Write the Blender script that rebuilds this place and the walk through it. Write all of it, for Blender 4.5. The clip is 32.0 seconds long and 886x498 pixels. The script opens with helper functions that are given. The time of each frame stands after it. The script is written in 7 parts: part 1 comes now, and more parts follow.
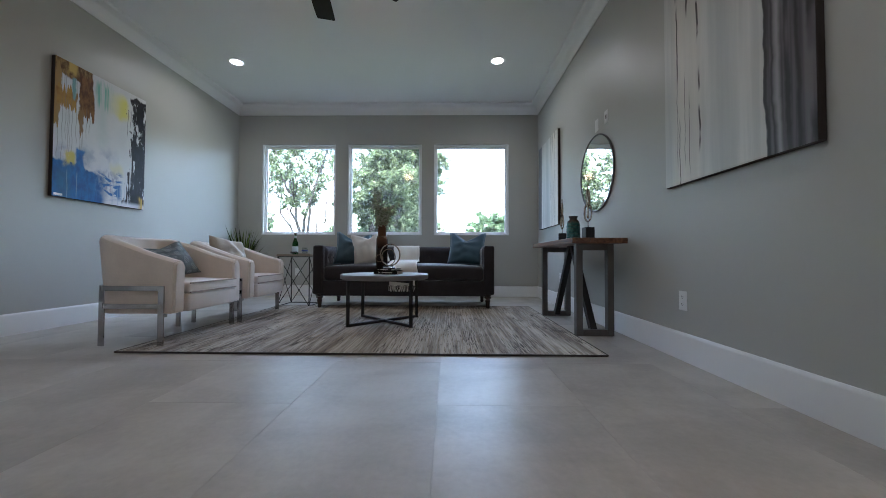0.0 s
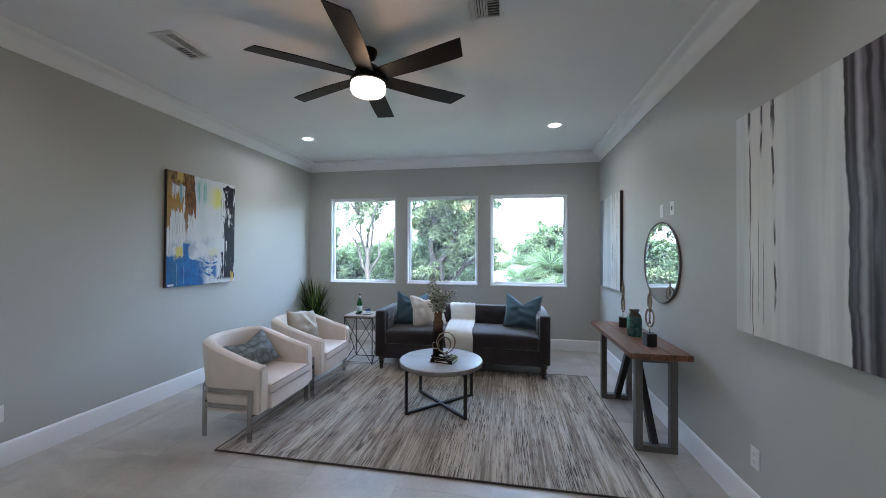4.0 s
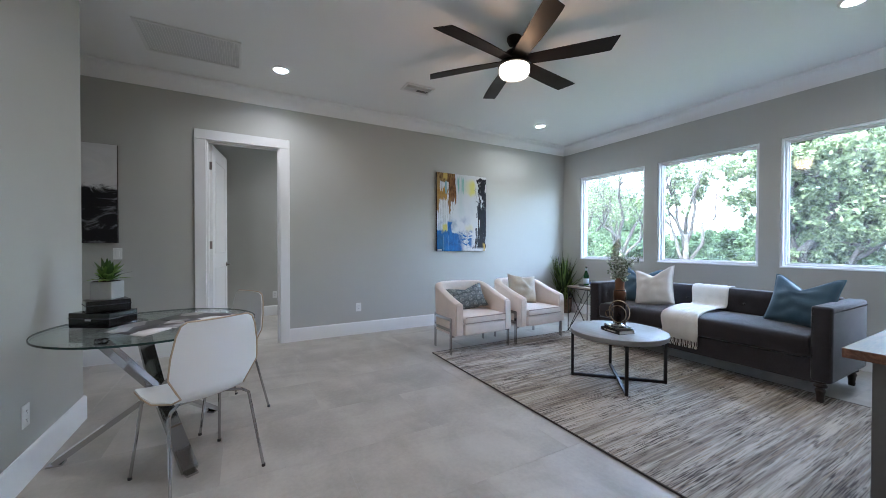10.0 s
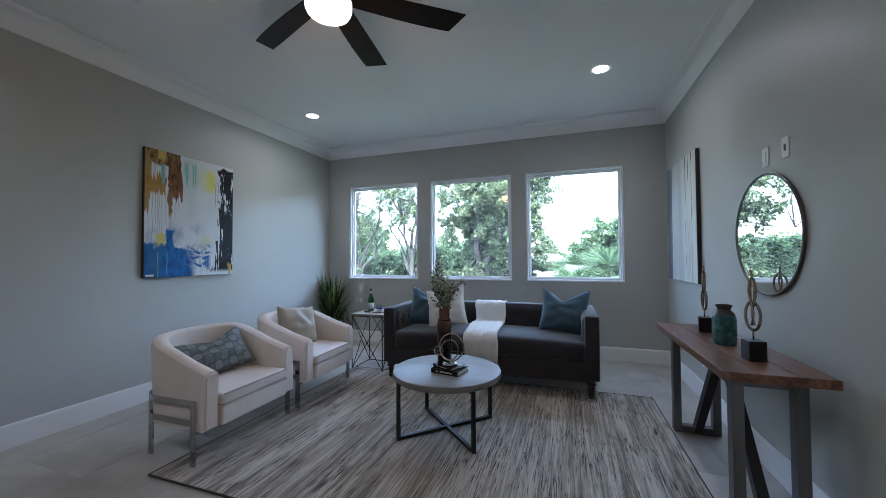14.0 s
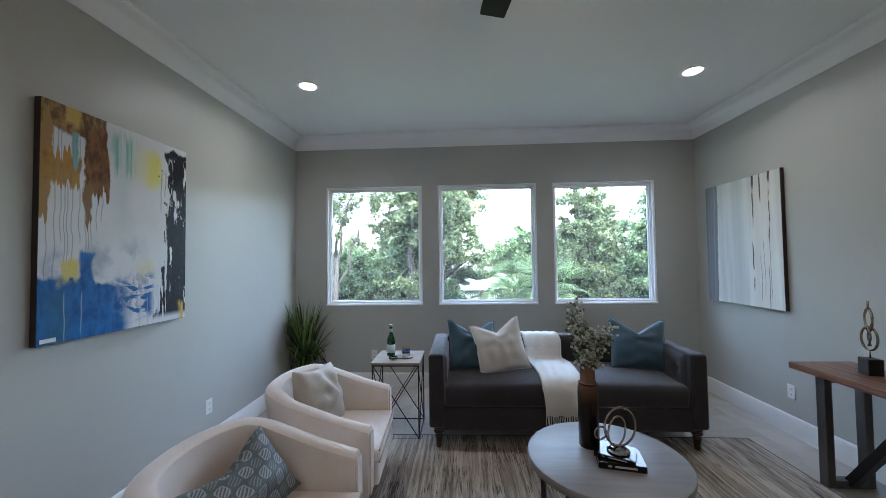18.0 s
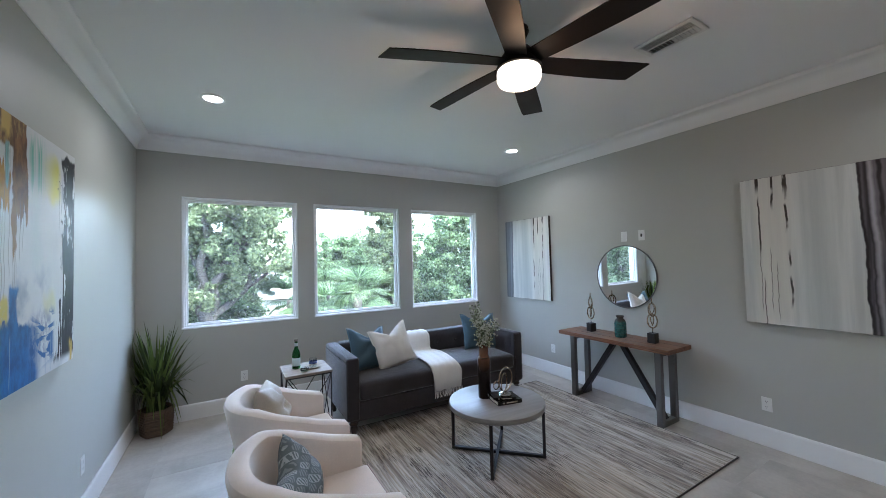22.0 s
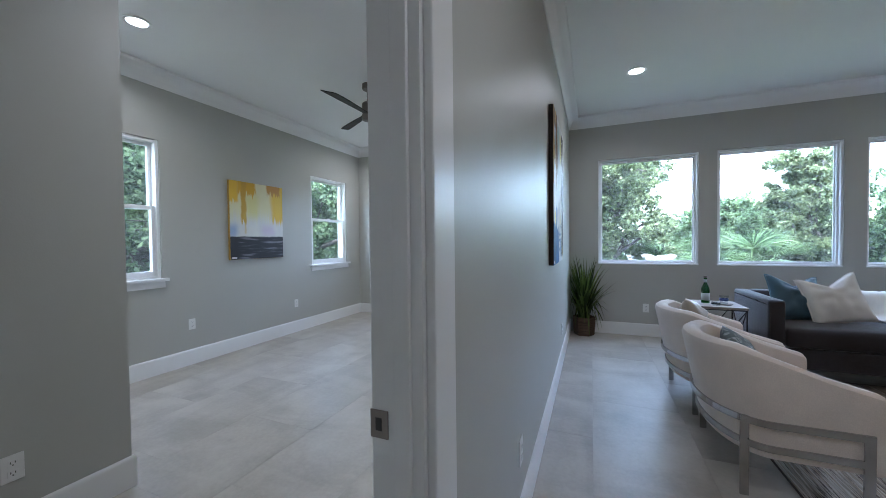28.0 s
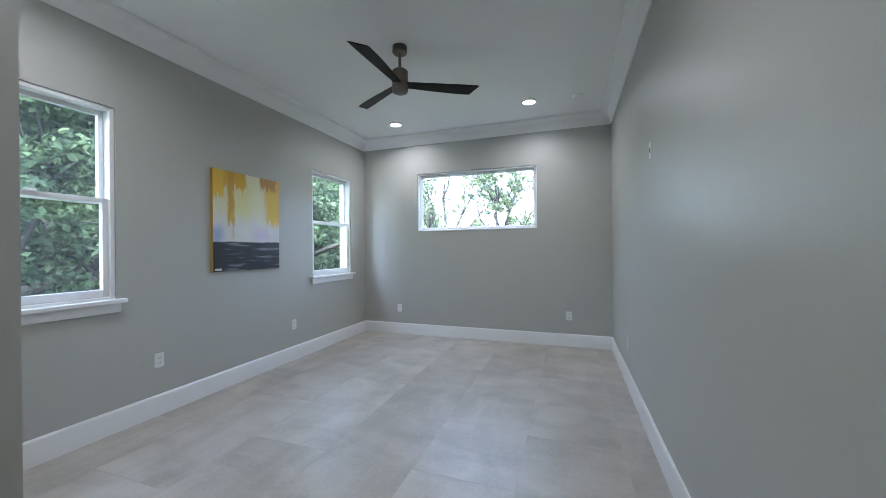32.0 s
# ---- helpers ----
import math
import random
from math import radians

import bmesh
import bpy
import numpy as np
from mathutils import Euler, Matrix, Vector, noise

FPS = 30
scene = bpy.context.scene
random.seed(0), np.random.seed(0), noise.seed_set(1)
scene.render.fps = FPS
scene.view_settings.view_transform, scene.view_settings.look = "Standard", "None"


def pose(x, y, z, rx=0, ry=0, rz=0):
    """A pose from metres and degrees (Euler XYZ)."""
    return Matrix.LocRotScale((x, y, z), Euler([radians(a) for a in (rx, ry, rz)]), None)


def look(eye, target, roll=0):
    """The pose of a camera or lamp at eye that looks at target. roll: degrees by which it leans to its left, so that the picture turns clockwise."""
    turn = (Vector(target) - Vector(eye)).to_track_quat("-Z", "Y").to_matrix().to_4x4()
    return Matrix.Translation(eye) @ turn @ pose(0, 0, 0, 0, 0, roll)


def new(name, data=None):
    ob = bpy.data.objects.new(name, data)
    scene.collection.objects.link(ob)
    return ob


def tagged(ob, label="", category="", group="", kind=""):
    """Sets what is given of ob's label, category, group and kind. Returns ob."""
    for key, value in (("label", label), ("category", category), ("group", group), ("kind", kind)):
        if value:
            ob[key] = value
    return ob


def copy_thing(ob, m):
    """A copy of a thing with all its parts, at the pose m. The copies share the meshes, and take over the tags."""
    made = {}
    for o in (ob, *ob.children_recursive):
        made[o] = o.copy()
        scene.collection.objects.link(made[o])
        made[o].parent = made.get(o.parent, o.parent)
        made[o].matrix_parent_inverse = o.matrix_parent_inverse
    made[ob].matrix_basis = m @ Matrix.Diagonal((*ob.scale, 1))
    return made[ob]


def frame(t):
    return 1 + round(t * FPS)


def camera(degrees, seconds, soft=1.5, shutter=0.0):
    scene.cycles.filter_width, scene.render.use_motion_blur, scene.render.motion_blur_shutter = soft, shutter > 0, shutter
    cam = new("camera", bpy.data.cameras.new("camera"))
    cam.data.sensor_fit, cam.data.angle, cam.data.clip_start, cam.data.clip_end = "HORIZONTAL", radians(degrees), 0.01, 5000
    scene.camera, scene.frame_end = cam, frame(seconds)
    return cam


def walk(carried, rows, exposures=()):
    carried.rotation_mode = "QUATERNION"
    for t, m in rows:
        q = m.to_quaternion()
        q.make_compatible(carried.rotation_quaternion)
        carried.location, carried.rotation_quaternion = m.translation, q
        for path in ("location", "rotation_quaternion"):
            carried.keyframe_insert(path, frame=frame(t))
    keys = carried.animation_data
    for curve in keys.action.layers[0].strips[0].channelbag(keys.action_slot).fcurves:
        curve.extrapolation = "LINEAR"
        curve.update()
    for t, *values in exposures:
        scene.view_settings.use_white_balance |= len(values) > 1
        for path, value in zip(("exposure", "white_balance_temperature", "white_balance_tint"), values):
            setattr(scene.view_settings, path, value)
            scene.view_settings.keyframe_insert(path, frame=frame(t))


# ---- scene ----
cam = camera(101.9, 32.0, 0.65)
PATH = [
    (0, (-0.014, 0.5, 0.611), (-0.046, 2.499, 0.661), 0.2),
    (0.5, (-0.03, 0.507, 0.724), (-0.048, 2.506, 0.774), -0.2),
    (1, (0.012, 0.502, 0.885), (0.001, 2.502, 0.93), 0.1),
    (1.5, (0.031, 0.467, 1.005), (0.028, 2.466, 1.057), 0.1),
    (2, (0.009, 0.422, 1.115), (0.015, 2.421, 1.174), 0.2),
    (2.5, (0.011, 0.366, 1.284), (0.012, 2.366, 1.327), 0.4),
    (3, (0.034, 0.347, 1.422), (0.02, 2.347, 1.461), 0.4),
    (3.5, (0.078, 0.357, 1.51), (-0.06, 2.352, 1.546), 0.3),
    (4, (0.034, 0.389, 1.501), (-0.323, 2.357, 1.522), 0.3),
    (4.5, (0.124, 0.505, 1.49), (-0.417, 2.431, 1.49), 0.2),
    (6.5, (0.631, 1.129, 1.294), (-0.078, 2.998, 1.311), -0.0),
    (7, (0.732, 1.22, 1.301), (-0.021, 3.072, 1.314), 0.0),
    (7.5, (0.934, 1.274, 1.295), (-0.041, 3.02, 1.293), 0.1),
    (8, (1.063, 1.247, 1.269), (-0.2, 2.798, 1.26), 0.4),
    (8.5, (1.152, 1.121, 1.234), (-0.3, 2.496, 1.234), 0.4),
    (9, (1.260, 1.002, 1.25), (-0.311, 2.239, 1.241), 0.1),
    (9.5, (1.397, 0.956, 1.252), (-0.285, 2.038, 1.232), 0.1),
    (10, (1.466, 0.905, 1.227), (-0.284, 1.873, 1.204), 0.1),
    (10.3, (1.415, 0.9, 1.193), (-0.347, 1.847, 1.179), -0.1),
    (10.5, (1.414, 0.952, 1.222), (-0.357, 1.88, 1.198), -0.0),
    (11, (1.338, 1.031, 1.265), (-0.425, 1.975, 1.234), 0.1),
    (11.5, (1.260, 1.095, 1.25), (-0.394, 2.22, 1.25), 0.2),
    (12, (1.122, 1.139, 1.243), (-0.331, 2.513, 1.27), 0.2),
    (12.5, (1.004, 1.229, 1.3), (-0.254, 2.784, 1.321), 0.0),
    (13, (0.743, 1.222, 1.316), (-0.316, 2.918, 1.346), 0.1),
    (13.5, (0.545, 1.217, 1.329), (-0.302, 3.029, 1.368), -0.1),
    (14, (0.257, 1.269, 1.298), (-0.392, 3.16, 1.346), -0.4),
    (14.5, (0.033, 1.365, 1.298), (-0.487, 3.296, 1.352), -0.4),
    (16.5, (-0.855, 1.701, 1.296), (-1.062, 3.689, 1.361), -0.7),
    (17, (-1.088, 1.748, 1.341), (-1.206, 3.743, 1.412), -0.8),
    (17.5, (-1.227, 1.806, 1.442), (-1.333, 3.802, 1.507), -0.8),
    (18, (-1.363, 1.865, 1.514), (-1.464, 3.861, 1.578), -0.8),
    (18.5, (-1.485, 1.855, 1.586), (-1.582, 3.851, 1.65), -0.8),
    (19, (-1.608, 1.778, 1.665), (-1.699, 3.775, 1.725), -0.7),
    (19.5, (-1.785, 1.719, 1.705), (-1.709, 3.717, 1.767), -0.8),
    (20, (-1.962, 1.681, 1.732), (-1.489, 3.623, 1.802), -1.1),
    (20.5, (-2.126, 1.644, 1.759), (-1.538, 3.554, 1.826), -1.0),
    (21, (-2.293, 1.557, 1.734), (-1.572, 3.421, 1.805), -1.2),
    (21.5, (-2.46, 1.476, 1.7), (-1.578, 3.27, 1.769), -1.3),
    (22, (-2.556, 1.395, 1.657), (-1.542, 3.118, 1.723), -1.4),
    (22.5, (-2.702, 1.352, 1.601), (-1.546, 2.983, 1.669), -1.4),
    (23, (-2.792, 1.327, 1.562), (-1.578, 2.914, 1.629), -1.5),
    (23.5, (-2.873, 1.241, 1.527), (-1.603, 2.784, 1.596), -1.6),
    (24, (-2.92, 1.099, 1.455), (-1.599, 2.599, 1.523), -1.6),
    (24.5, (-2.962, 0.99, 1.405), (-1.63, 2.48, 1.468), -1.5),
    (26.5, (-2.914, 0.749, 1.29), (-1.975, 2.515, 1.309), -0.9),
    (27, (-2.895, 0.713, 1.284), (-2.34, 2.634, 1.295), -0.8),
    (27.5, (-3.038, 0.66, 1.311), (-3.162, 2.656, 1.293), -0.5),
    (28, (-3.116, 0.665, 1.32), (-3.88, 2.512, 1.277), -0.6),
    (28.5, (-3.168, 0.68, 1.313), (-4.253, 2.36, 1.267), -0.9),
    (29, (-3.291, 0.723, 1.306), (-4.519, 2.301, 1.268), -0.9),
    (29.5, (-3.492, 0.762, 1.32), (-4.721, 2.339, 1.276), -0.6),
    (30, (-3.577, 0.846, 1.29), (-4.821, 2.412, 1.254), -0.6),
    (30.5, (-3.686, 0.922, 1.348), (-4.79, 2.589, 1.295), -0.5),
    (31, (-3.886, 1.03, 1.334), (-4.781, 2.818, 1.306), -0.6),
    (31.5, (-3.956, 1.157, 1.324), (-4.72, 3.006, 1.309), -0.6),
    (32, (-4.038, 1.265, 1.321), (-4.702, 3.151, 1.319), -0.5),
]
# the film camera's own cool white balance
EXPOSURES = [(t, stops, 5740 if t < 2 else 5660 if t < 3.5 else 5580 if t < 6 else 5530 if t < 11.5 else 5430 if t < 13.5 else 5380 if t < 16 else 5800 if t < 21 else 5670 if t < 26 else 5480 if t < 28.8 else 5700 if t < 31 else 5600, 9 if 28.8 < t < 30.5 else 13) for t, stops in (
    (0, 4.45), (3, 4.6), (4, 4.92), (4.5, 4.92), (7, 4.78), (9, 5.08), (10, 5.3), (11, 5.28), (12, 5.19), (13, 4.80), (14, 4.45), (14.5, 4.45), (18, 4.57), (20, 4.8), (22, 4.95), (24.5, 4.95), (27, 4.62), (28, 4.68), (28.5, 4.66), (29, 4.92), (30, 4.82), (32, 4.69))]
walk(cam, [(t, look(eye, target, roll)) for t, eye, target, roll in PATH], EXPOSURES)

# ---- world, sun and exposure ----
EXPOSURE = 3.3
scene.view_settings.exposure = EXPOSURE
world = bpy.data.worlds.new("overcast_sky")
scene.world = world
world.use_nodes = True
wt = world.node_tree
sky = wt.nodes.new("ShaderNodeTexSky")
sky.sky_type = "NISHITA"
sky.sun_disc = False
sky.sun_elevation = radians(52)
sky.sun_rotation = radians(160)
sky.air_density, sky.dust_density, sky.ozone_density = 1.0, 1.6, 1.0
wt.nodes["Background"].inputs["Strength"].default_value = 0.15
haze = wt.nodes.new("ShaderNodeHueSaturation")
haze.inputs["Saturation"].default_value = 0.65
wt.links.new(sky.outputs[0], haze.inputs["Color"])
wt.links.new(haze.outputs[0], wt.nodes["Background"].inputs[0])

sun_data = bpy.data.lights.new("sun", "SUN")
sun_data.energy, sun_data.angle, sun_data.color = 0.9, radians(35), (1.0, 0.96, 0.9)
sun = new("sun", sun_data)
sun.matrix_world = look((6, -16, 30), (0, 6, 0))


def lamp(name, kind, where, watts, colour, size=0.1, spread=None):
    data = bpy.data.lights.new(name, kind)
    data.energy, data.color = watts, colour
    if kind == "AREA":
        data.shape, data.size = "DISK", size
        if spread:
            data.spread = radians(spread)
    else:
        data.shadow_soft_size = size
    ob = new(name, data)
    ob.location = where
    return ob


CEIL = 3.065
LIVING_CANS = [(-2.685, 4.91), (0.585, 4.91), (-2.69, 1.25), (0.58, 1.25)]
# unseen hall fixture, added only to brighten the hall walls and casing
ADDED_HALL_CAN = (1.82, 0.95)
# the fourth is unseen, added at the grid's empty corner to brighten the closet wall
BED_CANS = [(-6.32, 5.80), (-4.48, 5.66), (-6.40, 2.39), (-4.50, 2.30)]
for cx, cy in LIVING_CANS:
    lamp("can_light_lamp", "AREA", (cx, cy, CEIL - 0.016), 0.24, (1.0, 0.93, 0.83), 0.12, 150)
for cx, cy in BED_CANS:
    lamp("can_light_lamp", "AREA", (cx, cy, CEIL - 0.016), 0.36, (1.0, 0.94, 0.85), 0.12, 150)
lamp("fan_lamp", "POINT", (-1.037, 3.01, 2.69), 0.42, (1.0, 0.56, 0.27), 0.11)
# added fill for the dark hall, set in the unseen fixture
lamp("can_light_lamp", "AREA", (*ADDED_HALL_CAN, CEIL - 0.016), 0.2, (1.0, 0.93, 0.83), 0.12, 150)
lamp("bath_lamp", "POINT", (3.2, 0.9, 2.75), 0.8, (1.0, 0.52, 0.2), 0.08)
# added fill for the tub room, which has no such lamp, only its window
lamp("tub_fill_lamp", "POINT", (4.8, 0.7, 2.8), 0.35, (1.0, 0.82, 0.64), 0.08)

# ---- materials ----
class Nodes:
    """A material's node tree, with short calls for the nodes that are used."""

    def __init__(self, name):
        self.mat = bpy.data.materials.new(name)
        self.mat.use_nodes = True
        self.t = self.mat.node_tree
        self.bsdf = self.t.nodes["Principled BSDF"]
        self.out = self.t.nodes["Material Output"]

    def put(self, socket, value):
        if isinstance(value, bpy.types.NodeSocket):
            self.t.links.new(value, socket)
        elif isinstance(value, (tuple, list)) and len(value) == 3 and socket.type == "RGBA":
            socket.default_value = (*value, 1)
        else:
            socket.default_value = value

    def coord(self, which="Object"):
        return self.t.nodes.new("ShaderNodeTexCoord").outputs[which]

    def mapping(self, vec, scale=(1, 1, 1), loc=(0, 0, 0), rot=(0, 0, 0)):
        n = self.t.nodes.new("ShaderNodeMapping")
        self.put(n.inputs["Vector"], vec)
        n.inputs["Scale"].default_value, n.inputs["Location"].default_value = scale, loc
        n.inputs["Rotation"].default_value = [radians(a) for a in rot]
        return n.outputs[0]

    def noise(self, vec, scale=5.0, detail=3.0, rough=0.5, distort=0.0):
        n = self.t.nodes.new("ShaderNodeTexNoise")
        self.put(n.inputs["Vector"], vec)
        n.inputs["Scale"].default_value, n.inputs["Detail"].default_value = scale, detail
        n.inputs["Roughness"].default_value, n.inputs["Distortion"].default_value = rough, distort
        return n.outputs[0]

    def voronoi(self, vec, scale=5.0, feature="F1", out="Distance"):
        n = self.t.nodes.new("ShaderNodeTexVoronoi")
        n.feature = feature
        self.put(n.inputs["Vector"], vec)
        n.inputs["Scale"].default_value = scale
        return n.outputs[out]

    def math(self, op, a, b=0.0, clamp=False):
        n = self.t.nodes.new("ShaderNodeMath")
        n.operation, n.use_clamp = op, clamp
        self.put(n.inputs[0], a)
        self.put(n.inputs[1], b)
        return n.outputs[0]

    def step(self, value, lo, hi):
        """0 below lo, 1 above hi (or the other way round)."""
        n = self.t.nodes.new("ShaderNodeMapRange")
        n.interpolation_type = "SMOOTHSTEP"
        if lo > hi:
            lo, hi, a, b = hi, lo, 1, 0
        else:
            a, b = 0, 1
        self.put(n.inputs["Value"], value)
        n.inputs["From Min"].default_value, n.inputs["From Max"].default_value = lo, hi
        n.inputs["To Min"].default_value, n.inputs["To Max"].default_value = a, b
        return n.outputs[0]

    def mix(self, fac, a, b, blend="MIX"):
        n = self.t.nodes.new("ShaderNodeMix")
        n.data_type, n.blend_type = "RGBA", blend
        self.put(n.inputs["Factor"], fac)
        self.put(n.inputs["A"], a if isinstance(a, bpy.types.NodeSocket) else (*a, 1))
        self.put(n.inputs["B"], b if isinstance(b, bpy.types.NodeSocket) else (*b, 1))
        return [o for o in n.outputs if o.type == "RGBA"][0]

    def split(self, vec):
        n = self.t.nodes.new("ShaderNodeSeparateXYZ")
        self.put(n.inputs[0], vec)
        return n.outputs

    def random(self):
        return self.t.nodes.new("ShaderNodeObjectInfo").outputs["Random"]

    def bump(self, height, strength=0.2, distance=0.01):
        n = self.t.nodes.new("ShaderNodeBump")
        n.inputs["Strength"].default_value, n.inputs["Distance"].default_value = strength, distance
        self.put(n.inputs["Height"], height)
        self.put(self.bsdf.inputs["Normal"], n.outputs[0])

    def set(self, **values):
        for key, value in values.items():
            self.put(self.bsdf.inputs[key.replace("_", " ")], value)
        return self.mat


def plain(name, colour, rough=0.5, metal=0.0, vary=0.08, scale=6.0, fine=60.0, bump=0.05, **more):
    """A surface of one colour with broad and fine variation and a slight relief."""
    n = Nodes(name)
    c = n.coord()
    broad, grain = n.noise(c, scale, 4), n.noise(c, fine, 3)
    dark = [v * (1 - vary) for v in colour]
    light = [min(1, v * (1 + vary)) for v in colour]
    col = n.mix(n.math("ADD", n.math("MULTIPLY", broad, 0.65), n.math("MULTIPLY", grain, 0.35)), dark, light)
    n.set(Base_Color=col, Metallic=metal, **more)
    n.set(Roughness=n.math("ADD", n.math("MULTIPLY", n.math("SUBTRACT", broad, 0.5), 0.2), rough, True))
    if bump:
        n.bump(grain, bump, 0.004)
    return n.mat


def paint(name, colour, rough, peel=0.12):
    """Rolled wall paint: a light orange-peel relief and faint patches."""
    n = Nodes(name)
    c = n.coord()
    patch = n.noise(c, 0.9, 3)
    n.set(Base_Color=n.mix(patch, [v * 0.96 for v in colour], [min(1, v * 1.04) for v in colour]))
    n.set(Roughness=n.math("ADD", n.math("MULTIPLY", n.noise(c, 2.2, 3), 0.06), rough))
    n.bump(n.math("ADD", n.noise(c, 140, 2), n.math("MULTIPLY", n.noise(c, 22, 2), 0.6)), peel, 0.003)
    return n.mat


WALL = paint("wall_paint", (0.465, 0.466, 0.430), 0.41)
CEILING = paint("ceiling_paint", (0.86, 0.86, 0.85), 0.6, 0.08)
TRIM = paint("trim_paint", (0.80, 0.80, 0.79), 0.28, 0.03)
VINYL = paint("window_vinyl", (0.82, 0.83, 0.83), 0.3, 0.01)
PLASTIC = plain("white_plastic", (0.78, 0.78, 0.76), 0.35, vary=0.02, bump=0)
VENT_BACK = plain("grey_duct", (0.10, 0.10, 0.10), 0.7, bump=0)
SLOT = plain("dark_slot", (0.03, 0.03, 0.03), 0.5, bump=0)
GROUT = plain("grout", (0.45, 0.432, 0.402), 0.8, vary=0.1)
CHROME = plain("chrome", (0.46, 0.46, 0.47), 0.1, 1.0, vary=0.03, bump=0)
NAIL = plain("dark_nailhead", (0.05, 0.046, 0.045), 0.3, 0.8, vary=0.2, bump=0)
NICKEL = plain("brushed_nickel", (0.24, 0.215, 0.195), 0.4, 1.0, vary=0.05, bump=0)
BRASS = plain("aged_champagne_metal", (0.38, 0.30, 0.215), 0.18, 1.0, vary=0.12, bump=0.02)
BLACK_METAL = plain("black_metal", (0.022, 0.022, 0.024), 0.42, 0.3, vary=0.15, bump=0.03)
STEEL = plain("gunmetal_steel", (0.17, 0.165, 0.16), 0.42, 0.75, vary=0.18, bump=0.05)
GRILLE_BACK = plain("pale_filter", (0.7, 0.7, 0.69), 0.8, bump=0)
FAN_BLACK = plain("fan_bronze_black", (0.009, 0.006, 0.005), 0.46, 0.0, vary=0.2, bump=0.03, Specular_IOR_Level=0.22)
LEATHER_BOOK = plain("black_book_cover", (0.006, 0.006, 0.007), 0.14, vary=0.3, bump=0.1)
PAGES = plain("book_pages", (0.62, 0.58, 0.5), 0.8, fine=200)
SHELL_WHITE = plain("white_chair_shell", (0.80, 0.81, 0.81), 0.42, vary=0.01, scale=1.5, bump=0.01)
CERAMIC_GREY = plain("grey_concrete_pot", (0.42, 0.42, 0.42), 0.7, vary=0.2, bump=0.2)
SOIL = plain("soil", (0.03, 0.022, 0.016), 0.95, vary=0.4, bump=0.5)
TILE_BATH_FLOOR = plain("brown_bath_floor", (0.09, 0.065, 0.05), 0.45, vary=0.15)
TUB = plain("tub_white", (0.75, 0.74, 0.72), 0.15, vary=0.02, bump=0)
GRASS = plain("lawn", (0.06, 0.075, 0.035), 0.95, vary=0.45, scale=0.4, fine=12, bump=0.5)
ASPHALT = plain("asphalt", (0.06, 0.06, 0.06), 0.9, vary=0.2, scale=1)
STUCCO = plain("white_stucco", (0.62, 0.62, 0.6), 0.9, vary=0.08, bump=0.2)
ROOFING = plain("grey_shingles", (0.16, 0.15, 0.15), 0.9, vary=0.3, fine=30, bump=0.3)
DARK_GLASS = plain("far_window_glass", (0.05, 0.06, 0.07), 0.08, vary=0.05, bump=0)
FLOWER_WHITE = plain("white_blossom", (0.68, 0.70, 0.6), 0.8, vary=0.15)
PLY_EDGE = plain("plywood_edge", (0.46, 0.36, 0.25), 0.55, vary=0.15, fine=120)
TWIG = plain("twig", (0.15, 0.17, 0.08), 0.8, vary=0.2)
LABEL = plain("pale_label", (0.55, 0.66, 0.68), 0.5, bump=0)
LABEL_BLUE = plain("blue_label", (0.06, 0.1, 0.3), 0.4, bump=0)


def bark():
    n = Nodes("tree_bark")
    c = n.coord()
    ridges = n.noise(n.mapping(c, (9, 9, 1.6)), 2.0, 5, 0.65)
    n.set(Base_Color=n.mix(ridges, (0.025, 0.021, 0.017), (0.075, 0.065, 0.054)), Roughness=0.9)
    n.bump(ridges, 0.6, 0.03)
    return n.mat


def foliage(name, dark, light):
    n = Nodes(name)
    isle = n.t.nodes.new("ShaderNodeNewGeometry").outputs["Random Per Island"]
    spread = n.math("POWER", isle, 1.5)
    n.set(Base_Color=n.mix(spread, [v * 0.5 for v in dark], [v * 1.35 for v in light]), Roughness=0.6, Specular_IOR_Level=0.3)
    leaf = n.t.nodes.new("ShaderNodeBsdfTranslucent")
    n.put(leaf.inputs[0], n.mix(spread, [v * 0.9 for v in dark], [v * 2.2 for v in light]))
    m = n.t.nodes.new("ShaderNodeMixShader")
    m.inputs[0].default_value = 0.45
    n.t.links.new(n.bsdf.outputs[0], m.inputs[1])
    n.t.links.new(leaf.outputs[0], m.inputs[2])
    n.t.links.new(m.outputs[0], n.out.inputs[0])
    return n.mat


BARK = bark()
LEAF_OAK = foliage("oak_leaves", (0.075, 0.105, 0.05), (0.165, 0.195, 0.095))
LEAF_BRIGHT = foliage("bright_leaves", (0.07, 0.115, 0.05), (0.15, 0.205, 0.095))
LEAF_DARK = foliage("dark_leaves", (0.045, 0.075, 0.035), (0.11, 0.15, 0.075))
LEAF_PALM = foliage("palm_fronds", (0.045, 0.08, 0.035), (0.125, 0.18, 0.08))
LEAF_POT = foliage("houseplant_blades", (0.02, 0.04, 0.009), (0.125, 0.17, 0.045))
LEAF_SAGE = foliage("sage_leaves", (0.16, 0.20, 0.13), (0.32, 0.36, 0.26))
LEAF_AGAVE = foliage("succulent_leaves", (0.045, 0.10, 0.02), (0.17, 0.26, 0.06))


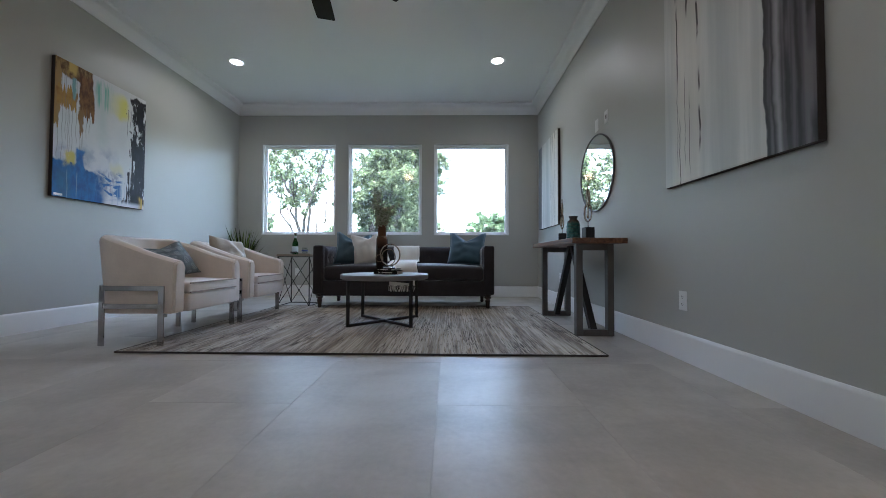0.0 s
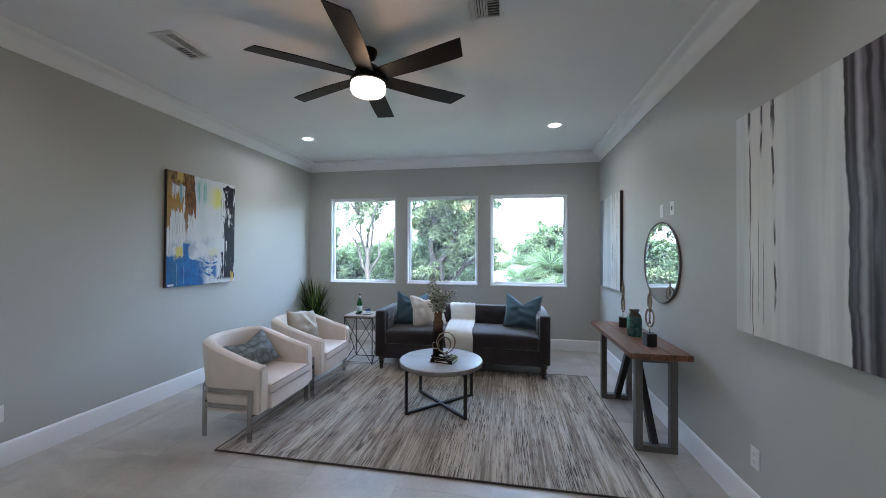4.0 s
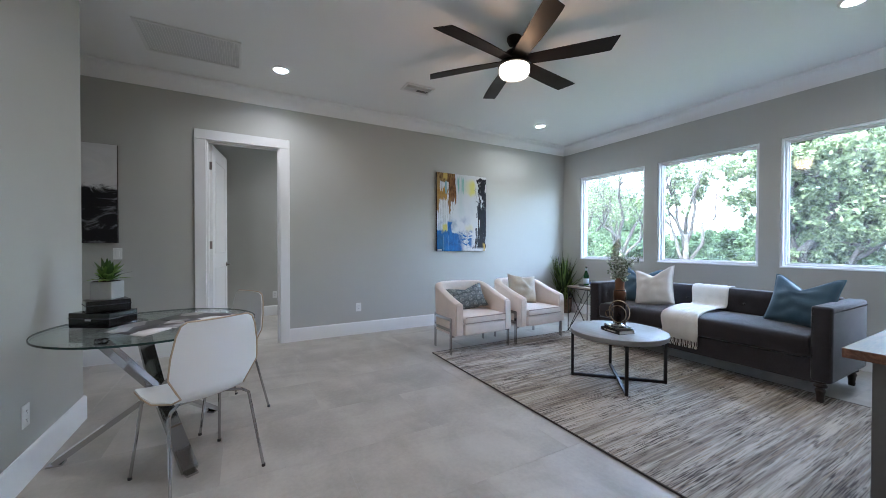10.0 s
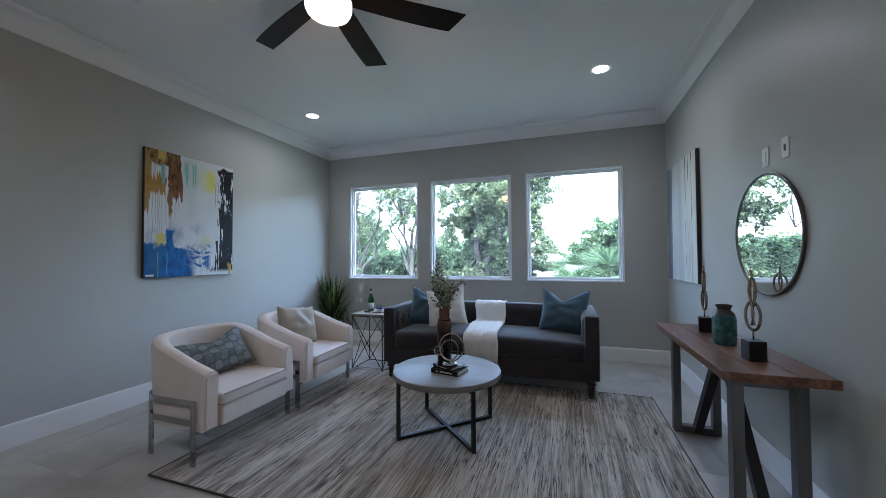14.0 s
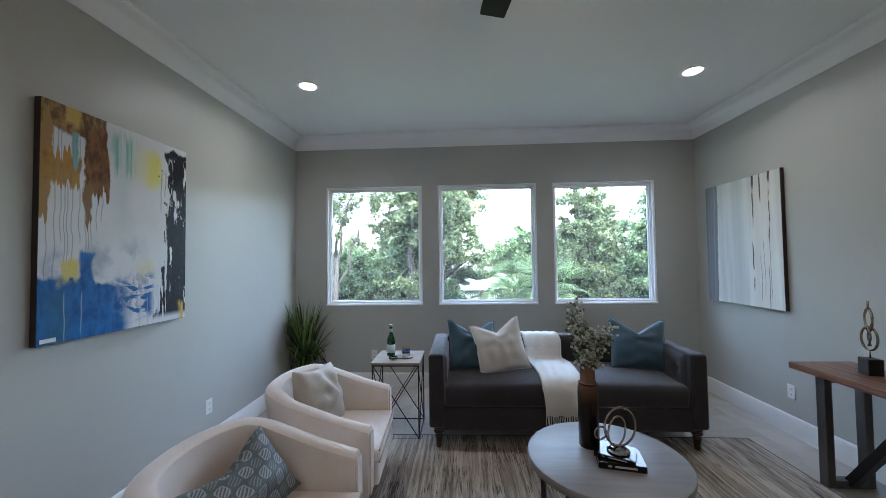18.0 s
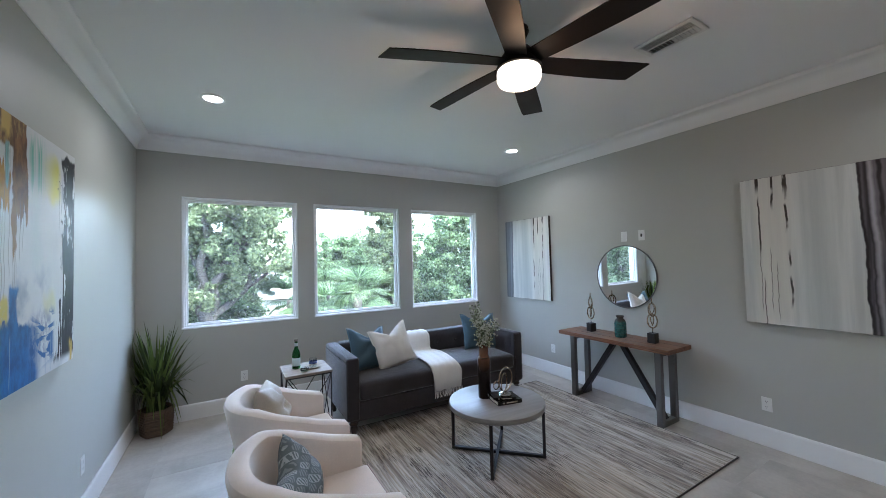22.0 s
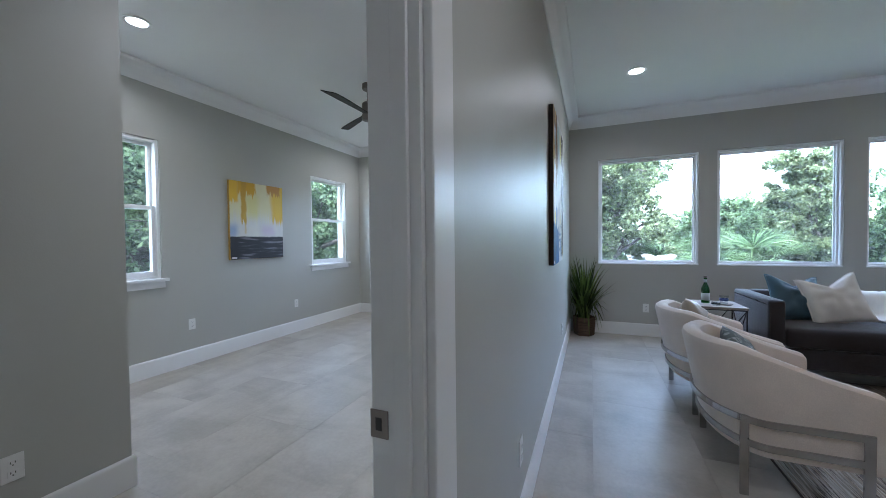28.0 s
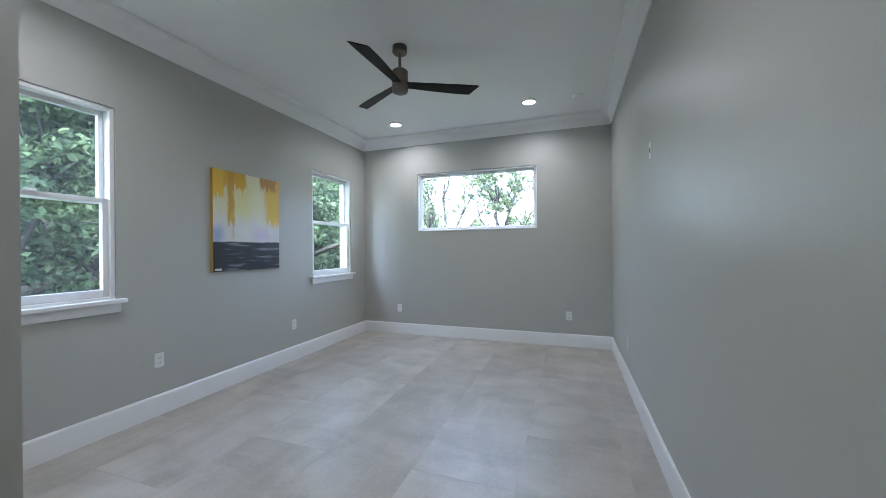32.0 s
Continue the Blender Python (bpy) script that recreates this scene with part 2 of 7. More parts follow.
def glass(name, tint=(1, 1, 1), gloss=0.9, veil=0.0):
    n = Nodes(name)
    clear = n.t.nodes.new("ShaderNodeBsdfTransparent")
    clear.inputs[0].default_value = (*tint, 1)
    shine = n.t.nodes.new("ShaderNodeBsdfGlossy")
    shine.inputs["Roughness"].default_value = 0.02
    shine.inputs["Color"].default_value = (gloss, gloss, gloss, 1)
    facing = n.t.nodes.new("ShaderNodeLayerWeight").outputs["Facing"]
    sheen = n.math("ADD", n.math("MULTIPLY", n.math("POWER", facing, 4.0), 0.6), 0.045)
    m = n.t.nodes.new("ShaderNodeMixShader")
    n.t.links.new(sheen, m.inputs[0])
    through_glass = clear
    # pale translucent layer mixed into the glass to imitate veiling glare
    if veil:
        film = n.t.nodes.new("ShaderNodeBsdfTranslucent")
        film.inputs[0].default_value = (0.92, 0.94, 0.94, 1)
        through_glass = n.t.nodes.new("ShaderNodeMixShader")
        veil_noise = n.noise(n.mapping(n.coord(), (1, 1, 0.6)), 7.0, 5, 0.65)
        n.t.links.new(n.math("MULTIPLY", n.math("ADD", veil_noise, 0.5), veil), through_glass.inputs[0])
        n.t.links.new(clear.outputs[0], through_glass.inputs[1])
        n.t.links.new(film.outputs[0], through_glass.inputs[2])
    n.t.links.new(through_glass.outputs[0], m.inputs[1])
    n.t.links.new(shine.outputs[0], m.inputs[2])
    n.t.links.new(m.outputs[0], n.out.inputs[0])
    return n.mat


# the last value sets how much imitated glare lifts the darks outside
PANE = glass("window_glass", (0.93, 0.97, 0.96), 0.8, 0.012)
TABLE_GLASS = glass("table_glass", (0.93, 0.965, 0.955))
GLASS_EDGE = plain("green_glass_edge", (0.02, 0.05, 0.045), 0.08, bump=0)
BOTTLE = glass("green_bottle_glass", (0.10, 0.42, 0.17))
TUMBLER = glass("clear_tumbler", (0.92, 0.94, 0.95))


def mirror():
    n = Nodes("mirror_silver")
    return n.set(Base_Color=(0.9, 0.91, 0.91), Metallic=1.0, Roughness=0.01)


MIRROR = mirror()


def emit(name, colour, strength):
    n = Nodes(name)
    return n.set(Base_Color=(0.8, 0.8, 0.8), Emission_Color=colour, Emission_Strength=strength, Roughness=0.4)


CAN_GLOW = emit("can_lens", (1.0, 1.0, 1.0), 2.0)
FAN_GLOW = emit("frosted_fan_glass", (1.0, 0.80, 0.56), 0.12)


def tile_floor():
    """Large porcelain tiles: cloudy beige grey, each tile a little different."""
    n = Nodes("porcelain_tile")
    rnd = n.random()
    g = n.t.nodes.new("ShaderNodeVectorMath")
    g.operation = "ADD"
    comb = n.t.nodes.new("ShaderNodeCombineXYZ")
    n.put(comb.inputs[0], n.math("MULTIPLY", rnd, 37.0))
    n.put(comb.inputs[1], n.math("MULTIPLY", rnd, 91.0))
    n.put(g.inputs[0], n.coord())
    n.put(g.inputs[1], comb.outputs[0])
    c = g.outputs[0]
    cloud = n.noise(n.mapping(c, (1.0, 0.45, 1.0)), 2.6, 5, 0.55, 0.6)
    fine = n.noise(c, 38, 4, 0.6)
    tone = n.math("ADD", n.math("MULTIPLY", cloud, 0.75), n.math("MULTIPLY", fine, 0.25))
    drift = n.noise(n.mapping(c, (0.8, 1.7, 1.0), (4, 9, 0)), 1.9, 3, 0.5, 0.8)
    tone = n.math("ADD", n.math("MULTIPLY", tone, 0.62), n.math("MULTIPLY", drift, 0.38))
    tone = n.math("ADD", tone, n.math("MULTIPLY", n.math("SUBTRACT", rnd, 0.5), 0.045))
    n.set(Base_Color=n.mix(n.step(tone, 0.30, 0.70), (0.325, 0.295, 0.255), (0.54, 0.505, 0.452)))
    n.set(Roughness=n.math("ADD", n.math("MULTIPLY", cloud, 0.1), 0.325))
    n.bump(fine, 0.02, 0.001)
    return n.mat


TILE = tile_floor()


def stripes_rug():
    """Strie weave: fine broken stripes of cream, taupe, grey and brown along the rug's length."""
    n = Nodes("strie_rug")
    c = n.coord()
    a = n.noise(n.mapping(c, (50, 1.4, 1)), 1.0, 4, 0.65)
    b = n.noise(n.mapping(c, (150, 6.0, 1), (3, 1, 0)), 1.0, 4, 0.65)
    d = n.noise(n.mapping(c, (10, 0.8, 1), (7, 2, 0)), 1.0, 3)
    patch = n.noise(n.mapping(c, (5.0, 1.6, 1), (2, 8, 0)), 1.0, 3, 0.6)
    base = n.mix(n.step(n.math("ADD", n.math("MULTIPLY", a, 0.6), n.math("MULTIPLY", d, 0.4)), 0.38, 0.60), (0.215, 0.182, 0.148), (0.56, 0.51, 0.44))
    warm = n.mix(n.step(n.noise(n.mapping(c, (70, 2.4, 1), (1, 5, 0)), 1.0, 3), 0.54, 0.68), base, (0.34, 0.275, 0.205))
    # dark threads in clusters
    dash = n.math("ADD", n.math("MULTIPLY", b, 0.68), n.math("MULTIPLY", patch, 0.32))
    n.set(Base_Color=n.mix(n.step(dash, 0.512, 0.60), warm, (0.075, 0.062, 0.054)), Roughness=0.95)
    n.bump(n.math("ADD", n.noise(n.mapping(c, (160, 30, 1)), 1.0, 3), n.math("MULTIPLY", b, 0.5)), 0.5, 0.006)
    return n.mat


RUG = stripes_rug()

RUG_EDGE = plain("dark_rug_binding", (0.05, 0.043, 0.038), 0.9, vary=0.3, fine=200)


def fabric(name, colour, sheen=0.3, vary=0.12, weave=420.0, rough=0.9, bump=0.25, fold=5.0):
    n = Nodes(name)
    c = n.coord()
    broad = n.noise(c, fold, 4, 0.6)
    thread = n.math("MULTIPLY", n.noise(n.mapping(c, (1, 1, 0.25)), weave, 2), n.noise(n.mapping(c, (0.25, 1, 1)), weave, 2))
    tone = n.math("ADD", n.math("MULTIPLY", broad, 0.6), thread)
    n.set(Base_Color=n.mix(n.step(tone, 0.25, 0.9), [v * (1 - vary) for v in colour], [min(1, v * (1 + vary)) for v in colour]))
    n.set(Roughness=rough, Sheen_Weight=sheen, Sheen_Roughness=0.4)
    n.bump(n.math("ADD", thread, n.math("MULTIPLY", broad, 0.8)), bump, 0.006)
    return n.mat


SOFA_FABRIC = fabric("charcoal_linen", (0.034, 0.031, 0.036), 0.5, 0.35, 300, bump=0.4)
CREAM_VELVET = fabric("cream_velvet", (0.78, 0.69, 0.62), 0.7, 0.09, fold=7)
BLUE_FABRIC = fabric("blue_satin_weave", (0.045, 0.105, 0.155), 0.3, 0.25, rough=0.6)
BLUE_PIPING = fabric("pale_blue_piping", (0.11, 0.20, 0.26), 0.3, 0.1)
WHITE_FABRIC = fabric("white_knit", (0.76, 0.745, 0.71), 0.3, 0.08)
THROW_FABRIC = fabric("white_throw", (0.78, 0.765, 0.73), 0.3, 0.06, 260, bump=0.5)
GOLD_PILLOW = fabric("champagne_silk", (0.44, 0.38, 0.295), 0.3, 0.2, rough=0.5, fold=3)
PIPING = fabric("cream_piping", (0.46, 0.385, 0.34), 0.3, 0.05)


def ikat():
    """Slate and pale-blue ikat diamonds on a lumbar pillow."""
    n = Nodes("ikat_print")
    c = n.coord()
    bend = n.noise(c, 14, 3)
    x, _, z = n.split(n.mapping(c, (1, 1, 1)))
    warp = n.math("MULTIPLY", n.math("SUBTRACT", bend, 0.5), 1.6)
    u = n.math("ADD", n.math("MULTIPLY", n.math("ADD", x, z), 58.0), warp)
    v = n.math("SUBTRACT", n.math("MULTIPLY", n.math("SUBTRACT", x, z), 58.0), warp)
    wave = n.math("ADD", n.math("SINE", u), n.math("SINE", v))
    # hatched medallions with pale rims; broken hatching between them
    hatch = n.step(n.math("SINE", n.math("ADD", n.math("MULTIPLY", n.math("SUBTRACT", z, n.math("MULTIPLY", x, 0.55)), 520.0), n.math("MULTIPLY", bend, 7.0))), -0.25, 0.35)
    disc = n.step(wave, 0.25, 0.4)
    rim = n.math("SUBTRACT", disc, n.step(wave, 0.7, 0.85))
    between = n.math("MULTIPLY", n.step(wave, -0.55, -0.75), n.math("MULTIPLY", hatch, 0.45))
    pale = n.math("MAXIMUM", n.math("MAXIMUM", n.math("MULTIPLY", rim, 0.7), n.math("MULTIPLY", n.math("MULTIPLY", disc, hatch), 0.95)), between)
    n.set(Base_Color=n.mix(pale, (0.10, 0.125, 0.13), (0.33, 0.365, 0.37)), Roughness=0.7)
    n.bump(n.noise(c, 300, 2), 0.2, 0.004)
    return n.mat


IKAT = ikat()


def wood(name, dark, light, along="y", rough=0.4, scale=1.0):
    n = Nodes(name)
    stretch = {"x": (1.2, 14, 14), "y": (14, 1.2, 14), "z": (14, 14, 1.2)}[along]
    c = n.mapping(n.coord(), [s * scale for s in stretch])
    grain = n.noise(c, 1.4, 5, 0.6, 1.2)
    pore = n.noise(n.mapping(c, (5, 5, 5)), 2.2, 3)
    tone = n.math("ADD", n.math("MULTIPLY", grain, 0.75), n.math("MULTIPLY", pore, 0.25))
    n.set(Base_Color=n.mix(n.step(tone, 0.3, 0.7), dark, light), Roughness=n.math("ADD", n.math("MULTIPLY", grain, 0.1), rough - 0.05))
    n.bump(pore, 0.12, 0.003)
    return n.mat


WALNUT = wood("walnut", (0.085, 0.035, 0.018), (0.27, 0.125, 0.065), "y", 0.36)
PALE_WOOD = wood("pale_weathered_wood", (0.22, 0.17, 0.125), (0.38, 0.31, 0.24), "x", 0.6)
def laminate():
    """Satin grey table top with a faint grain under a clear lacquer."""
    n = Nodes("grey_lacquered_laminate")
    c = n.mapping(n.coord(), (0.5, 5.6, 5.6))
    grain = n.noise(c, 1.4, 5, 0.6, 1.2)
    n.set(Base_Color=n.mix(n.step(grain, 0.3, 0.7), (0.20, 0.188, 0.18), (0.27, 0.256, 0.246)))
    n.set(Roughness=n.math("ADD", n.math("MULTIPLY", grain, 0.06), 0.37), Specular_IOR_Level=0.55)
    return n.mat


GREY_TOP = laminate()
DARK_LEG = wood("dark_turned_wood", (0.02, 0.013, 0.011), (0.05, 0.034, 0.028), "z", 0.36)
BASKET = wood("woven_brown_rattan", (0.06, 0.035, 0.022), (0.17, 0.105, 0.065), "x", 0.7, 2.0)


def bronze_vase():
    n = Nodes("bronze_smoked_vase")
    z = n.split(n.coord("Generated"))[2]
    col = n.mix(n.step(n.math("ADD", z, n.math("MULTIPLY", n.noise(n.coord(), 9, 3), 0.15)), 0.55, 0.85), (0.022, 0.016, 0.015), (0.20, 0.10, 0.06))
    return n.set(Base_Color=col, Metallic=0.55, Roughness=0.22)


def teal_vase():
    n = Nodes("teal_glaze")
    c = n.coord()
    z = n.split(n.coord("Generated"))[2]
    k = n.math("ADD", z, n.math("MULTIPLY", n.noise(c, 18, 3), 0.22))
    col = n.mix(n.step(k, 0.75, 0.95), n.mix(n.step(n.noise(c, 26, 4), 0.35, 0.7), (0.02, 0.085, 0.085), (0.06, 0.19, 0.17)), (0.05, 0.045, 0.04))
    n.bump(n.noise(c, 60, 3), 0.2, 0.004)
    return n.set(Base_Color=col, Roughness=0.25)


BRONZE_VASE, TEAL_VASE = bronze_vase(), teal_vase()


def marble_wall():
    n = Nodes("bath_wall_tile")
    c = n.coord()
    vein = n.noise(n.mapping(c, (2, 2, 0.7), (0, 0, 0), (0, 25, 20)), 1.6, 5, 0.6, 1.0)
    n.set(Base_Color=n.mix(n.step(vein, 0.3, 0.7), (0.16, 0.145, 0.13), (0.29, 0.265, 0.24)), Roughness=0.3)
    return n.mat


BATH_TILE = marble_wall()


# paintings: u runs along the canvas from the viewer's left to right, v upwards
def canvas_uv(n, flip):
    xyz = n.split(n.coord("Generated"))
    u = n.math("SUBTRACT", 1.0, xyz[1]) if flip else xyz[1]
    comb = n.t.nodes.new("ShaderNodeCombineXYZ")
    n.put(comb.inputs[0], u)
    n.put(comb.inputs[1], xyz[2])
    return u, xyz[2], comb.outputs[0]


def band(n, value, a, b, soft=0.04):
    return n.math("MULTIPLY", n.step(value, a - soft, a + soft), n.step(value, b + soft, b - soft))


def drips(n, col, u, v, uv, lines, colour, width=0.004, wob=0.012):
    """Thin vertical runs of paint: rows of (u, from v, to v)."""
    sway = n.math("ADD", u, n.math("MULTIPLY", n.math("SUBTRACT", n.noise(n.mapping(uv, (1.5, 6, 1), (2, 7, 0)), 1.0, 2), 0.5), wob * 4))
    total = None
    for at, lo, hi in lines:
        line = n.math("MULTIPLY", band(n, sway, at - width / 2, at + width / 2, 0.004), band(n, v, lo, hi, 0.02))
        total = line if total is None else n.math("ADD", total, line, True)
    return n.mix(total, col, colour)


def painting_blue():
    n = Nodes("abstract_blue_ochre_black")
    u, v, uv = canvas_uv(n, False)
    ragged = n.noise(n.mapping(uv, (7, 5, 1)), 1.0, 4, 0.55)
    comb = n.noise(n.mapping(uv, (34, 1.6, 1)), 1.0, 3, 0.6)
    blot = n.noise(n.mapping(uv, (4, 4, 1), (3, 8, 0)), 1.0, 4, 0.6)
    fine = n.noise(n.mapping(uv, (24, 14, 1), (5, 1, 0)), 1.0, 4, 0.65)
    wu = n.math("ADD", u, n.math("MULTIPLY", n.math("SUBTRACT", ragged, 0.5), 0.12))
    wv = n.math("ADD", v, n.math("MULTIPLY", n.math("SUBTRACT", comb, 0.5), 0.30))
    lv = n.math("ADD", v, n.math("MULTIPLY", n.math("SUBTRACT", ragged, 0.5), 0.14))

    def patch(u0, u1, v0, v1, soft=0.01, vv=None):
        return n.math("MULTIPLY", band(n, wu, u0, u1, soft), band(n, vv or lv, v0, v1, soft))

    col = n.mix(blot, (0.56, 0.58, 0.61), (0.76, 0.76, 0.75))
    # teal and yellow washes along the top
    col = n.mix(n.math("MULTIPLY", patch(0.40, 0.56, 0.78, 0.97, 0.03, wv), n.step(comb, 0.36, 0.6)), col, (0.20, 0.47, 0.40))
    col = n.mix(n.math("MULTIPLY", patch(0.42, 0.52, 0.45, 0.82, 0.05, wv), 0.22), col, (0.30, 0.48, 0.44))
    col = n.mix(n.math("MULTIPLY", patch(0.55, 0.76, 0.74, 0.92, 0.04), n.math("ADD", n.math("MULTIPLY", n.step(wu, 0.56, 0.72), 0.65), 0.25)), col, (0.70, 0.66, 0.13))
    # grey-blue smoke over the blue field
    col = n.mix(n.math("MULTIPLY", patch(0.02, 0.62, 0.24, 0.42, 0.07), n.step(blot, 0.44, 0.62)), col, (0.36, 0.40, 0.48))
    # ochre and brown block at the top left with ragged lower edges
    col = n.mix(patch(-0.2, 0.36, 0.89, 1.3, 0.007), col, n.mix(n.step(fine, 0.4, 0.6), (0.13, 0.065, 0.02), (0.32, 0.20, 0.065)))
    col = n.mix(patch(0.11, 0.19, 0.92, 1.3, 0.012), col, (0.58, 0.40, 0.10))
    col = n.mix(patch(-0.2, 0.05, 0.52, 0.93, 0.006, wv), col, (0.36, 0.22, 0.07))
    col = n.mix(patch(0.02, 0.21, 0.66, 0.79, 0.006, wv), col, n.mix(n.step(blot, 0.4, 0.6), (0.22, 0.085, 0.018), (0.42, 0.24, 0.05)))
    col = n.mix(patch(0.16, 0.19, 0.74, 0.90, 0.008), col, (0.22, 0.42, 0.44))
    col = n.mix(patch(0.23, 0.36, 0.64, 0.98, 0.006, wv), col, n.mix(n.step(fine, 0.35, 0.65), (0.10, 0.036, 0.01), (0.24, 0.11, 0.032)))
    col = n.mix(patch(0.23, 0.27, 0.50, 0.70, 0.006, wv), col, (0.24, 0.13, 0.05))
    col = drips(n, col, u, v, uv, ((0.03, 0.26, 0.62), (0.07, 0.26, 0.72), (0.06, 0.80, 0.90), (0.085, 0.78, 0.90), (0.10, 0.42, 0.90), (0.12, 0.30, 0.72), (0.135, 0.25, 0.70), (0.16, 0.20, 0.90), (0.18, 0.78, 0.90), (0.20, 0.42, 0.88), (0.235, 0.28, 0.60), (0.25, 0.34, 0.62), (0.265, 0.42, 0.66), (0.30, 0.48, 0.70), (0.33, 0.52, 0.70)), (0.20, 0.18, 0.165), 0.003)
    # blue field along the bottom with a yellow patch over it
    field = n.math("ADD", n.step(n.math("ADD", lv, n.math("MULTIPLY", u, 0.12)), 0.29, 0.265), patch(0.20, 0.29, 0.1, 0.38, 0.012), True)
    col = n.mix(n.math("MULTIPLY", field, n.step(wu, 0.56, 0.46)), col, n.mix(n.step(fine, 0.3, 0.7), (0.010, 0.075, 0.24), (0.018, 0.15, 0.44)))
    col = n.mix(n.math("MULTIPLY", patch(0.02, 0.16, -0.2, 0.22, 0.05), 0.6), col, (0.03, 0.12, 0.20))
    col = n.mix(n.math("MULTIPLY", patch(0.10, 0.19, 0.24, 0.33, 0.02), n.step(fine, 0.34, 0.5)), col, (0.60, 0.52, 0.14))
    col = n.mix(n.math("MULTIPLY", patch(0.44, 0.66, 0.08, 0.26, 0.06), n.step(fine, 0.42, 0.62)), col, (0.28, 0.30, 0.40))
    # loose blue strokes beside the field
    stroke = n.noise(n.mapping(uv, (5, 15, 1), (8, 3, 0)), 1.0, 3, 0.55, 0.8)
    col = n.mix(n.math("MULTIPLY", patch(0.42, 0.70, 0.05, 0.25, 0.03), n.step(stroke, 0.50, 0.56)), col, (0.03, 0.13, 0.36))
    col = n.mix(n.math("MULTIPLY", patch(0.46, 0.72, 0.10, 0.20, 0.02), n.step(stroke, 0.36, 0.31)), col, (0.04, 0.16, 0.42))
    col = n.mix(n.math("MULTIPLY", patch(0.56, 0.72, 0.25, 0.34, 0.04), 0.45), col, (0.66, 0.60, 0.25))
    col = drips(n, col, u, v, uv, ((0.60, -0.1, 0.16), (0.66, 0.0, 0.15), (0.71, 0.02, 0.14), (0.75, 0.03, 0.14), (0.13, 0.0, 0.2), (0.22, 0.02, 0.2)), (0.32, 0.40, 0.50))
    # black strokes down the right side, broken by streaks of the ground
    ink_u = n.math("ADD", u, n.math("MULTIPLY", n.math("SUBTRACT", n.noise(n.mapping(uv, (8, 5, 1)), 1.0, 5, 0.7), 0.5), 0.34))
    left = n.math("ADD", n.math("MULTIPLY", n.step(v, 0.02, 0.55), 0.09), 0.725)
    body = n.step(n.math("SUBTRACT", ink_u, left), -0.008, 0.008)
    gaps = n.step(n.math("ADD", n.noise(n.mapping(uv, (40, 3.5, 1), (2, 2, 0)), 1.0, 3, 0.6), n.math("MULTIPLY", n.step(u, 0.80, 0.92), 0.12)), 0.44, 0.48)
    holes = n.step(n.noise(n.mapping(uv, (13, 4, 1), (1, 6, 0)), 1.0, 4, 0.6), 0.37, 0.40)
    ink = n.math("MULTIPLY", n.math("MULTIPLY", body, n.math("MULTIPLY", gaps, holes)), band(n, v, 0.035, 0.95, 0.02))
    arm = n.math("MULTIPLY", patch(0.80, 1.2, 0.93, 0.97, 0.01), 1.0)
    spat = n.math("MULTIPLY", patch(0.73, 0.83, 0.79, 0.86, 0.03), n.step(n.noise(n.mapping(uv, (30, 30, 1), (6, 6, 0)), 1.0, 3, 0.6), 0.58, 0.61))
    ink = n.math("MAXIMUM", n.math("MAXIMUM", ink, arm), spat)
    col = n.mix(ink, col, n.mix(n.step(fine, 0.45, 0.7), (0.006, 0.006, 0.01), (0.02, 0.021, 0.034)))
    col = drips(n, col, u, v, uv, ((0.765, 0.62, 0.84), (0.80, 0.70, 0.84)), (0.015, 0.015, 0.02))
    col = n.mix(n.math("MULTIPLY", patch(0.92, 1.2, -0.2, 0.10, 0.02), n.step(comb, 0.42, 0.55)), col, (0.55, 0.36, 0.07))
    n.bump(n.math("ADD", ragged, n.math("MULTIPLY", ink, 0.6)), 0.25, 0.006)
    return n.set(Base_Color=col, Roughness=0.5, Specular_IOR_Level=0.22)


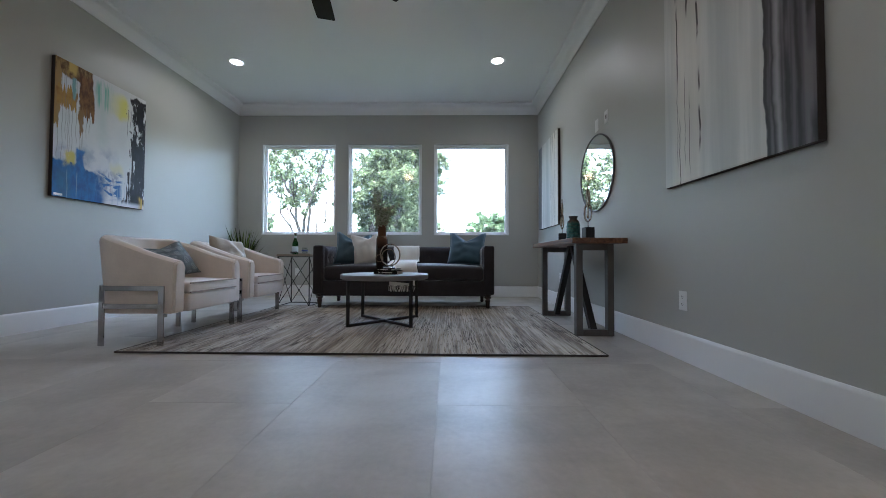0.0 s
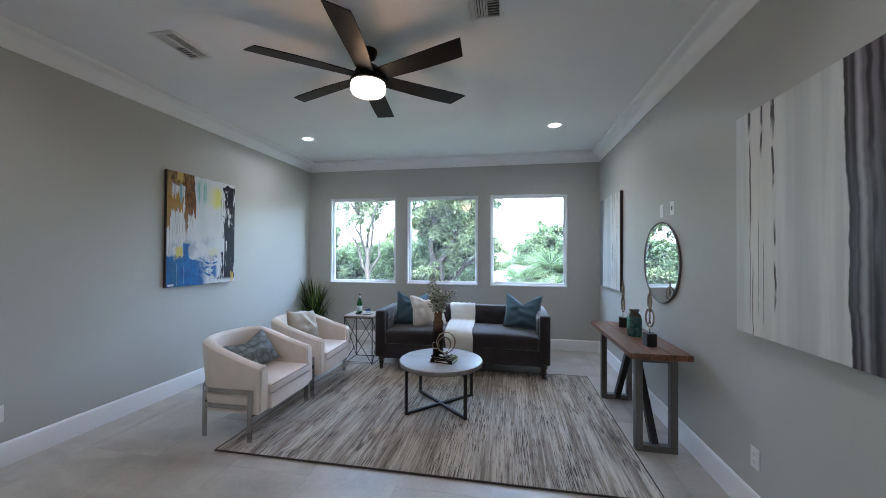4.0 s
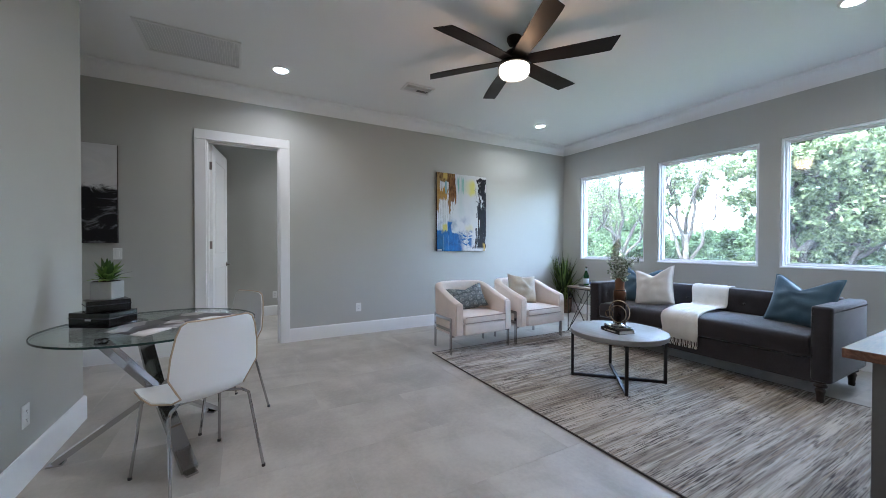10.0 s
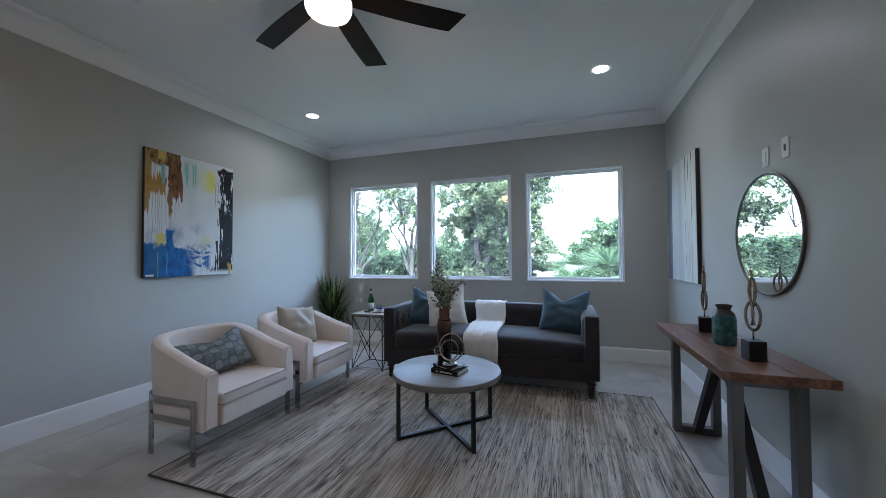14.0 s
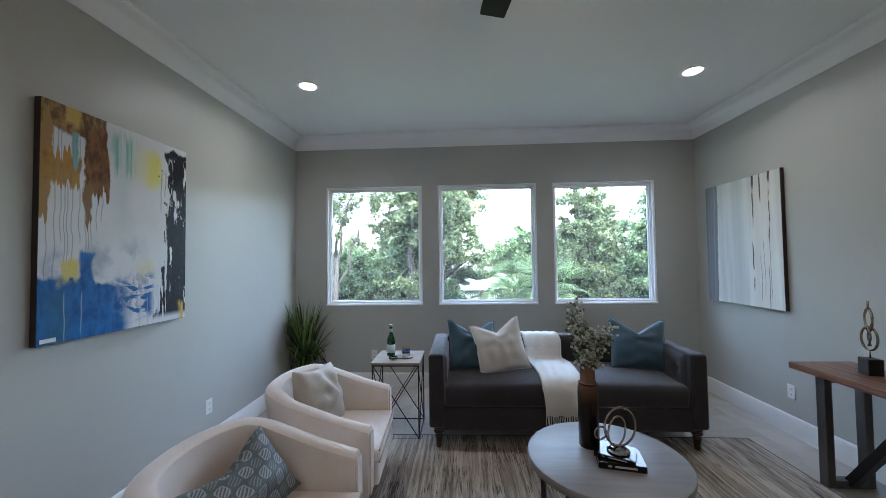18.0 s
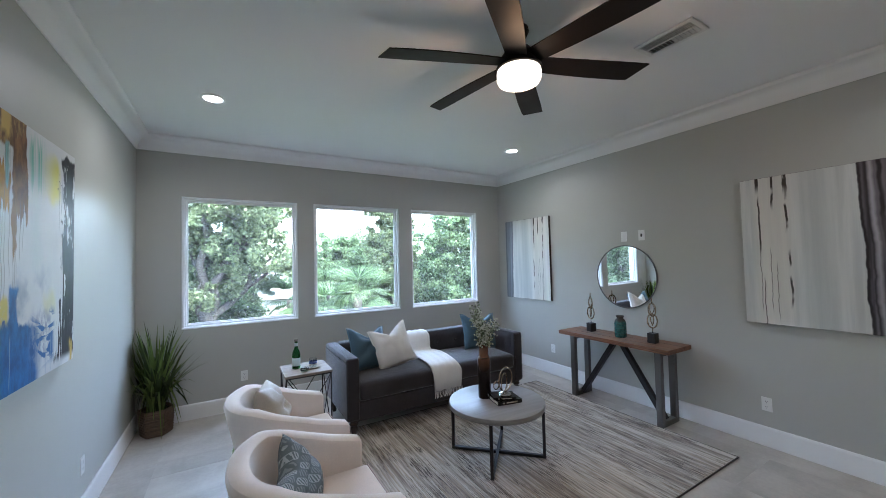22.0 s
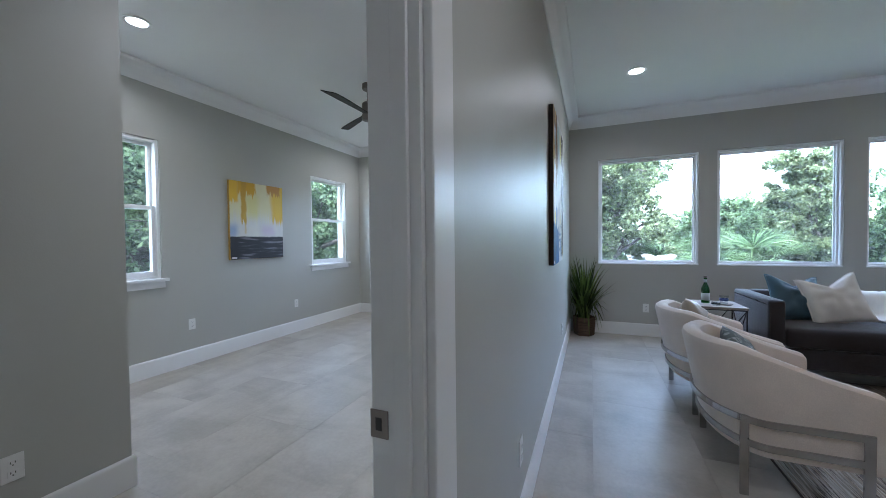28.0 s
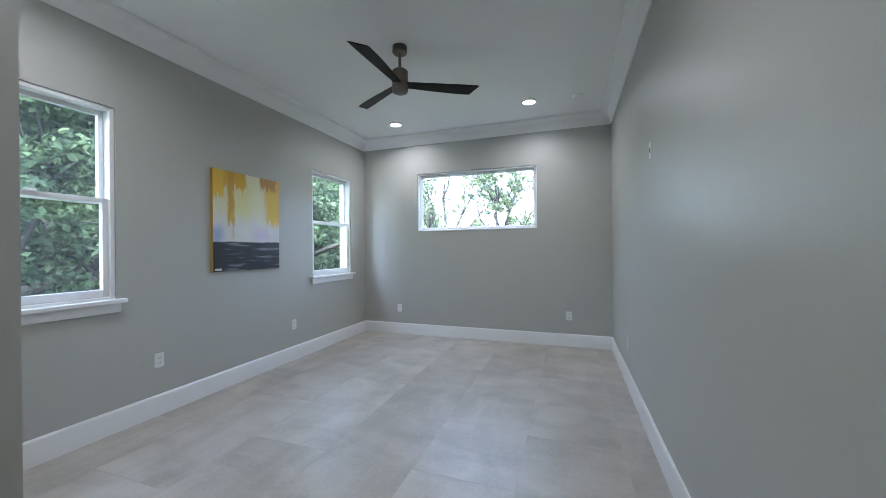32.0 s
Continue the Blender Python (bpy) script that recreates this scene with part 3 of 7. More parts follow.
def painting_grey(name, flip, dark_from, mirrored, depth=1.0):
    n = Nodes(name)
    u, v, uv = canvas_uv(n, flip)
    if mirrored:
        u = n.math("SUBTRACT", 1.0, u)
    wash = n.noise(n.mapping(uv, (9, 0.6, 1)), 1.0, 5, 0.6)
    fine = n.noise(n.mapping(uv, (60, 1.3, 1), (4, 0, 0)), 1.0, 3)
    col = n.mix(n.step(wash, 0.3, 0.7), (0.52, 0.53, 0.51), (0.76, 0.75, 0.71))
    col = n.mix(n.math("MULTIPLY", band(n, u, 0.42, 0.62, 0.1), 0.55), col, (0.42, 0.45, 0.44))
    col = n.mix(n.math("MULTIPLY", band(n, u, 0.10, 0.34, 0.05), 0.45), col, (0.74, 0.68, 0.60))
    wob = n.math("ADD", u, n.math("MULTIPLY", n.math("SUBTRACT", n.noise(n.mapping(uv, (3, 7, 1)), 1.0, 3), 0.5), 0.04))
    ink = (0.035, 0.028, 0.024)
    for k, (at, lo, hi, w) in enumerate(((0.13, 0.50, 0.86, 0.006), (0.125, 0.92, 1.1, 0.012), (0.23, 0.80, 1.1, 0.008), (0.32, 0.62, 1.1, 0.008), (0.315, 0.90, 1.1, 0.014), (0.33, 0.14, 0.48, 0.007), (0.15, -0.1, 0.3, 0.003), (0.13, 0.1, 0.6, 0.002), (0.24, 0.05, 0.4, 0.002), (0.20, 0.1, 0.5, 0.002))):
        line = n.math("MULTIPLY", band(n, wob, at - w, at + w, 0.003), band(n, v, lo, hi, 0.04))
        gaps = n.step(n.noise(n.mapping(uv, (4, 7, 1), (k * 3.1, 1, 0)), 1.0, 2), 0.36, 0.5) if w > 0.004 else 1.0
        col = n.mix(n.math("MULTIPLY", line, gaps), col, ink)
    # dark band: a black line at its edge, plum-grey washes with pale and black streaks beside it
    lean = n.math("ADD", wob, n.math("MULTIPLY", n.math("SUBTRACT", v, 0.5), 0.03))
    rest = (1.0 - dark_from)
    dark = n.step(n.math("ADD", lean, n.math("MULTIPLY", n.math("SUBTRACT", fine, 0.5), 0.015)), dark_from - 0.005, dark_from + 0.005)
    shade = n.mix(n.step(n.noise(n.mapping(uv, (22, 0.6, 1), (9, 3, 0)), 1.0, 3), 0.35, 0.65), (0.04, 0.034, 0.042), (0.15, 0.135, 0.15))
    at = dark_from + rest * 0.28
    shade = n.mix(n.math("MULTIPLY", band(n, lean, at - rest * 0.05, at + rest * 0.04, rest * 0.05), 0.75), shade, (0.40, 0.38, 0.39))
    for f, w in ((0.03, 0.045), (0.17, 0.02), (0.46, 0.05), (0.66, 0.035), (0.97, 0.13)):
        at = dark_from + rest * f
        streak = n.math("MULTIPLY", band(n, lean, at - rest * w, at + rest * w, rest * 0.03), n.step(n.noise(n.mapping(uv, (5, 2.2, 1), (f * 17, 4, 0)), 1.0, 2), 0.3, 0.45))
        shade = n.mix(streak, shade, (0.014, 0.012, 0.016))
    shade = n.mix(depth, (0.26, 0.29, 0.32), shade)
    col = n.mix(dark, col, shade)
    n.bump(fine, 0.2, 0.005)
    return n.set(Base_Color=col, Roughness=0.45)


def painting_yellow():
    n = Nodes("abstract_yellow_black")
    u, v, uv = canvas_uv(n, False)
    comb = n.noise(n.mapping(uv, (26, 1.2, 1)), 1.0, 4, 0.6)
    blot = n.noise(n.mapping(uv, (5, 4, 1)), 1.0, 4, 0.6)
    smear = n.noise(n.mapping(uv, (2, 34, 1), (5, 5, 0)), 1.0, 3)
    wv = n.math("ADD", v, n.math("MULTIPLY", n.math("SUBTRACT", comb, 0.5), 0.4))
    wu = n.math("ADD", u, n.math("MULTIPLY", n.math("SUBTRACT", blot, 0.5), 0.12))

    def patch(u0, u1, v0, v1, soft=0.03, vv=None):
        return n.math("MULTIPLY", band(n, wu, u0, u1, soft), band(n, vv or v, v0, v1, soft))

    col = n.mix(blot, (0.58, 0.58, 0.60), (0.78, 0.77, 0.71))
    col = n.mix(n.math("MULTIPLY", n.step(wv, 0.42, 0.70), 0.6), col, (0.74, 0.68, 0.26))
    col = n.mix(n.math("MULTIPLY", patch(0.28, 0.50, 0.55, 0.85, 0.08), 0.5), col, (0.66, 0.62, 0.10))
    col = n.mix(n.math("MULTIPLY", patch(-0.2, 0.12, 0.28, 0.44, 0.06), 0.8), col, (0.26, 0.36, 0.58))
    col = n.mix(n.math("MULTIPLY", patch(0.56, 0.82, 0.30, 0.44, 0.07), 0.7), col, (0.60, 0.50, 0.64))
    col = n.mix(patch(-0.2, 0.13, 0.74, 1.4, 0.02, wv), col, (0.72, 0.46, 0.03))
    col = n.mix(patch(0.12, 0.44, 0.84, 1.4, 0.02, wv), col, (0.62, 0.36, 0.015))
    col = n.mix(patch(0.19, 0.29, 0.48, 1.4, 0.02, wv), col, (0.52, 0.31, 0.02))
    col = n.mix(n.math("MULTIPLY", patch(0.24, 0.27, 0.33, 0.6, 0.02), 0.7), col, (0.58, 0.40, 0.05))
    col = n.mix(patch(0.76, 1.3, 0.50, 1.4, 0.05, wv), col, n.mix(comb, (0.66, 0.40, 0.02), (0.74, 0.54, 0.06)))
    col = n.mix(patch(0.68, 0.95, 0.88, 1.4, 0.02, wv), col, (0.46, 0.23, 0.03))
    low = n.math("ADD", v, n.math("MULTIPLY", n.math("SUBTRACT", blot, 0.5), 0.03))
    black = n.mix(n.step(smear, 0.52, 0.70), (0.008, 0.007, 0.013), (0.20, 0.18, 0.21))
    col = n.mix(n.step(low, 0.30, 0.285), col, n.mix(n.math("MULTIPLY", n.step(u, 0.10, 0.25), 1.0), (0.008, 0.007, 0.013), black))
    n.bump(comb, 0.2, 0.005)
    return n.set(Base_Color=col, Roughness=0.45)


def painting_ink():
    n = Nodes("abstract_black_white")
    u, v, uv = canvas_uv(n, False)
    swirl = n.noise(n.mapping(uv, (2.5, 3.5, 1)), 1.0, 5, 0.65, 2.5)
    edge = n.math("ADD", v, n.math("MULTIPLY", n.math("SUBTRACT", swirl, 0.5), 0.35))
    pale = n.mix(swirl, (0.58, 0.58, 0.58), (0.80, 0.80, 0.79))
    dark = n.mix(n.step(swirl, 0.52, 0.66), (0.008, 0.008, 0.01), (0.22, 0.22, 0.23))
    return n.set(Base_Color=n.mix(n.step(edge, 0.50, 0.58), dark, pale), Roughness=0.4)


ART_BLUE, ART_YELLOW, ART_INK = painting_blue(), painting_yellow(), painting_ink()
ART_GREY_A = painting_grey("streaked_grey_dark_edge", True, 0.755, False)
ART_GREY_B = painting_grey("streaked_grey_slim_edge", True, 0.82, True, 0.35)
CANVAS_DARK = plain("dark_canvas_edge", (0.03, 0.02, 0.016), 0.7)
CANVAS_OCHRE = plain("ochre_canvas_edge", (0.45, 0.28, 0.05), 0.7)

# ---- geometry helpers ----
def mesh_from(name, bm, material, smooth=False):
    me = bpy.data.meshes.new(name)
    bm.to_mesh(me)
    bm.free()
    for m in (material if isinstance(material, (list, tuple)) else [material]):
        me.materials.append(m)
    if smooth:
        me.shade_smooth()
        if smooth == "edges":
            me.set_sharp_from_angle(angle=radians(38))
    return me


def part(name, bm, material, parent=None, label="", smooth=False):
    """Links a bmesh as one mesh object under a thing or a part."""
    ob = new(name, mesh_from(name, bm, material, smooth))
    ob.parent = parent
    if label:
        tagged(ob, label)
    return ob


def thing(name, m, label, category, group="", kind=""):
    ob = new(name)
    ob.empty_display_size = 0.1
    ob.matrix_world = m
    return tagged(ob, label, category, group, kind)


def single(name, bm, material, m, label, category, group="", kind="", smooth=False):
    """A thing that is one mesh."""
    ob = new(name, mesh_from(name, bm, material, smooth))
    ob.matrix_world = m
    return tagged(ob, label, category, group, kind)


def structure(name, bm, material, label, category, smooth=False):
    return single(name, bm, material, Matrix(), label, category, kind="structure", smooth=smooth)


def box(x0, x1, y0, y1, z0, z1, bevel=0.0, seg=2, bm=None):
    """A box, bevelled if asked, in a new bmesh or added to one."""
    target = bm or bmesh.new()
    b = bmesh.new()
    bmesh.ops.create_cube(b, size=1)
    for v in b.verts:
        v.co = ((x0 + x1) / 2 + v.co.x * (x1 - x0), (y0 + y1) / 2 + v.co.y * (y1 - y0), (z0 + z1) / 2 + v.co.z * (z1 - z0))
    if bevel:
        bmesh.ops.bevel(b, geom=b.edges[:], offset=bevel, segments=seg, affect="EDGES", profile=0.5)
    if bm is None and not bevel:
        target.free()
        return b
    me = bpy.data.meshes.new("tmp")
    b.to_mesh(me)
    b.free()
    target.from_mesh(me)
    bpy.data.meshes.remove(me)
    return target


def lathe(profile, n=32, bm=None):
    """Turns (radius, z) pairs about z."""
    bm = bm or bmesh.new()
    rings = []
    for r, z in profile:
        if r < 1e-5:
            rings.append([bm.verts.new((0, 0, z))])
        else:
            rings.append([bm.verts.new((r * math.cos(2 * math.pi * k / n), r * math.sin(2 * math.pi * k / n), z)) for k in range(n)])
    for a, b in zip(rings, rings[1:]):
        for k in range(n):
            j = (k + 1) % n
            if len(a) == 1 and len(b) > 1:
                bm.faces.new((a[0], b[j], b[k]))
            elif len(b) == 1 and len(a) > 1:
                bm.faces.new((a[k], a[j], b[0]))
            elif len(a) > 1:
                bm.faces.new((a[k], a[j], b[j], b[k]))
    bmesh.ops.recalc_face_normals(bm, faces=bm.faces[:])
    return bm


def tube(points, radius, n=10, closed=False, bm=None, square=None):
    """A round bar (or, with square=(width, height), a flat one) along points."""
    bm = bm or bmesh.new()
    pts = [Vector(p) for p in points]
    count = len(pts)
    rings, side = [], None
    for i, p in enumerate(pts):
        a = pts[i - 1] if (i or closed) else p
        b = pts[(i + 1) % count] if (i < count - 1 or closed) else p
        d = (b - a).normalized()
        if side is None:
            ref = Vector((0, 0, 1)) if abs(d.z) < 0.9 else Vector((1, 0, 0))
            side = d.cross(ref).normalized()
        side = (side - d * side.dot(d)).normalized()
        up = side.cross(d).normalized()
        r = radius[i] if isinstance(radius, (list, tuple)) else radius
        if square:
            w, h = square[0] / 2, square[1] / 2
            ring = [p + side * sx * w + up * sy * h for sx, sy in ((-1, -1), (1, -1), (1, 1), (-1, 1))]
        else:
            ring = [p + side * math.cos(2 * math.pi * k / n) * r + up * math.sin(2 * math.pi * k / n) * r for k in range(n)]
        rings.append([bm.verts.new(q) for q in ring])
    m = len(rings[0])
    for i in range(count if closed else count - 1):
        a, b = rings[i], rings[(i + 1) % count]
        for k in range(m):
            bm.faces.new((a[k], a[(k + 1) % m], b[(k + 1) % m], b[k]))
    if not closed:
        bm.faces.new(rings[0][::-1])
        bm.faces.new(rings[-1])
    bmesh.ops.recalc_face_normals(bm, faces=bm.faces[:])
    return bm


def sheet(rows, thick=0.0, bm=None):
    """A surface through a grid of points, given a thickness if asked."""
    bm = bm or bmesh.new()
    grid = [[bm.verts.new(p) for p in row] for row in rows]
    faces = []
    for a, b in zip(grid, grid[1:]):
        for k in range(len(a) - 1):
            faces.append(bm.faces.new((a[k], a[k + 1], b[k + 1], b[k])))
    bmesh.ops.recalc_face_normals(bm, faces=faces)
    if thick:
        bmesh.ops.solidify(bm, geom=faces, thickness=thick)
    return bm


def pillow(w, h, t, chop=0.0, n=22, seed=0):
    """A throw pillow that stands in the xz plane, with pointed corners; chop dents its top edge."""
    bm = bmesh.new()

    def at(u, v, s):
        x = u * w / 2 * (1 - 0.09 * (1 - v * v))
        z = v * h / 2 * (1 - 0.09 * (1 - u * u)) + h / 2
        z -= chop * max(0, 1 - abs(u) / 0.82) ** 1.15 * max(0, v) ** 1.3
        y = s * t / 2 * (max(0, (1 - u * u) * (1 - v * v)) ** 0.42)
        y += 0.012 * noise.noise((u * 2.2 + seed, v * 2.2, s * 3)) * (1 - u * u) * (1 - v * v) * 4
        # creases that run down from the dented top edge and in from the corners
        fold = math.sin(9.0 * u + 2.5 * v + seed) * max(0, v) ** 2 + 0.7 * math.sin(7.0 * (u * v) * 2 + seed) * abs(u * v)
        y += s * 0.006 * fold * (1 - u ** 4) * (1 - v ** 4)
        return x, y, z

    grids = {}
    for s in (1, -1):
        grids[s] = [[None] * (n + 1) for _ in range(n + 1)]
        for i in range(n + 1):
            for j in range(n + 1):
                u, v = 2 * i / n - 1, 2 * j / n - 1
                if s == -1 and (i in (0, n) or j in (0, n)):
                    grids[s][i][j] = grids[1][i][j]
                else:
                    grids[s][i][j] = bm.verts.new(at(u, v, s))
        for i in range(n):
            for j in range(n):
                g = grids[s]
                f = (g[i][j], g[i + 1][j], g[i + 1][j + 1], g[i][j + 1])
                bm.faces.new(f if s == -1 else f[::-1])
    bmesh.ops.recalc_face_normals(bm, faces=bm.faces[:])
    return bm


def pillow_seam(w, h, chop, r=0.006, n=18):
    pts = []
    for k in range(4 * n):
        side, q = divmod(k, n)
        e = 2 * q / n - 1
        u, v = ((e, -1), (1, e), (-e, 1), (-1, -e))[side]
        x = u * w / 2 * (1 - 0.09 * (1 - v * v))
        z = v * h / 2 * (1 - 0.09 * (1 - u * u)) + h / 2 - chop * max(0, 1 - abs(u) / 0.82) ** 1.15 * max(0, v) ** 1.3
        pts.append((x, 0, z))
    return tube(pts, r, 6, True)


def cushion(w, d, h, crown=0.02, bevel=0.03, n=16):
    """A box cushion, rounded and a little crowned, from z 0 up, centred in x and y."""
    bm = box(-w / 2, w / 2, -d / 2, d / 2, 0, h, bevel, 3)
    bmesh.ops.subdivide_edges(bm, edges=[e for e in bm.edges if e.calc_length() > 0.15], cuts=n, use_grid_fill=True)
    for v in bm.verts:
        if v.co.z > h * 0.6:
            k = (1 - (2 * v.co.x / w) ** 2) * (1 - (2 * v.co.y / d) ** 2)
            v.co.z += crown * max(0, k) ** 0.6 + 0.003 * noise.noise(v.co * 6)
    return bm


def wall_slab(axis, face, thick, a0, a1, z0, z1, holes=()):
    """A wall whose face lies at axis=face and whose back lies thick further; it runs from a0 to a1, with openings (a, b, low, high) through it."""
    us = sorted({a0, a1, *[h[0] for h in holes], *[h[1] for h in holes]})
    zs = sorted({z0, z1, *[h[2] for h in holes], *[h[3] for h in holes]})
    bm = bmesh.new()
    cache = {}

    def vert(u, z, side):
        key = (round(u, 5), round(z, 5), side)
        if key not in cache:
            w = face + (thick if side else 0)
            cache[key] = bm.verts.new((w, u, z) if axis == "x" else (u, w, z))
        return cache[key]

    def solid(i, j):
        if not (0 <= i < len(us) - 1 and 0 <= j < len(zs) - 1):
            return False
        u, z = (us[i] + us[i + 1]) / 2, (zs[j] + zs[j + 1]) / 2
        return not any(h[0] < u < h[1] and h[2] < z < h[3] for h in holes)

    for i in range(len(us) - 1):
        for j in range(len(zs) - 1):
            if not solid(i, j):
                continue
            q = [(us[i], zs[j]), (us[i + 1], zs[j]), (us[i + 1], zs[j + 1]), (us[i], zs[j + 1])]
            for side in (0, 1):
                bm.faces.new([vert(*p, side) for p in q])
            for k, (di, dj) in enumerate(((0, -1), (1, 0), (0, 1), (-1, 0))):
                if not solid(i + di, j + dj):
                    a, b = q[k], q[(k + 1) % 4]
                    bm.faces.new([vert(*a, 0), vert(*b, 0), vert(*b, 1), vert(*a, 1)])
    bmesh.ops.recalc_face_normals(bm, faces=bm.faces[:])
    return bm


def moulding(path, profile, closed=False):
    """Sweeps (offset to the left of the path, z) along a plan path, with mitred corners."""
    bm = bmesh.new()
    pts = [Vector(p) for p in path]
    count = len(pts)
    rings = []
    for i, p in enumerate(pts):
        dirs = []
        if i or closed:
            dirs.append((p - pts[i - 1]).normalized())
        if i < count - 1 or closed:
            dirs.append((pts[(i + 1) % count] - p).normalized())
        norms = [Vector((-d.y, d.x)) for d in dirs]
        nrm = sum(norms, Vector((0, 0))) / len(norms)
        nrm = nrm / nrm.length_squared
        rings.append([bm.verts.new((p.x + nrm.x * o, p.y + nrm.y * o, z)) for o, z in profile])
    m = len(profile)
    for i in range(count if closed else count - 1):
        a, b = rings[i], rings[(i + 1) % count]
        for k in range(m):
            bm.faces.new((a[k], a[(k + 1) % m], b[(k + 1) % m], b[k]))
    if not closed:
        bm.faces.new(rings[0][::-1])
        bm.faces.new(rings[-1])
    bmesh.ops.recalc_face_normals(bm, faces=bm.faces[:])
    return bm


# ---- plan ----
WX, EX, NY, SY = -3.415, 1.405, 6.225, -0.085    # living room faces
BW, BE, BN = -7.175, -3.52, 6.35               # bedroom faces
STUB_X = -1.94                                   # where the living room's south wall ends
CLOSET_X, CLOSET_Y = -5.445, 1.805                 # corner of the closet in the bedroom
FOYER_Y, HALL_X, HALL_N, HALL_S = -3.2, 2.45, 2.7, -0.9
BED_S = -0.5
DOOR = (0.525, 1.30, 2.42)                        # bedroom door: from, to, height
EAST = (0.28, 1.41, 2.44)                        # cased opening to the hall
BATH = (0.50, 1.36, 2.48)
WIN_W, WIN_Z = 1.194, (0.976, 2.436)
WINS = [(x, x + WIN_W) for x in (-3.03, -1.642, -0.254)]
BWINS = [(2.085, 2.957), (5.09, 5.962)]
BWIN_Z = (0.962, 2.372)
HIGH = (-6.235, -4.455, 1.59, 2.465)
TUBWIN = (1.04, 1.52, 1.55, 2.38)
BATH_E = 5.8

# ---- floors ----
floor = structure("floor", box(BW - 0.2, BATH_E + 0.1, FOYER_Y - 0.15, BN + 0.22, -0.3, -0.0012), GROUT, "pale grey-beige large porcelain floor tiles", "floor")
structure("floor_bath", box(HALL_X + 0.004, BATH_E, -0.6, 2.0, -0.006, 0.004), TILE_BATH_FLOOR, "dark brown bathroom floor", "floor")

# ---- walls ----
def put_wall(name, *args, holes=(), material=None, label="smooth greige painted plaster wall"):
    return structure(name, wall_slab(*args, holes=holes), material or WALL, label, "wall")


TH = 0.105
put_wall("wall_north", "y", NY, 0.2, WX - TH / 2, EX + 0.12, 0, CEIL, holes=[(a, b, *WIN_Z) for a, b in WINS])
put_wall("wall_west", "x", WX, -TH, FOYER_Y - 0.12, NY, 0, CEIL, holes=[(DOOR[0], DOOR[1], -1e-3, DOOR[2])])
put_wall("wall_east", "x", EX, 0.12, SY, NY, 0, CEIL, holes=[(EAST[0], EAST[1], -1e-3, EAST[2])])
put_wall("wall_south", "y", SY, -0.13, STUB_X, HALL_X, 0, CEIL)
put_wall("wall_foyer_east", "x", STUB_X, 0.12, FOYER_Y, SY - 0.13, 0, CEIL)
put_wall("wall_foyer_south", "y", FOYER_Y, -0.12, WX, STUB_X + 0.12, 0, CEIL)
put_wall("wall_bedroom_north", "y", BN, 0.2, BW - 0.2, WX - TH / 2, 0, CEIL, holes=[HIGH])
put_wall("wall_bedroom_west", "x", BW, -0.2, BED_S - 0.12, BN, 0, CEIL, holes=[(a, b, *BWIN_Z) for a, b in BWINS])
put_wall("wall_bedroom_south", "y", BED_S, -0.12, BW, BE, 0, CEIL)
put_wall("wall_closet_east", "x", CLOSET_X, -0.12, BED_S, CLOSET_Y, 0, CEIL)
put_wall("wall_closet_north", "y", CLOSET_Y, -0.12, BW, CLOSET_X - 0.12, 0, CEIL)
put_wall("wall_bedroom_return", "x", BE + 0.001, 0.05, NY + 0.001, BN, 0, CEIL)
put_wall("wall_hall_east", "x", HALL_X, 0.11, SY, HALL_N, 0, CEIL, holes=[(BATH[0], BATH[1], -1e-3, BATH[2])])
put_wall("wall_hall_north", "y", HALL_N, 0.12, EX + 0.12, HALL_X + 0.11, 0, CEIL)
put_wall("wall_bath_south", "y", -0.45, -0.1, HALL_X, BATH_E, 0, CEIL)
put_wall("wall_bath_north", "y", 1.75, 0.1, HALL_X + 0.11, BATH_E, 0, CEIL)
put_wall("wall_bath_end", "x", BATH_E, 0.15, -0.45, 1.75, 0, CEIL, holes=[TUBWIN], material=BATH_TILE, label="veined grey-brown bathroom wall tile")
put_wall("wall_bath_inner", "x", 4.0, 0.1, -0.45, 1.75, 0, CEIL, holes=[(0.42, 1.33, -1e-3, 2.48)])

structure("ceiling", box(WX - 0.05, EX + 0.06, FOYER_Y, NY + 0.05, CEIL, CEIL + 0.12), CEILING, "smooth white painted ceiling", "ceiling")
structure("ceiling_bedroom", box(BW - 0.1, WX - 0.054, BED_S - 0.1, BN + 0.1, CEIL, CEIL + 0.12), CEILING, "smooth white painted ceiling", "ceiling")
structure("ceiling_hall", box(EX + 0.064, BATH_E + 0.1, -0.5, HALL_N + 0.1, CEIL, CEIL + 0.12), CEILING, "smooth white painted ceiling", "ceiling")
structure("roof", box(BW - 0.5, BATH_E + 0.5, FOYER_Y - 0.5, BN + 0.3, CEIL + 0.125, CEIL + 0.4), ROOFING, "grey roof over the rooms", "roof")
structure("lower_storey", box(BW - 0.2, BATH_E + 0.15, FOYER_Y - 0.15, BN + 0.2, -3.6, -0.305), STUCCO, "white stucco lower storey", "wall")

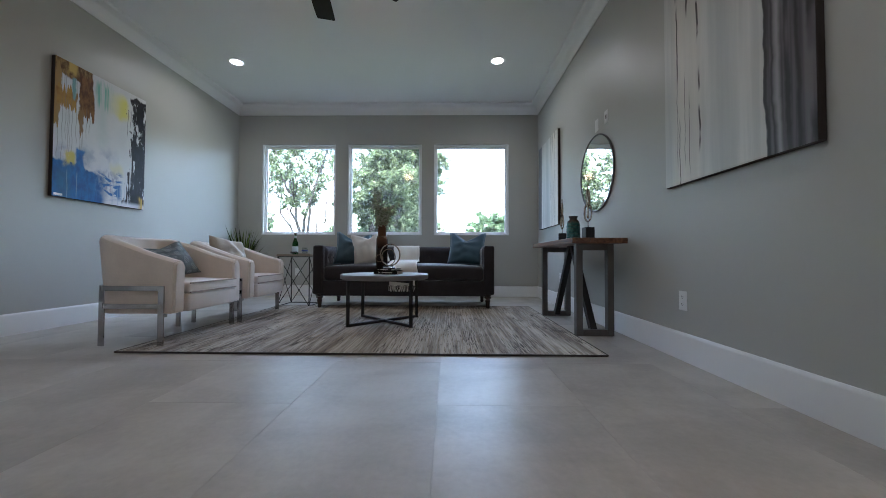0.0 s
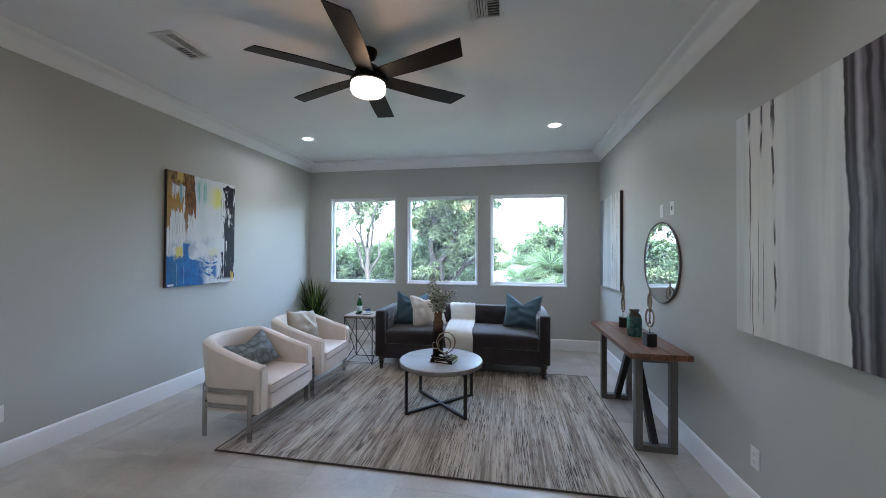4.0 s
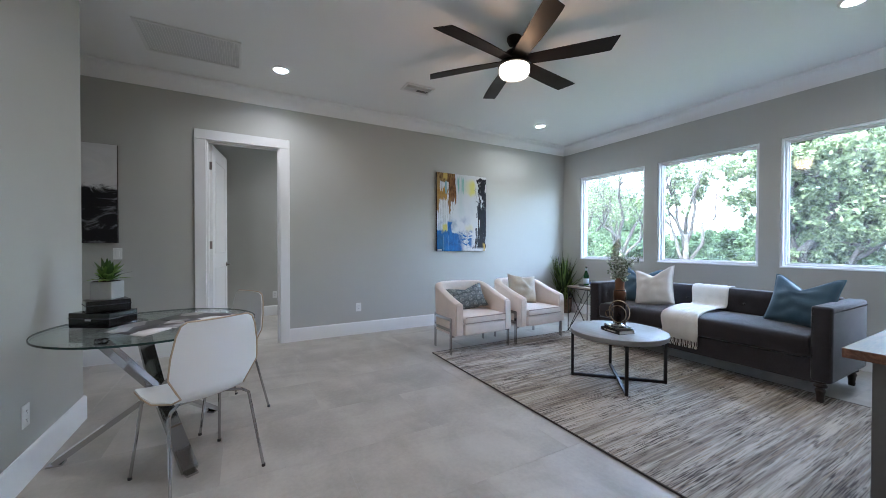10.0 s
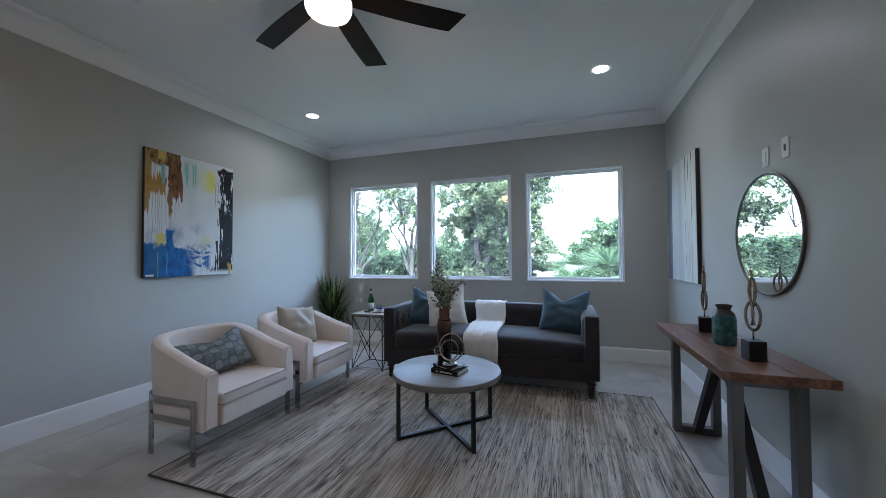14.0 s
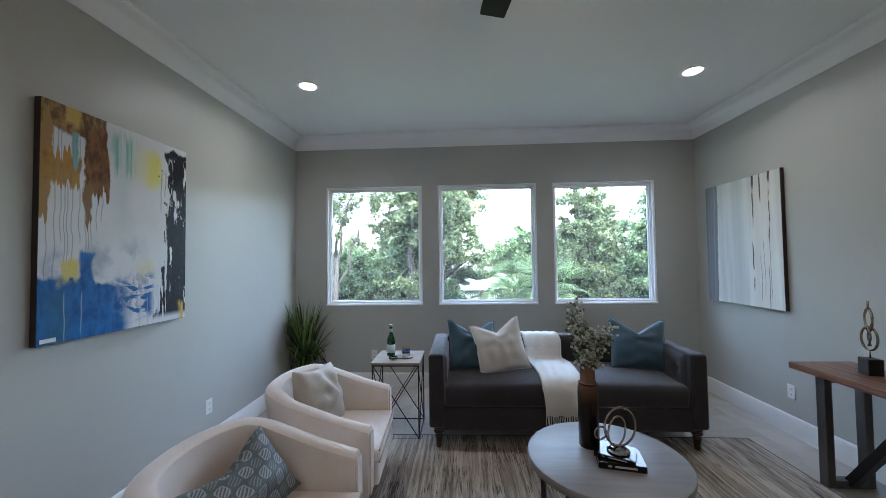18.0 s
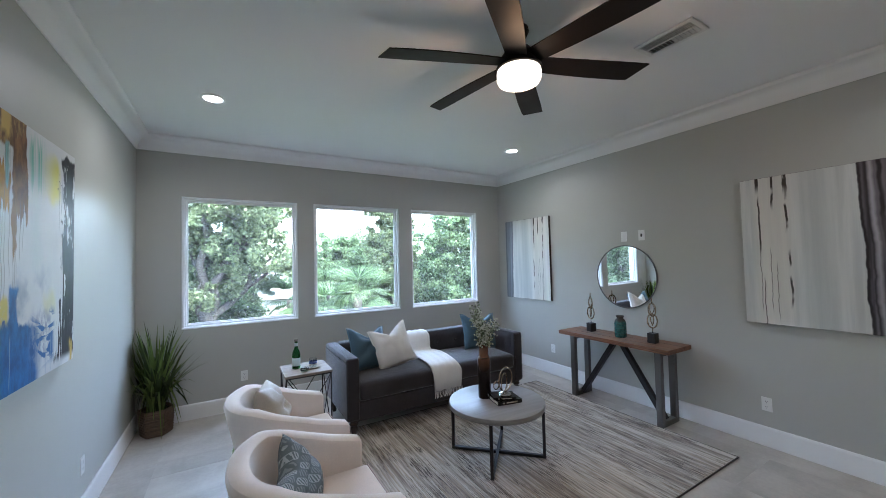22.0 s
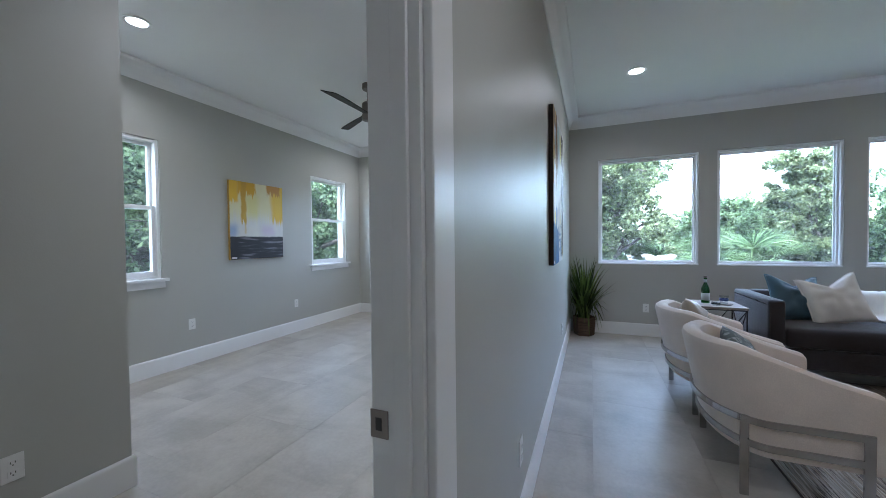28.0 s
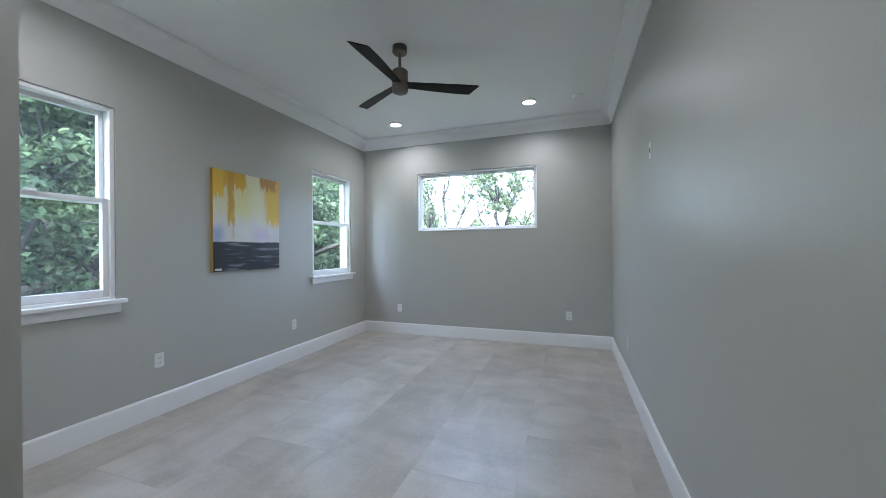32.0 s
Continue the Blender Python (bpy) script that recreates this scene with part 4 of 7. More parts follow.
# crown moulding and baseboards
CROWN = [(0.0, CEIL - 0.158), (0.010, CEIL - 0.158), (0.013, CEIL - 0.140)]
CROWN += [(0.016 + 0.100 * (1 - math.cos(radians(a))), CEIL - 0.132 + 0.100 * math.sin(radians(a))) for a in range(0, 91, 15)]
CROWN += [(0.122, CEIL - 0.026), (0.128, CEIL - 0.018), (0.128, CEIL - 0.0005), (0.0, CEIL - 0.0005)]
BASE = [(0.0, 0.0), (0.015, 0.0), (0.015, 0.148), (0.012, 0.16), (0.006, 0.167), (0.0, 0.167)]
E4 = 0.0008
structure("trim_crown_living", moulding([(EX - E4, SY + E4), (EX - E4, NY - E4), (WX + E4, NY - E4), (WX + E4, FOYER_Y + E4), (STUB_X - E4, FOYER_Y + E4), (STUB_X - E4, SY + E4)], CROWN, True), CEILING,
          "white painted crown moulding", "trim", "edges")
structure("trim_crown_bedroom", moulding([(BE - E4, BED_S + E4), (BE - E4, BN - E4), (BW + E4, BN - E4), (BW + E4, CLOSET_Y + E4), (CLOSET_X + E4, CLOSET_Y + E4), (CLOSET_X + E4, BED_S + E4)], CROWN, True), CEILING,
          "white painted crown moulding", "trim", "edges")
CAS = 0.105


def baseboard(path):
    structure("baseboard", moulding(path, BASE), TRIM, "tall white painted baseboard", "trim", "edges")


baseboard([(EX - E4, EAST[1] + CAS), (EX - E4, NY - E4), (WX + E4, NY - E4), (WX + E4, DOOR[1] + CAS)])
baseboard([(WX + E4, DOOR[0] - CAS), (WX + E4, FOYER_Y + E4), (STUB_X - E4, FOYER_Y + E4), (STUB_X - E4, SY + E4), (EX - E4, SY + E4), (EX - E4, EAST[0] - CAS)])
baseboard([(BE - E4, DOOR[1] + CAS), (BE - E4, BN - E4), (BW + E4, BN - E4), (BW + E4, CLOSET_Y + E4), (CLOSET_X + E4, CLOSET_Y + E4), (CLOSET_X + E4, BED_S + E4), (BE - E4, BED_S + E4), (BE - E4, DOOR[0] - CAS)])
baseboard([(HALL_X - E4, BATH[1] + CAS), (HALL_X - E4, HALL_N - E4), (EX + 0.12 + E4, HALL_N - E4), (EX + 0.12 + E4, EAST[1] + CAS)])


def casing(name, x, y0, y1, top, out, label="white painted door casing"):
    """Flat casing on the face x of a wall, standing out by out (signed)."""
    t = 0.022 * (1 if out > 0 else -1)
    xs = sorted((x + 0.0005 * (1 if out > 0 else -1), x + t))
    root = thing(name, Matrix(), label, "door frame", kind="structure")
    part("jamb_casing", box(*xs, y0 - CAS, y0 + 0.006, 0, top - 0.006, 0.004), TRIM, root)
    part("jamb_casing", box(*xs, y1 - 0.006, y1 + CAS, 0, top - 0.006, 0.004), TRIM, root)
    part("head_casing", box(*xs, y0 - CAS, y1 + CAS, top - 0.0055, top + CAS, 0.004), TRIM, root)
    return root


def liner(name, x0, x1, y0, y1, top, stop=True):
    """The boards that line an opening through a wall."""
    root = thing(name, Matrix(), "white painted door jamb lining the opening", "door frame", kind="structure")
    part("jamb", box(x0, x1, y0, y0 + 0.02, 0, top - 0.02), TRIM, root)
    part("jamb", box(x0, x1, y1 - 0.02, y1, 0, top - 0.02), TRIM, root)
    part("head", box(x0, x1, y0, y1, top - 0.02, top), TRIM, root)
    if stop:
        mid = (x0 + x1) / 2
        part("stop", box(mid - 0.006, mid + 0.03, y1 - 0.032, y1 - 0.0205, 0, top - 0.032, 0.002), TRIM, root)
        part("stop", box(mid - 0.006, mid + 0.03, y0 + 0.0205, y0 + 0.032, 0, top - 0.032, 0.002), TRIM, root)
        part("stop", box(mid - 0.006, mid + 0.03, y0 + 0.0205, y1 - 0.0205, top - 0.0315, top - 0.0205, 0.002), TRIM, root)
    return root


casing("trim_casing_door_1", WX, DOOR[0], DOOR[1], DOOR[2], 1)
casing("trim_casing_door_1_inside", BE, DOOR[0], DOOR[1], DOOR[2], -1)
jamb = liner("trim_jamb_door_1", BE - 0.001, WX + 0.001, DOOR[0], DOOR[1], DOOR[2])
strike = part("strike_plate", box(-3.534, -3.492, DOOR[1] - 0.0225, DOOR[1] - 0.0199, 0.923, 0.981, 0.001, 1), NICKEL, jamb, "satin nickel strike plate")
part("strike_hole", box(-3.521, -3.507, DOOR[1] - 0.0232, DOOR[1] - 0.0224, 0.939, 0.965), SLOT, jamb)
casing("trim_casing_opening", EX, EAST[0], EAST[1], EAST[2], -1)
casing("trim_casing_opening_hall", EX + 0.12, EAST[0], EAST[1], EAST[2], 1)
liner("trim_jamb_opening", EX - 0.001, EX + 0.121, EAST[0], EAST[1], EAST[2], False)
casing("trim_casing_bath", HALL_X, BATH[0], BATH[1], BATH[2], -1)
liner("trim_jamb_bath", HALL_X - 0.001, HALL_X + 0.111, BATH[0], BATH[1], BATH[2])
casing("trim_casing_bath_inner", 4.0, 0.42, 1.33, 2.48, -1)
liner("trim_jamb_bath_inner", 3.999, 4.101, 0.42, 1.33, 2.48, False)


def door_leaf(name, m, w, h, label, panels=True):
    """A slab door hinged at its origin, running along +x, with two shallow panels, hinges and lever."""
    root = thing(name, m, label, "door", kind="structure")
    part("leaf", box(0.004, w, -0.035, 0, 0.012, h, 0.003), TRIM, root)
    if panels:
        for z0, z1 in ((0.24, 0.95), (1.12, h - 0.16)):
            for y in (0.0005, -0.0355):
                p = bmesh.new()
                for a, b, c, d in ((0.12, 0.135, z0, z1), (w - 0.135, w - 0.12, z0, z1), (0.135, w - 0.135, z0, z0 + 0.015), (0.135, w - 0.135, z1 - 0.015, z1)):
                    box(a, b, y - 0.004, y + 0.004, c, d, 0.003, 1, p)
                part("panel_moulding", p, TRIM, root)
    for z in (0.25, 1.22, h - 0.25):
        hinge = part("hinge", lathe([(0, -0.05), (0.007, -0.05), (0.007, 0.05), (0, 0.05)], 10), NICKEL, root, smooth="edges")
        hinge.location = (0.0, 0.006, z)
        part("hinge_leaf", box(0.001, 0.0035, -0.03, -0.002, z - 0.045, z + 0.045), NICKEL, root)
    for s in (1, -1):
        y = 0.0005 if s > 0 else -0.0355
        rose = part("rose", lathe([(0, 0), (0.027, 0), (0.027, 0.008), (0.02, 0.011), (0, 0.011)], 20), NICKEL, root, smooth="edges")
        rose.matrix_local = pose(w - 0.065, y, 0.96, -90 * s)
        part("lever", tube([(w - 0.065, y, 0.96), (w - 0.065, y + s * 0.045, 0.96), (w - 0.075, y + s * 0.05, 0.96), (w - 0.17, y + s * 0.05, 0.962)], 0.008, 8), NICKEL, root, smooth="edges")
    return root


door_leaf("door_1", pose(BE - 0.006, DOOR[0] + 0.024, 0, 0, 0, 171), 0.755, DOOR[2] - 0.025, "open white two-panel door with a nickel lever")
door_leaf("door_2", pose(4.11, 0.45, 0, 0, 0, 14), 0.86, 2.44, "open white panelled bathroom door with a dark lever")

# ---- windows ----
def picture_window(name, x0, x1, z0, z1, y, label="large fixed white vinyl picture window"):
    """Fixed pane in a stepped white frame, in a wall that faces -y at y."""
    root = thing(name, pose(0, y, 0), label, "window", kind="structure")

    def ring(nm, a, w, d0, d1):
        p = bmesh.new()
        box(x0 + a, x0 + a + w, d0, d1, z0 + a, z1 - a, 0.003, 1, p)
        box(x1 - a - w, x1 - a, d0, d1, z0 + a, z1 - a, 0.003, 1, p)
        box(x0 + a + w, x1 - a - w, d0, d1, z1 - a - w, z1 - a, 0.003, 1, p)
        box(x0 + a + w, x1 - a - w, d0, d1, z0 + a, z0 + a + w, 0.003, 1, p)
        return part(nm, p, VINYL, root)

    ring("window_frame", 0.001, 0.022, 0.012, 0.14)
    ring("sash", 0.023, 0.02, 0.05, 0.125)
    ring("glazing_bead", 0.043, 0.012, 0.078, 0.098)
    part("window_sill", box(x0 + 0.002, x1 - 0.002, -0.006, 0.05, z0 - 0.001, z0 + 0.016, 0.004), VINYL, root)
    pane = part("pane", box(x0 + 0.048, x1 - 0.048, 0.086, 0.090, z0 + 0.048, z1 - 0.048), PANE, root)
    pane.visible_shadow = False
    return root


for k, (a, b) in enumerate(WINS):
    picture_window(f"window_{k + 1}", a, b, *WIN_Z, NY)
picture_window("window_4", HIGH[0], HIGH[1], HIGH[2], HIGH[3], BN, "wide high fixed white vinyl window")


def hung_window(name, y0, y1, z0, z1, m, label="white vinyl double-hung window with a projecting sill", sill=True):
    """Double-hung window in local coordinates: it runs along y, and +x is into the room."""
    root = thing(name, m, label, "window", kind="structure")
    mid = (z0 + z1) / 2 + 0.02

    def ring(nm, a0, a1, c0, c1, w, d0, d1, low=None):
        p = bmesh.new()
        low = low or w
        box(d0, d1, a0, a0 + w, c0, c1, 0.003, 1, p)
        box(d0, d1, a1 - w, a1, c0, c1, 0.003, 1, p)
        box(d0, d1, a0 + w, a1 - w, c1 - w, c1, 0.003, 1, p)
        box(d0, d1, a0 + w, a1 - w, c0, c0 + low, 0.003, 1, p)
        return part(nm, p, VINYL, root)

    ring("window_frame", y0 + 0.001, y1 - 0.001, z0 + 0.001, z1 - 0.001, 0.03, -0.13, -0.012)
    up = ring("upper_sash", y0 + 0.031, y1 - 0.031, mid - 0.02, z1 - 0.031, 0.032, -0.115, -0.08)
    lo = ring("lower_sash", y0 + 0.031, y1 - 0.031, z0 + 0.031, mid + 0.02, 0.036, -0.07, -0.03, 0.055)
    for c0, c1, d in ((mid + 0.008, z1 - 0.06, -0.098), (z0 + 0.082, mid - 0.012, -0.05)):
        pane = part("pane", box(d - 0.002, d + 0.002, y0 + 0.06, y1 - 0.06, c0, c1), PANE, root)
        pane.visible_shadow = False
    part("sash_lock", box(-0.032, -0.012, (y0 + y1) / 2 - 0.03, (y0 + y1) / 2 + 0.03, mid + 0.018, mid + 0.032, 0.004), PLASTIC, root)
    if sill:
        part("window_sill", box(-0.03, 0.05, y0 - 0.045, y1 + 0.045, z0 - 0.018, z0 + 0.012, 0.005), TRIM, root)
        part("apron", box(0.0005, 0.018, y0 - 0.02, y1 + 0.02, z0 - 0.085, z0 - 0.0185, 0.003), TRIM, root)
    return root


for k, (a, b) in enumerate(BWINS):
    hung_window(f"window_{k + 5}", a, b, *BWIN_Z, pose(BW, 0, 0))
hung_window("window_7", -TUBWIN[1], -TUBWIN[0], TUBWIN[2], TUBWIN[3], pose(BATH_E, 0, 0, 0, 0, 180), "small white double-hung bathroom window", False)

# ---- bathroom glimpsed past the hall ----
tub = thing("bathtub", pose(0, 0, 0), "built-in white bathtub with a tiled front", "bathtub")
part("apron", box(5.02, 5.06, -0.44, 1.74, 0.005, 0.53), BATH_TILE, tub)
part("rim", box(5.00, 5.12, -0.44, 1.74, 0.531, 0.60, 0.015, 3), TUB, tub)
part("basin", box(5.14, 5.78, -0.44, 1.74, 0.005, 0.42, 0.02), TUB, tub)

# ---- ceiling fixtures, outlets, switches ----
def can_light():
    root = thing("recessed_light", pose(0, 0, CEIL), "round white recessed ceiling light, switched on", "recessed light", "recessed ceiling lights")
    part("trim_ring", lathe([(0.066, -0.001), (0.092, -0.001), (0.095, -0.006), (0.088, -0.010), (0.070, -0.012), (0.066, -0.006)] , 40), PLASTIC, root, smooth=True)
    part("lens", lathe([(0.0, -0.0045), (0.066, -0.0045), (0.066, -0.001), (0.0, -0.001)], 32), CAN_GLOW, root, "glowing lens")
    return root


first = can_light()
# the last position is the added hall fixture, which is never in view
for k, (x, y) in enumerate(LIVING_CANS + BED_CANS + [ADDED_HALL_CAN]):
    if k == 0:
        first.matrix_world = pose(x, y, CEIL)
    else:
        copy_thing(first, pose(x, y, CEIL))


def vent(x, y, w, d, slats, name="ceiling_vent", label="white stamped three-way ceiling air vent with slanted louvres", deg=0, back=None, ways=3):
    """A register under the ceiling. Three ways: long louvres on one half, short ones turned to both ends on the other; one way: louvres along it all."""
    root = thing(name, pose(x, y, CEIL, 0, 0, deg), label, "vent")
    part("backing", box(-w / 2 + 0.02, w / 2 - 0.02, -d / 2 + 0.02, d / 2 - 0.02, -0.003, -0.001), back or VENT_BACK, root)
    p = bmesh.new()
    for a, b, c, e in ((-w / 2, w / 2, -d / 2, -d / 2 + 0.028), (-w / 2, w / 2, d / 2 - 0.028, d / 2), (-w / 2, -w / 2 + 0.028, -d / 2 + 0.028, d / 2 - 0.028), (w / 2 - 0.028, w / 2, -d / 2 + 0.028, d / 2 - 0.028)):
        box(a, b, c, e, -0.014, -0.0005, 0.003, 1, p)
    part("frame", p, PLASTIC, root)
    inner = w / 2 - 0.029
    low = -d / 2 + 0.029 if ways == 1 else 0.006
    gap = (d / 2 - 0.028 - low) / slats
    slat = None
    for k in range(slats):
        if slat is None:
            ob = part("slat", box(-inner, inner, -0.0012, 0.0012, -0.008, 0.008 if ways == 3 else 0.0), PLASTIC, root)
            slat = ob.data
        else:
            ob = new("slat", slat)
            ob.parent = root
        ob.matrix_local = pose(0, low + (k + 0.5) * gap, -0.011 if ways == 3 else -0.004, 42 if ways == 3 else 38)
    if ways == 3:
        part("divider", box(-inner, inner, -0.005, 0.005, -0.014, -0.003, 0.001, 1), PLASTIC, root)
        slat = None
        for k in range(12):
            xx = -inner + (k + 0.5) * inner / 6
            if slat is None:
                ob = part("short_slat", box(-0.0012, 0.0012, -d / 2 + 0.029, -0.0055, -0.009, 0.009), PLASTIC, root)
                slat = ob.data
            else:
                ob = new("short_slat", slat)
                ob.parent = root
            ob.matrix_local = pose(xx, 0, -0.011, 0, 44 if xx > 0 else -44, 0)
    return root


vent(-2.40, 2.70, 0.36, 0.21, 4, deg=270)
vent(-0.105, 2.60, 0.36, 0.21, 4, deg=90)
vent(-2.58, 0.50, 0.56, 0.78, 34, "return_air_grille", "large white return-air ceiling grille with fine louvres", 0, GRILLE_BACK, 1)


def wall_plate(kind, m):
    """An outlet, rocker switch or cable plate; local +x stands out of the wall."""
    label = {"outlet": "white duplex wall outlet", "switch": "white rocker light switch plate", "cable": "white cable pass-through wall plate", "dimmer": "white two-gang switch plate with a dimmer slider"}[kind]
    root = thing("wall_" + kind, m, label, {"cable": "wall plate", "dimmer": "switch"}.get(kind, kind), "wall outlets" if kind == "outlet" else "")
    half = 0.058 if kind == "dimmer" else 0.036
    part("plate", box(0.0004, 0.006, -half, half, -0.058, 0.058, 0.003), PLASTIC, root)
    if kind == "outlet":
        for z in (-0.022, 0.022):
            p = box(0.006, 0.0085, -0.017, 0.017, z - 0.014, z + 0.014, 0.001, 1)
            part("socket", p, PLASTIC, root)
            q = bmesh.new()
            for y in (-0.007, 0.007):
                box(0.0083, 0.0089, y - 0.0015, y + 0.0015, z - 0.001, z + 0.008, 0, 1, q)
            box(0.0083, 0.0089, -0.0025, 0.0025, z - 0.010, z - 0.005, 0, 1, q)
            part("slots", q, SLOT, root)
    elif kind == "dimmer":
        part("rocker", box(0.006, 0.010, 0.007, 0.039, -0.032, 0.032, 0.002), PLASTIC, root)
        part("slider_bezel", box(0.006, 0.008, -0.039, -0.007, -0.032, 0.032, 0.002), PLASTIC, root)
        part("slider_slot", box(0.0078, 0.0084, -0.027, -0.021, -0.026, 0.026), SLOT, root)
        part("slider_knob", box(0.008, 0.016, -0.032, -0.016, -0.004, 0.004, 0.001, 1), PLASTIC, root)
        for z in (-0.047, 0.047):
            for y in (-0.023, 0.023):
                part("screw", box(0.0058, 0.0068, y - 0.002, y + 0.002, z - 0.002, z + 0.002), NICKEL, root)
    elif kind == "switch":
        part("rocker", box(0.006, 0.010, -0.016, 0.016, -0.032, 0.032, 0.002), PLASTIC, root)
    else:
        part("cable_port", box(0.006, 0.0075, -0.010, 0.010, -0.018, 0.018, 0.001, 1), SLOT, root)
    return root


wall_plate("outlet", pose(WX, 2.278, 0.37))
wall_plate("outlet", pose(WX, 4.70, 0.367))
wall_plate("outlet", pose(-2.435, NY, 0.382, 0, 0, -90))
wall_plate("outlet", pose(EX, 5.08, 0.367, 0, 0, 180))
wall_plate("outlet", pose(EX, 2.70, 0.358, 0, 0, 180))
wall_plate("switch", pose(EX, 3.94, 1.887, 0, 0, 180))
wall_plate("cable", pose(EX, 3.731, 1.89, 0, 0, 180))
wall_plate("switch", pose(WX, -0.24, 1.128))
wall_plate("outlet", pose(-1.18, SY, 0.345, 0, 0, 90))
wall_plate("outlet", pose(BW, 3.24, 0.44))
wall_plate("outlet", pose(BW, 4.748, 0.425))
wall_plate("outlet", pose(-6.556, BN, 0.40, 0, 0, -90))
wall_plate("outlet", pose(-4.052, BN, 0.408, 0, 0, -90))
wall_plate("cable", pose(BE, 3.994, 1.966, 0, 0, 180))
wall_plate("outlet", pose(BE, 5.05, 0.416, 0, 0, 180))
wall_plate("outlet", pose(CLOSET_X, 1.37, 0.355))
wall_plate("dimmer", pose(BE, 1.475, 1.2, 0, 0, 180))
smoke = thing("smoke_detector", pose(-3.934, 5.66, CEIL), "flat round white smoke detector", "smoke detector")
part("body", lathe([(0, -0.024), (0.045, -0.024), (0.06, -0.014), (0.062, 0), (0, 0)], 28), PLASTIC, smoke, smooth="edges")


# ---- ceiling fans ----
def blade(length, w0, w1, root_r, cant, skew):
    rows = []
    for i in range(11):
        t = i / 10
        x = root_r + (length - root_r) * t
        w = w0 + (w1 - w0) * min(1, t * 1.15)
        dx = skew * t
        rows.append([(x + (dx * s if t > 0.95 else 0), s * w / 2 * (1 + 0.2 * math.sin(math.pi * t) * (s > 0)), -s * w / 2 * math.tan(radians(cant))) for s in (-1, -0.33, 0.33, 1)])
    return sheet(rows, 0.007)


fan = thing("ceiling_fan", pose(-1.037, 3.01, CEIL), "dark bronze six-blade ceiling fan with a lit drum light", "ceiling fan")
part("canopy", lathe([(0, 0), (0.065, 0), (0.068, -0.02), (0.05, -0.06), (0.03, -0.07), (0, -0.07)], 32), FAN_BLACK, fan, smooth="edges")
part("downrod", lathe([(0, -0.07), (0.014, -0.07), (0.014, -0.12), (0, -0.12)], 12), FAN_BLACK, fan, smooth="edges")
part("motor_housing", lathe([(0, -0.10), (0.035, -0.105), (0.075, -0.13), (0.105, -0.175), (0.115, -0.20), (0.115, -0.232), (0.10, -0.241), (0, -0.241)], 36), FAN_BLACK, fan, smooth="edges")
part("light_rim", lathe([(0.10, -0.242), (0.138, -0.242), (0.140, -0.256), (0.132, -0.260), (0.10, -0.260)], 36), FAN_BLACK, fan, smooth="edges")
part("glass_drum", lathe([(0, -0.259), (0.131, -0.2605), (0.134, -0.275), (0.132, -0.313), (0.122, -0.333), (0.10, -0.341), (0, -0.343)], 40), FAN_GLOW, fan, "glowing frosted glass drum", smooth=True)
shared, arm_mesh = None, None
for k in range(6):
    m = pose(0, 0, -0.212, 0, 0, 39.5 + 60 * k)
    if shared is None:
        b = part("blade", blade(0.815, 0.118, 0.150, 0.075, 11, -0.03), FAN_BLACK, fan)
        a = part("blade_arm", box(0.06, 0.13, -0.02, 0.02, 0.006, 0.014, 0.003), FAN_BLACK, fan)
        shared, arm_mesh = b.data, a.data
    else:
        b, a = new("blade", shared), new("blade_arm", arm_mesh)
        b.parent = a.parent = fan
    b.matrix_local = m
    a.matrix_local = m

bfan = thing("ceiling_fan", pose(-5.405, 4.07, CEIL), "brushed nickel three-blade ceiling fan with dark blades", "ceiling fan")
part("canopy", lathe([(0, 0), (0.062, 0), (0.064, -0.05), (0.055, -0.062), (0, -0.062)], 32), NICKEL, bfan, smooth="edges")
part("downrod", lathe([(0, -0.06), (0.013, -0.06), (0.013, -0.19), (0.03, -0.195), (0.03, -0.21), (0, -0.21)], 12), NICKEL, bfan, smooth="edges")
part("motor_housing", lathe([(0, -0.20), (0.05, -0.20), (0.068, -0.215), (0.07, -0.31), (0.06, -0.315), (0.06, -0.33), (0.07, -0.335), (0.07, -0.375), (0.062, -0.395), (0.05, -0.4), (0, -0.4)], 36), NICKEL, bfan, smooth="edges")
shared = None
for k in range(3):
    if shared is None:
        b = part("blade", blade(0.66, 0.075, 0.125, 0.055, 12, -0.03), FAN_BLACK, bfan)
        shared = b.data
    else:
        b = new("blade", shared)
        b.parent = bfan
    b.matrix_local = pose(0, 0, -0.33, 0, 0, 30 + 120 * k)

# ---- rug ----
rug_bm = box(-1.552, 1.552, -1.12, 1.12, 0, 0.012, 0.004)
rug = thing("area_rug", pose(-0.578, 3.885, 0.0005), "grey, cream and brown striated flat-woven area rug", "rug")
part("field", rug_bm, RUG, rug)
for sx in (-1, 1):
    part("bound_edge", tube([(sx * 1.555, -1.12, 0.007), (sx * 1.555, 1.12, 0.007)], 0.006, 6), RUG_EDGE, rug, "dark bound edge")
for sy in (-1, 1):
    part("bound_edge", tube([(-1.555, sy * 1.123, 0.007), (1.555, sy * 1.123, 0.007)], 0.006, 6), RUG_EDGE, rug, "dark bound edge")
RUG_Z = 0.013


# ---- sofa ----
def turned_leg(h):
    return lathe([(0, 0), (0.020, 0), (0.024, h * 0.10), (0.022, h * 0.2), (0.027, h * 0.42), (0.033, h * 0.55), (0.026, h * 0.62), (0.024, h * 0.66), (0.040, h * 0.72), (0.043, h * 0.78), (0.036, h * 0.84), (0.030, h * 0.87), (0.041, h * 0.92), (0.041, h), (0, h)], 20)


def button(r=0.013):
    return lathe([(0, r * 0.7), (r * 0.6, r * 0.6), (r, r * 0.15), (r, 0), (0, 0)], 12)


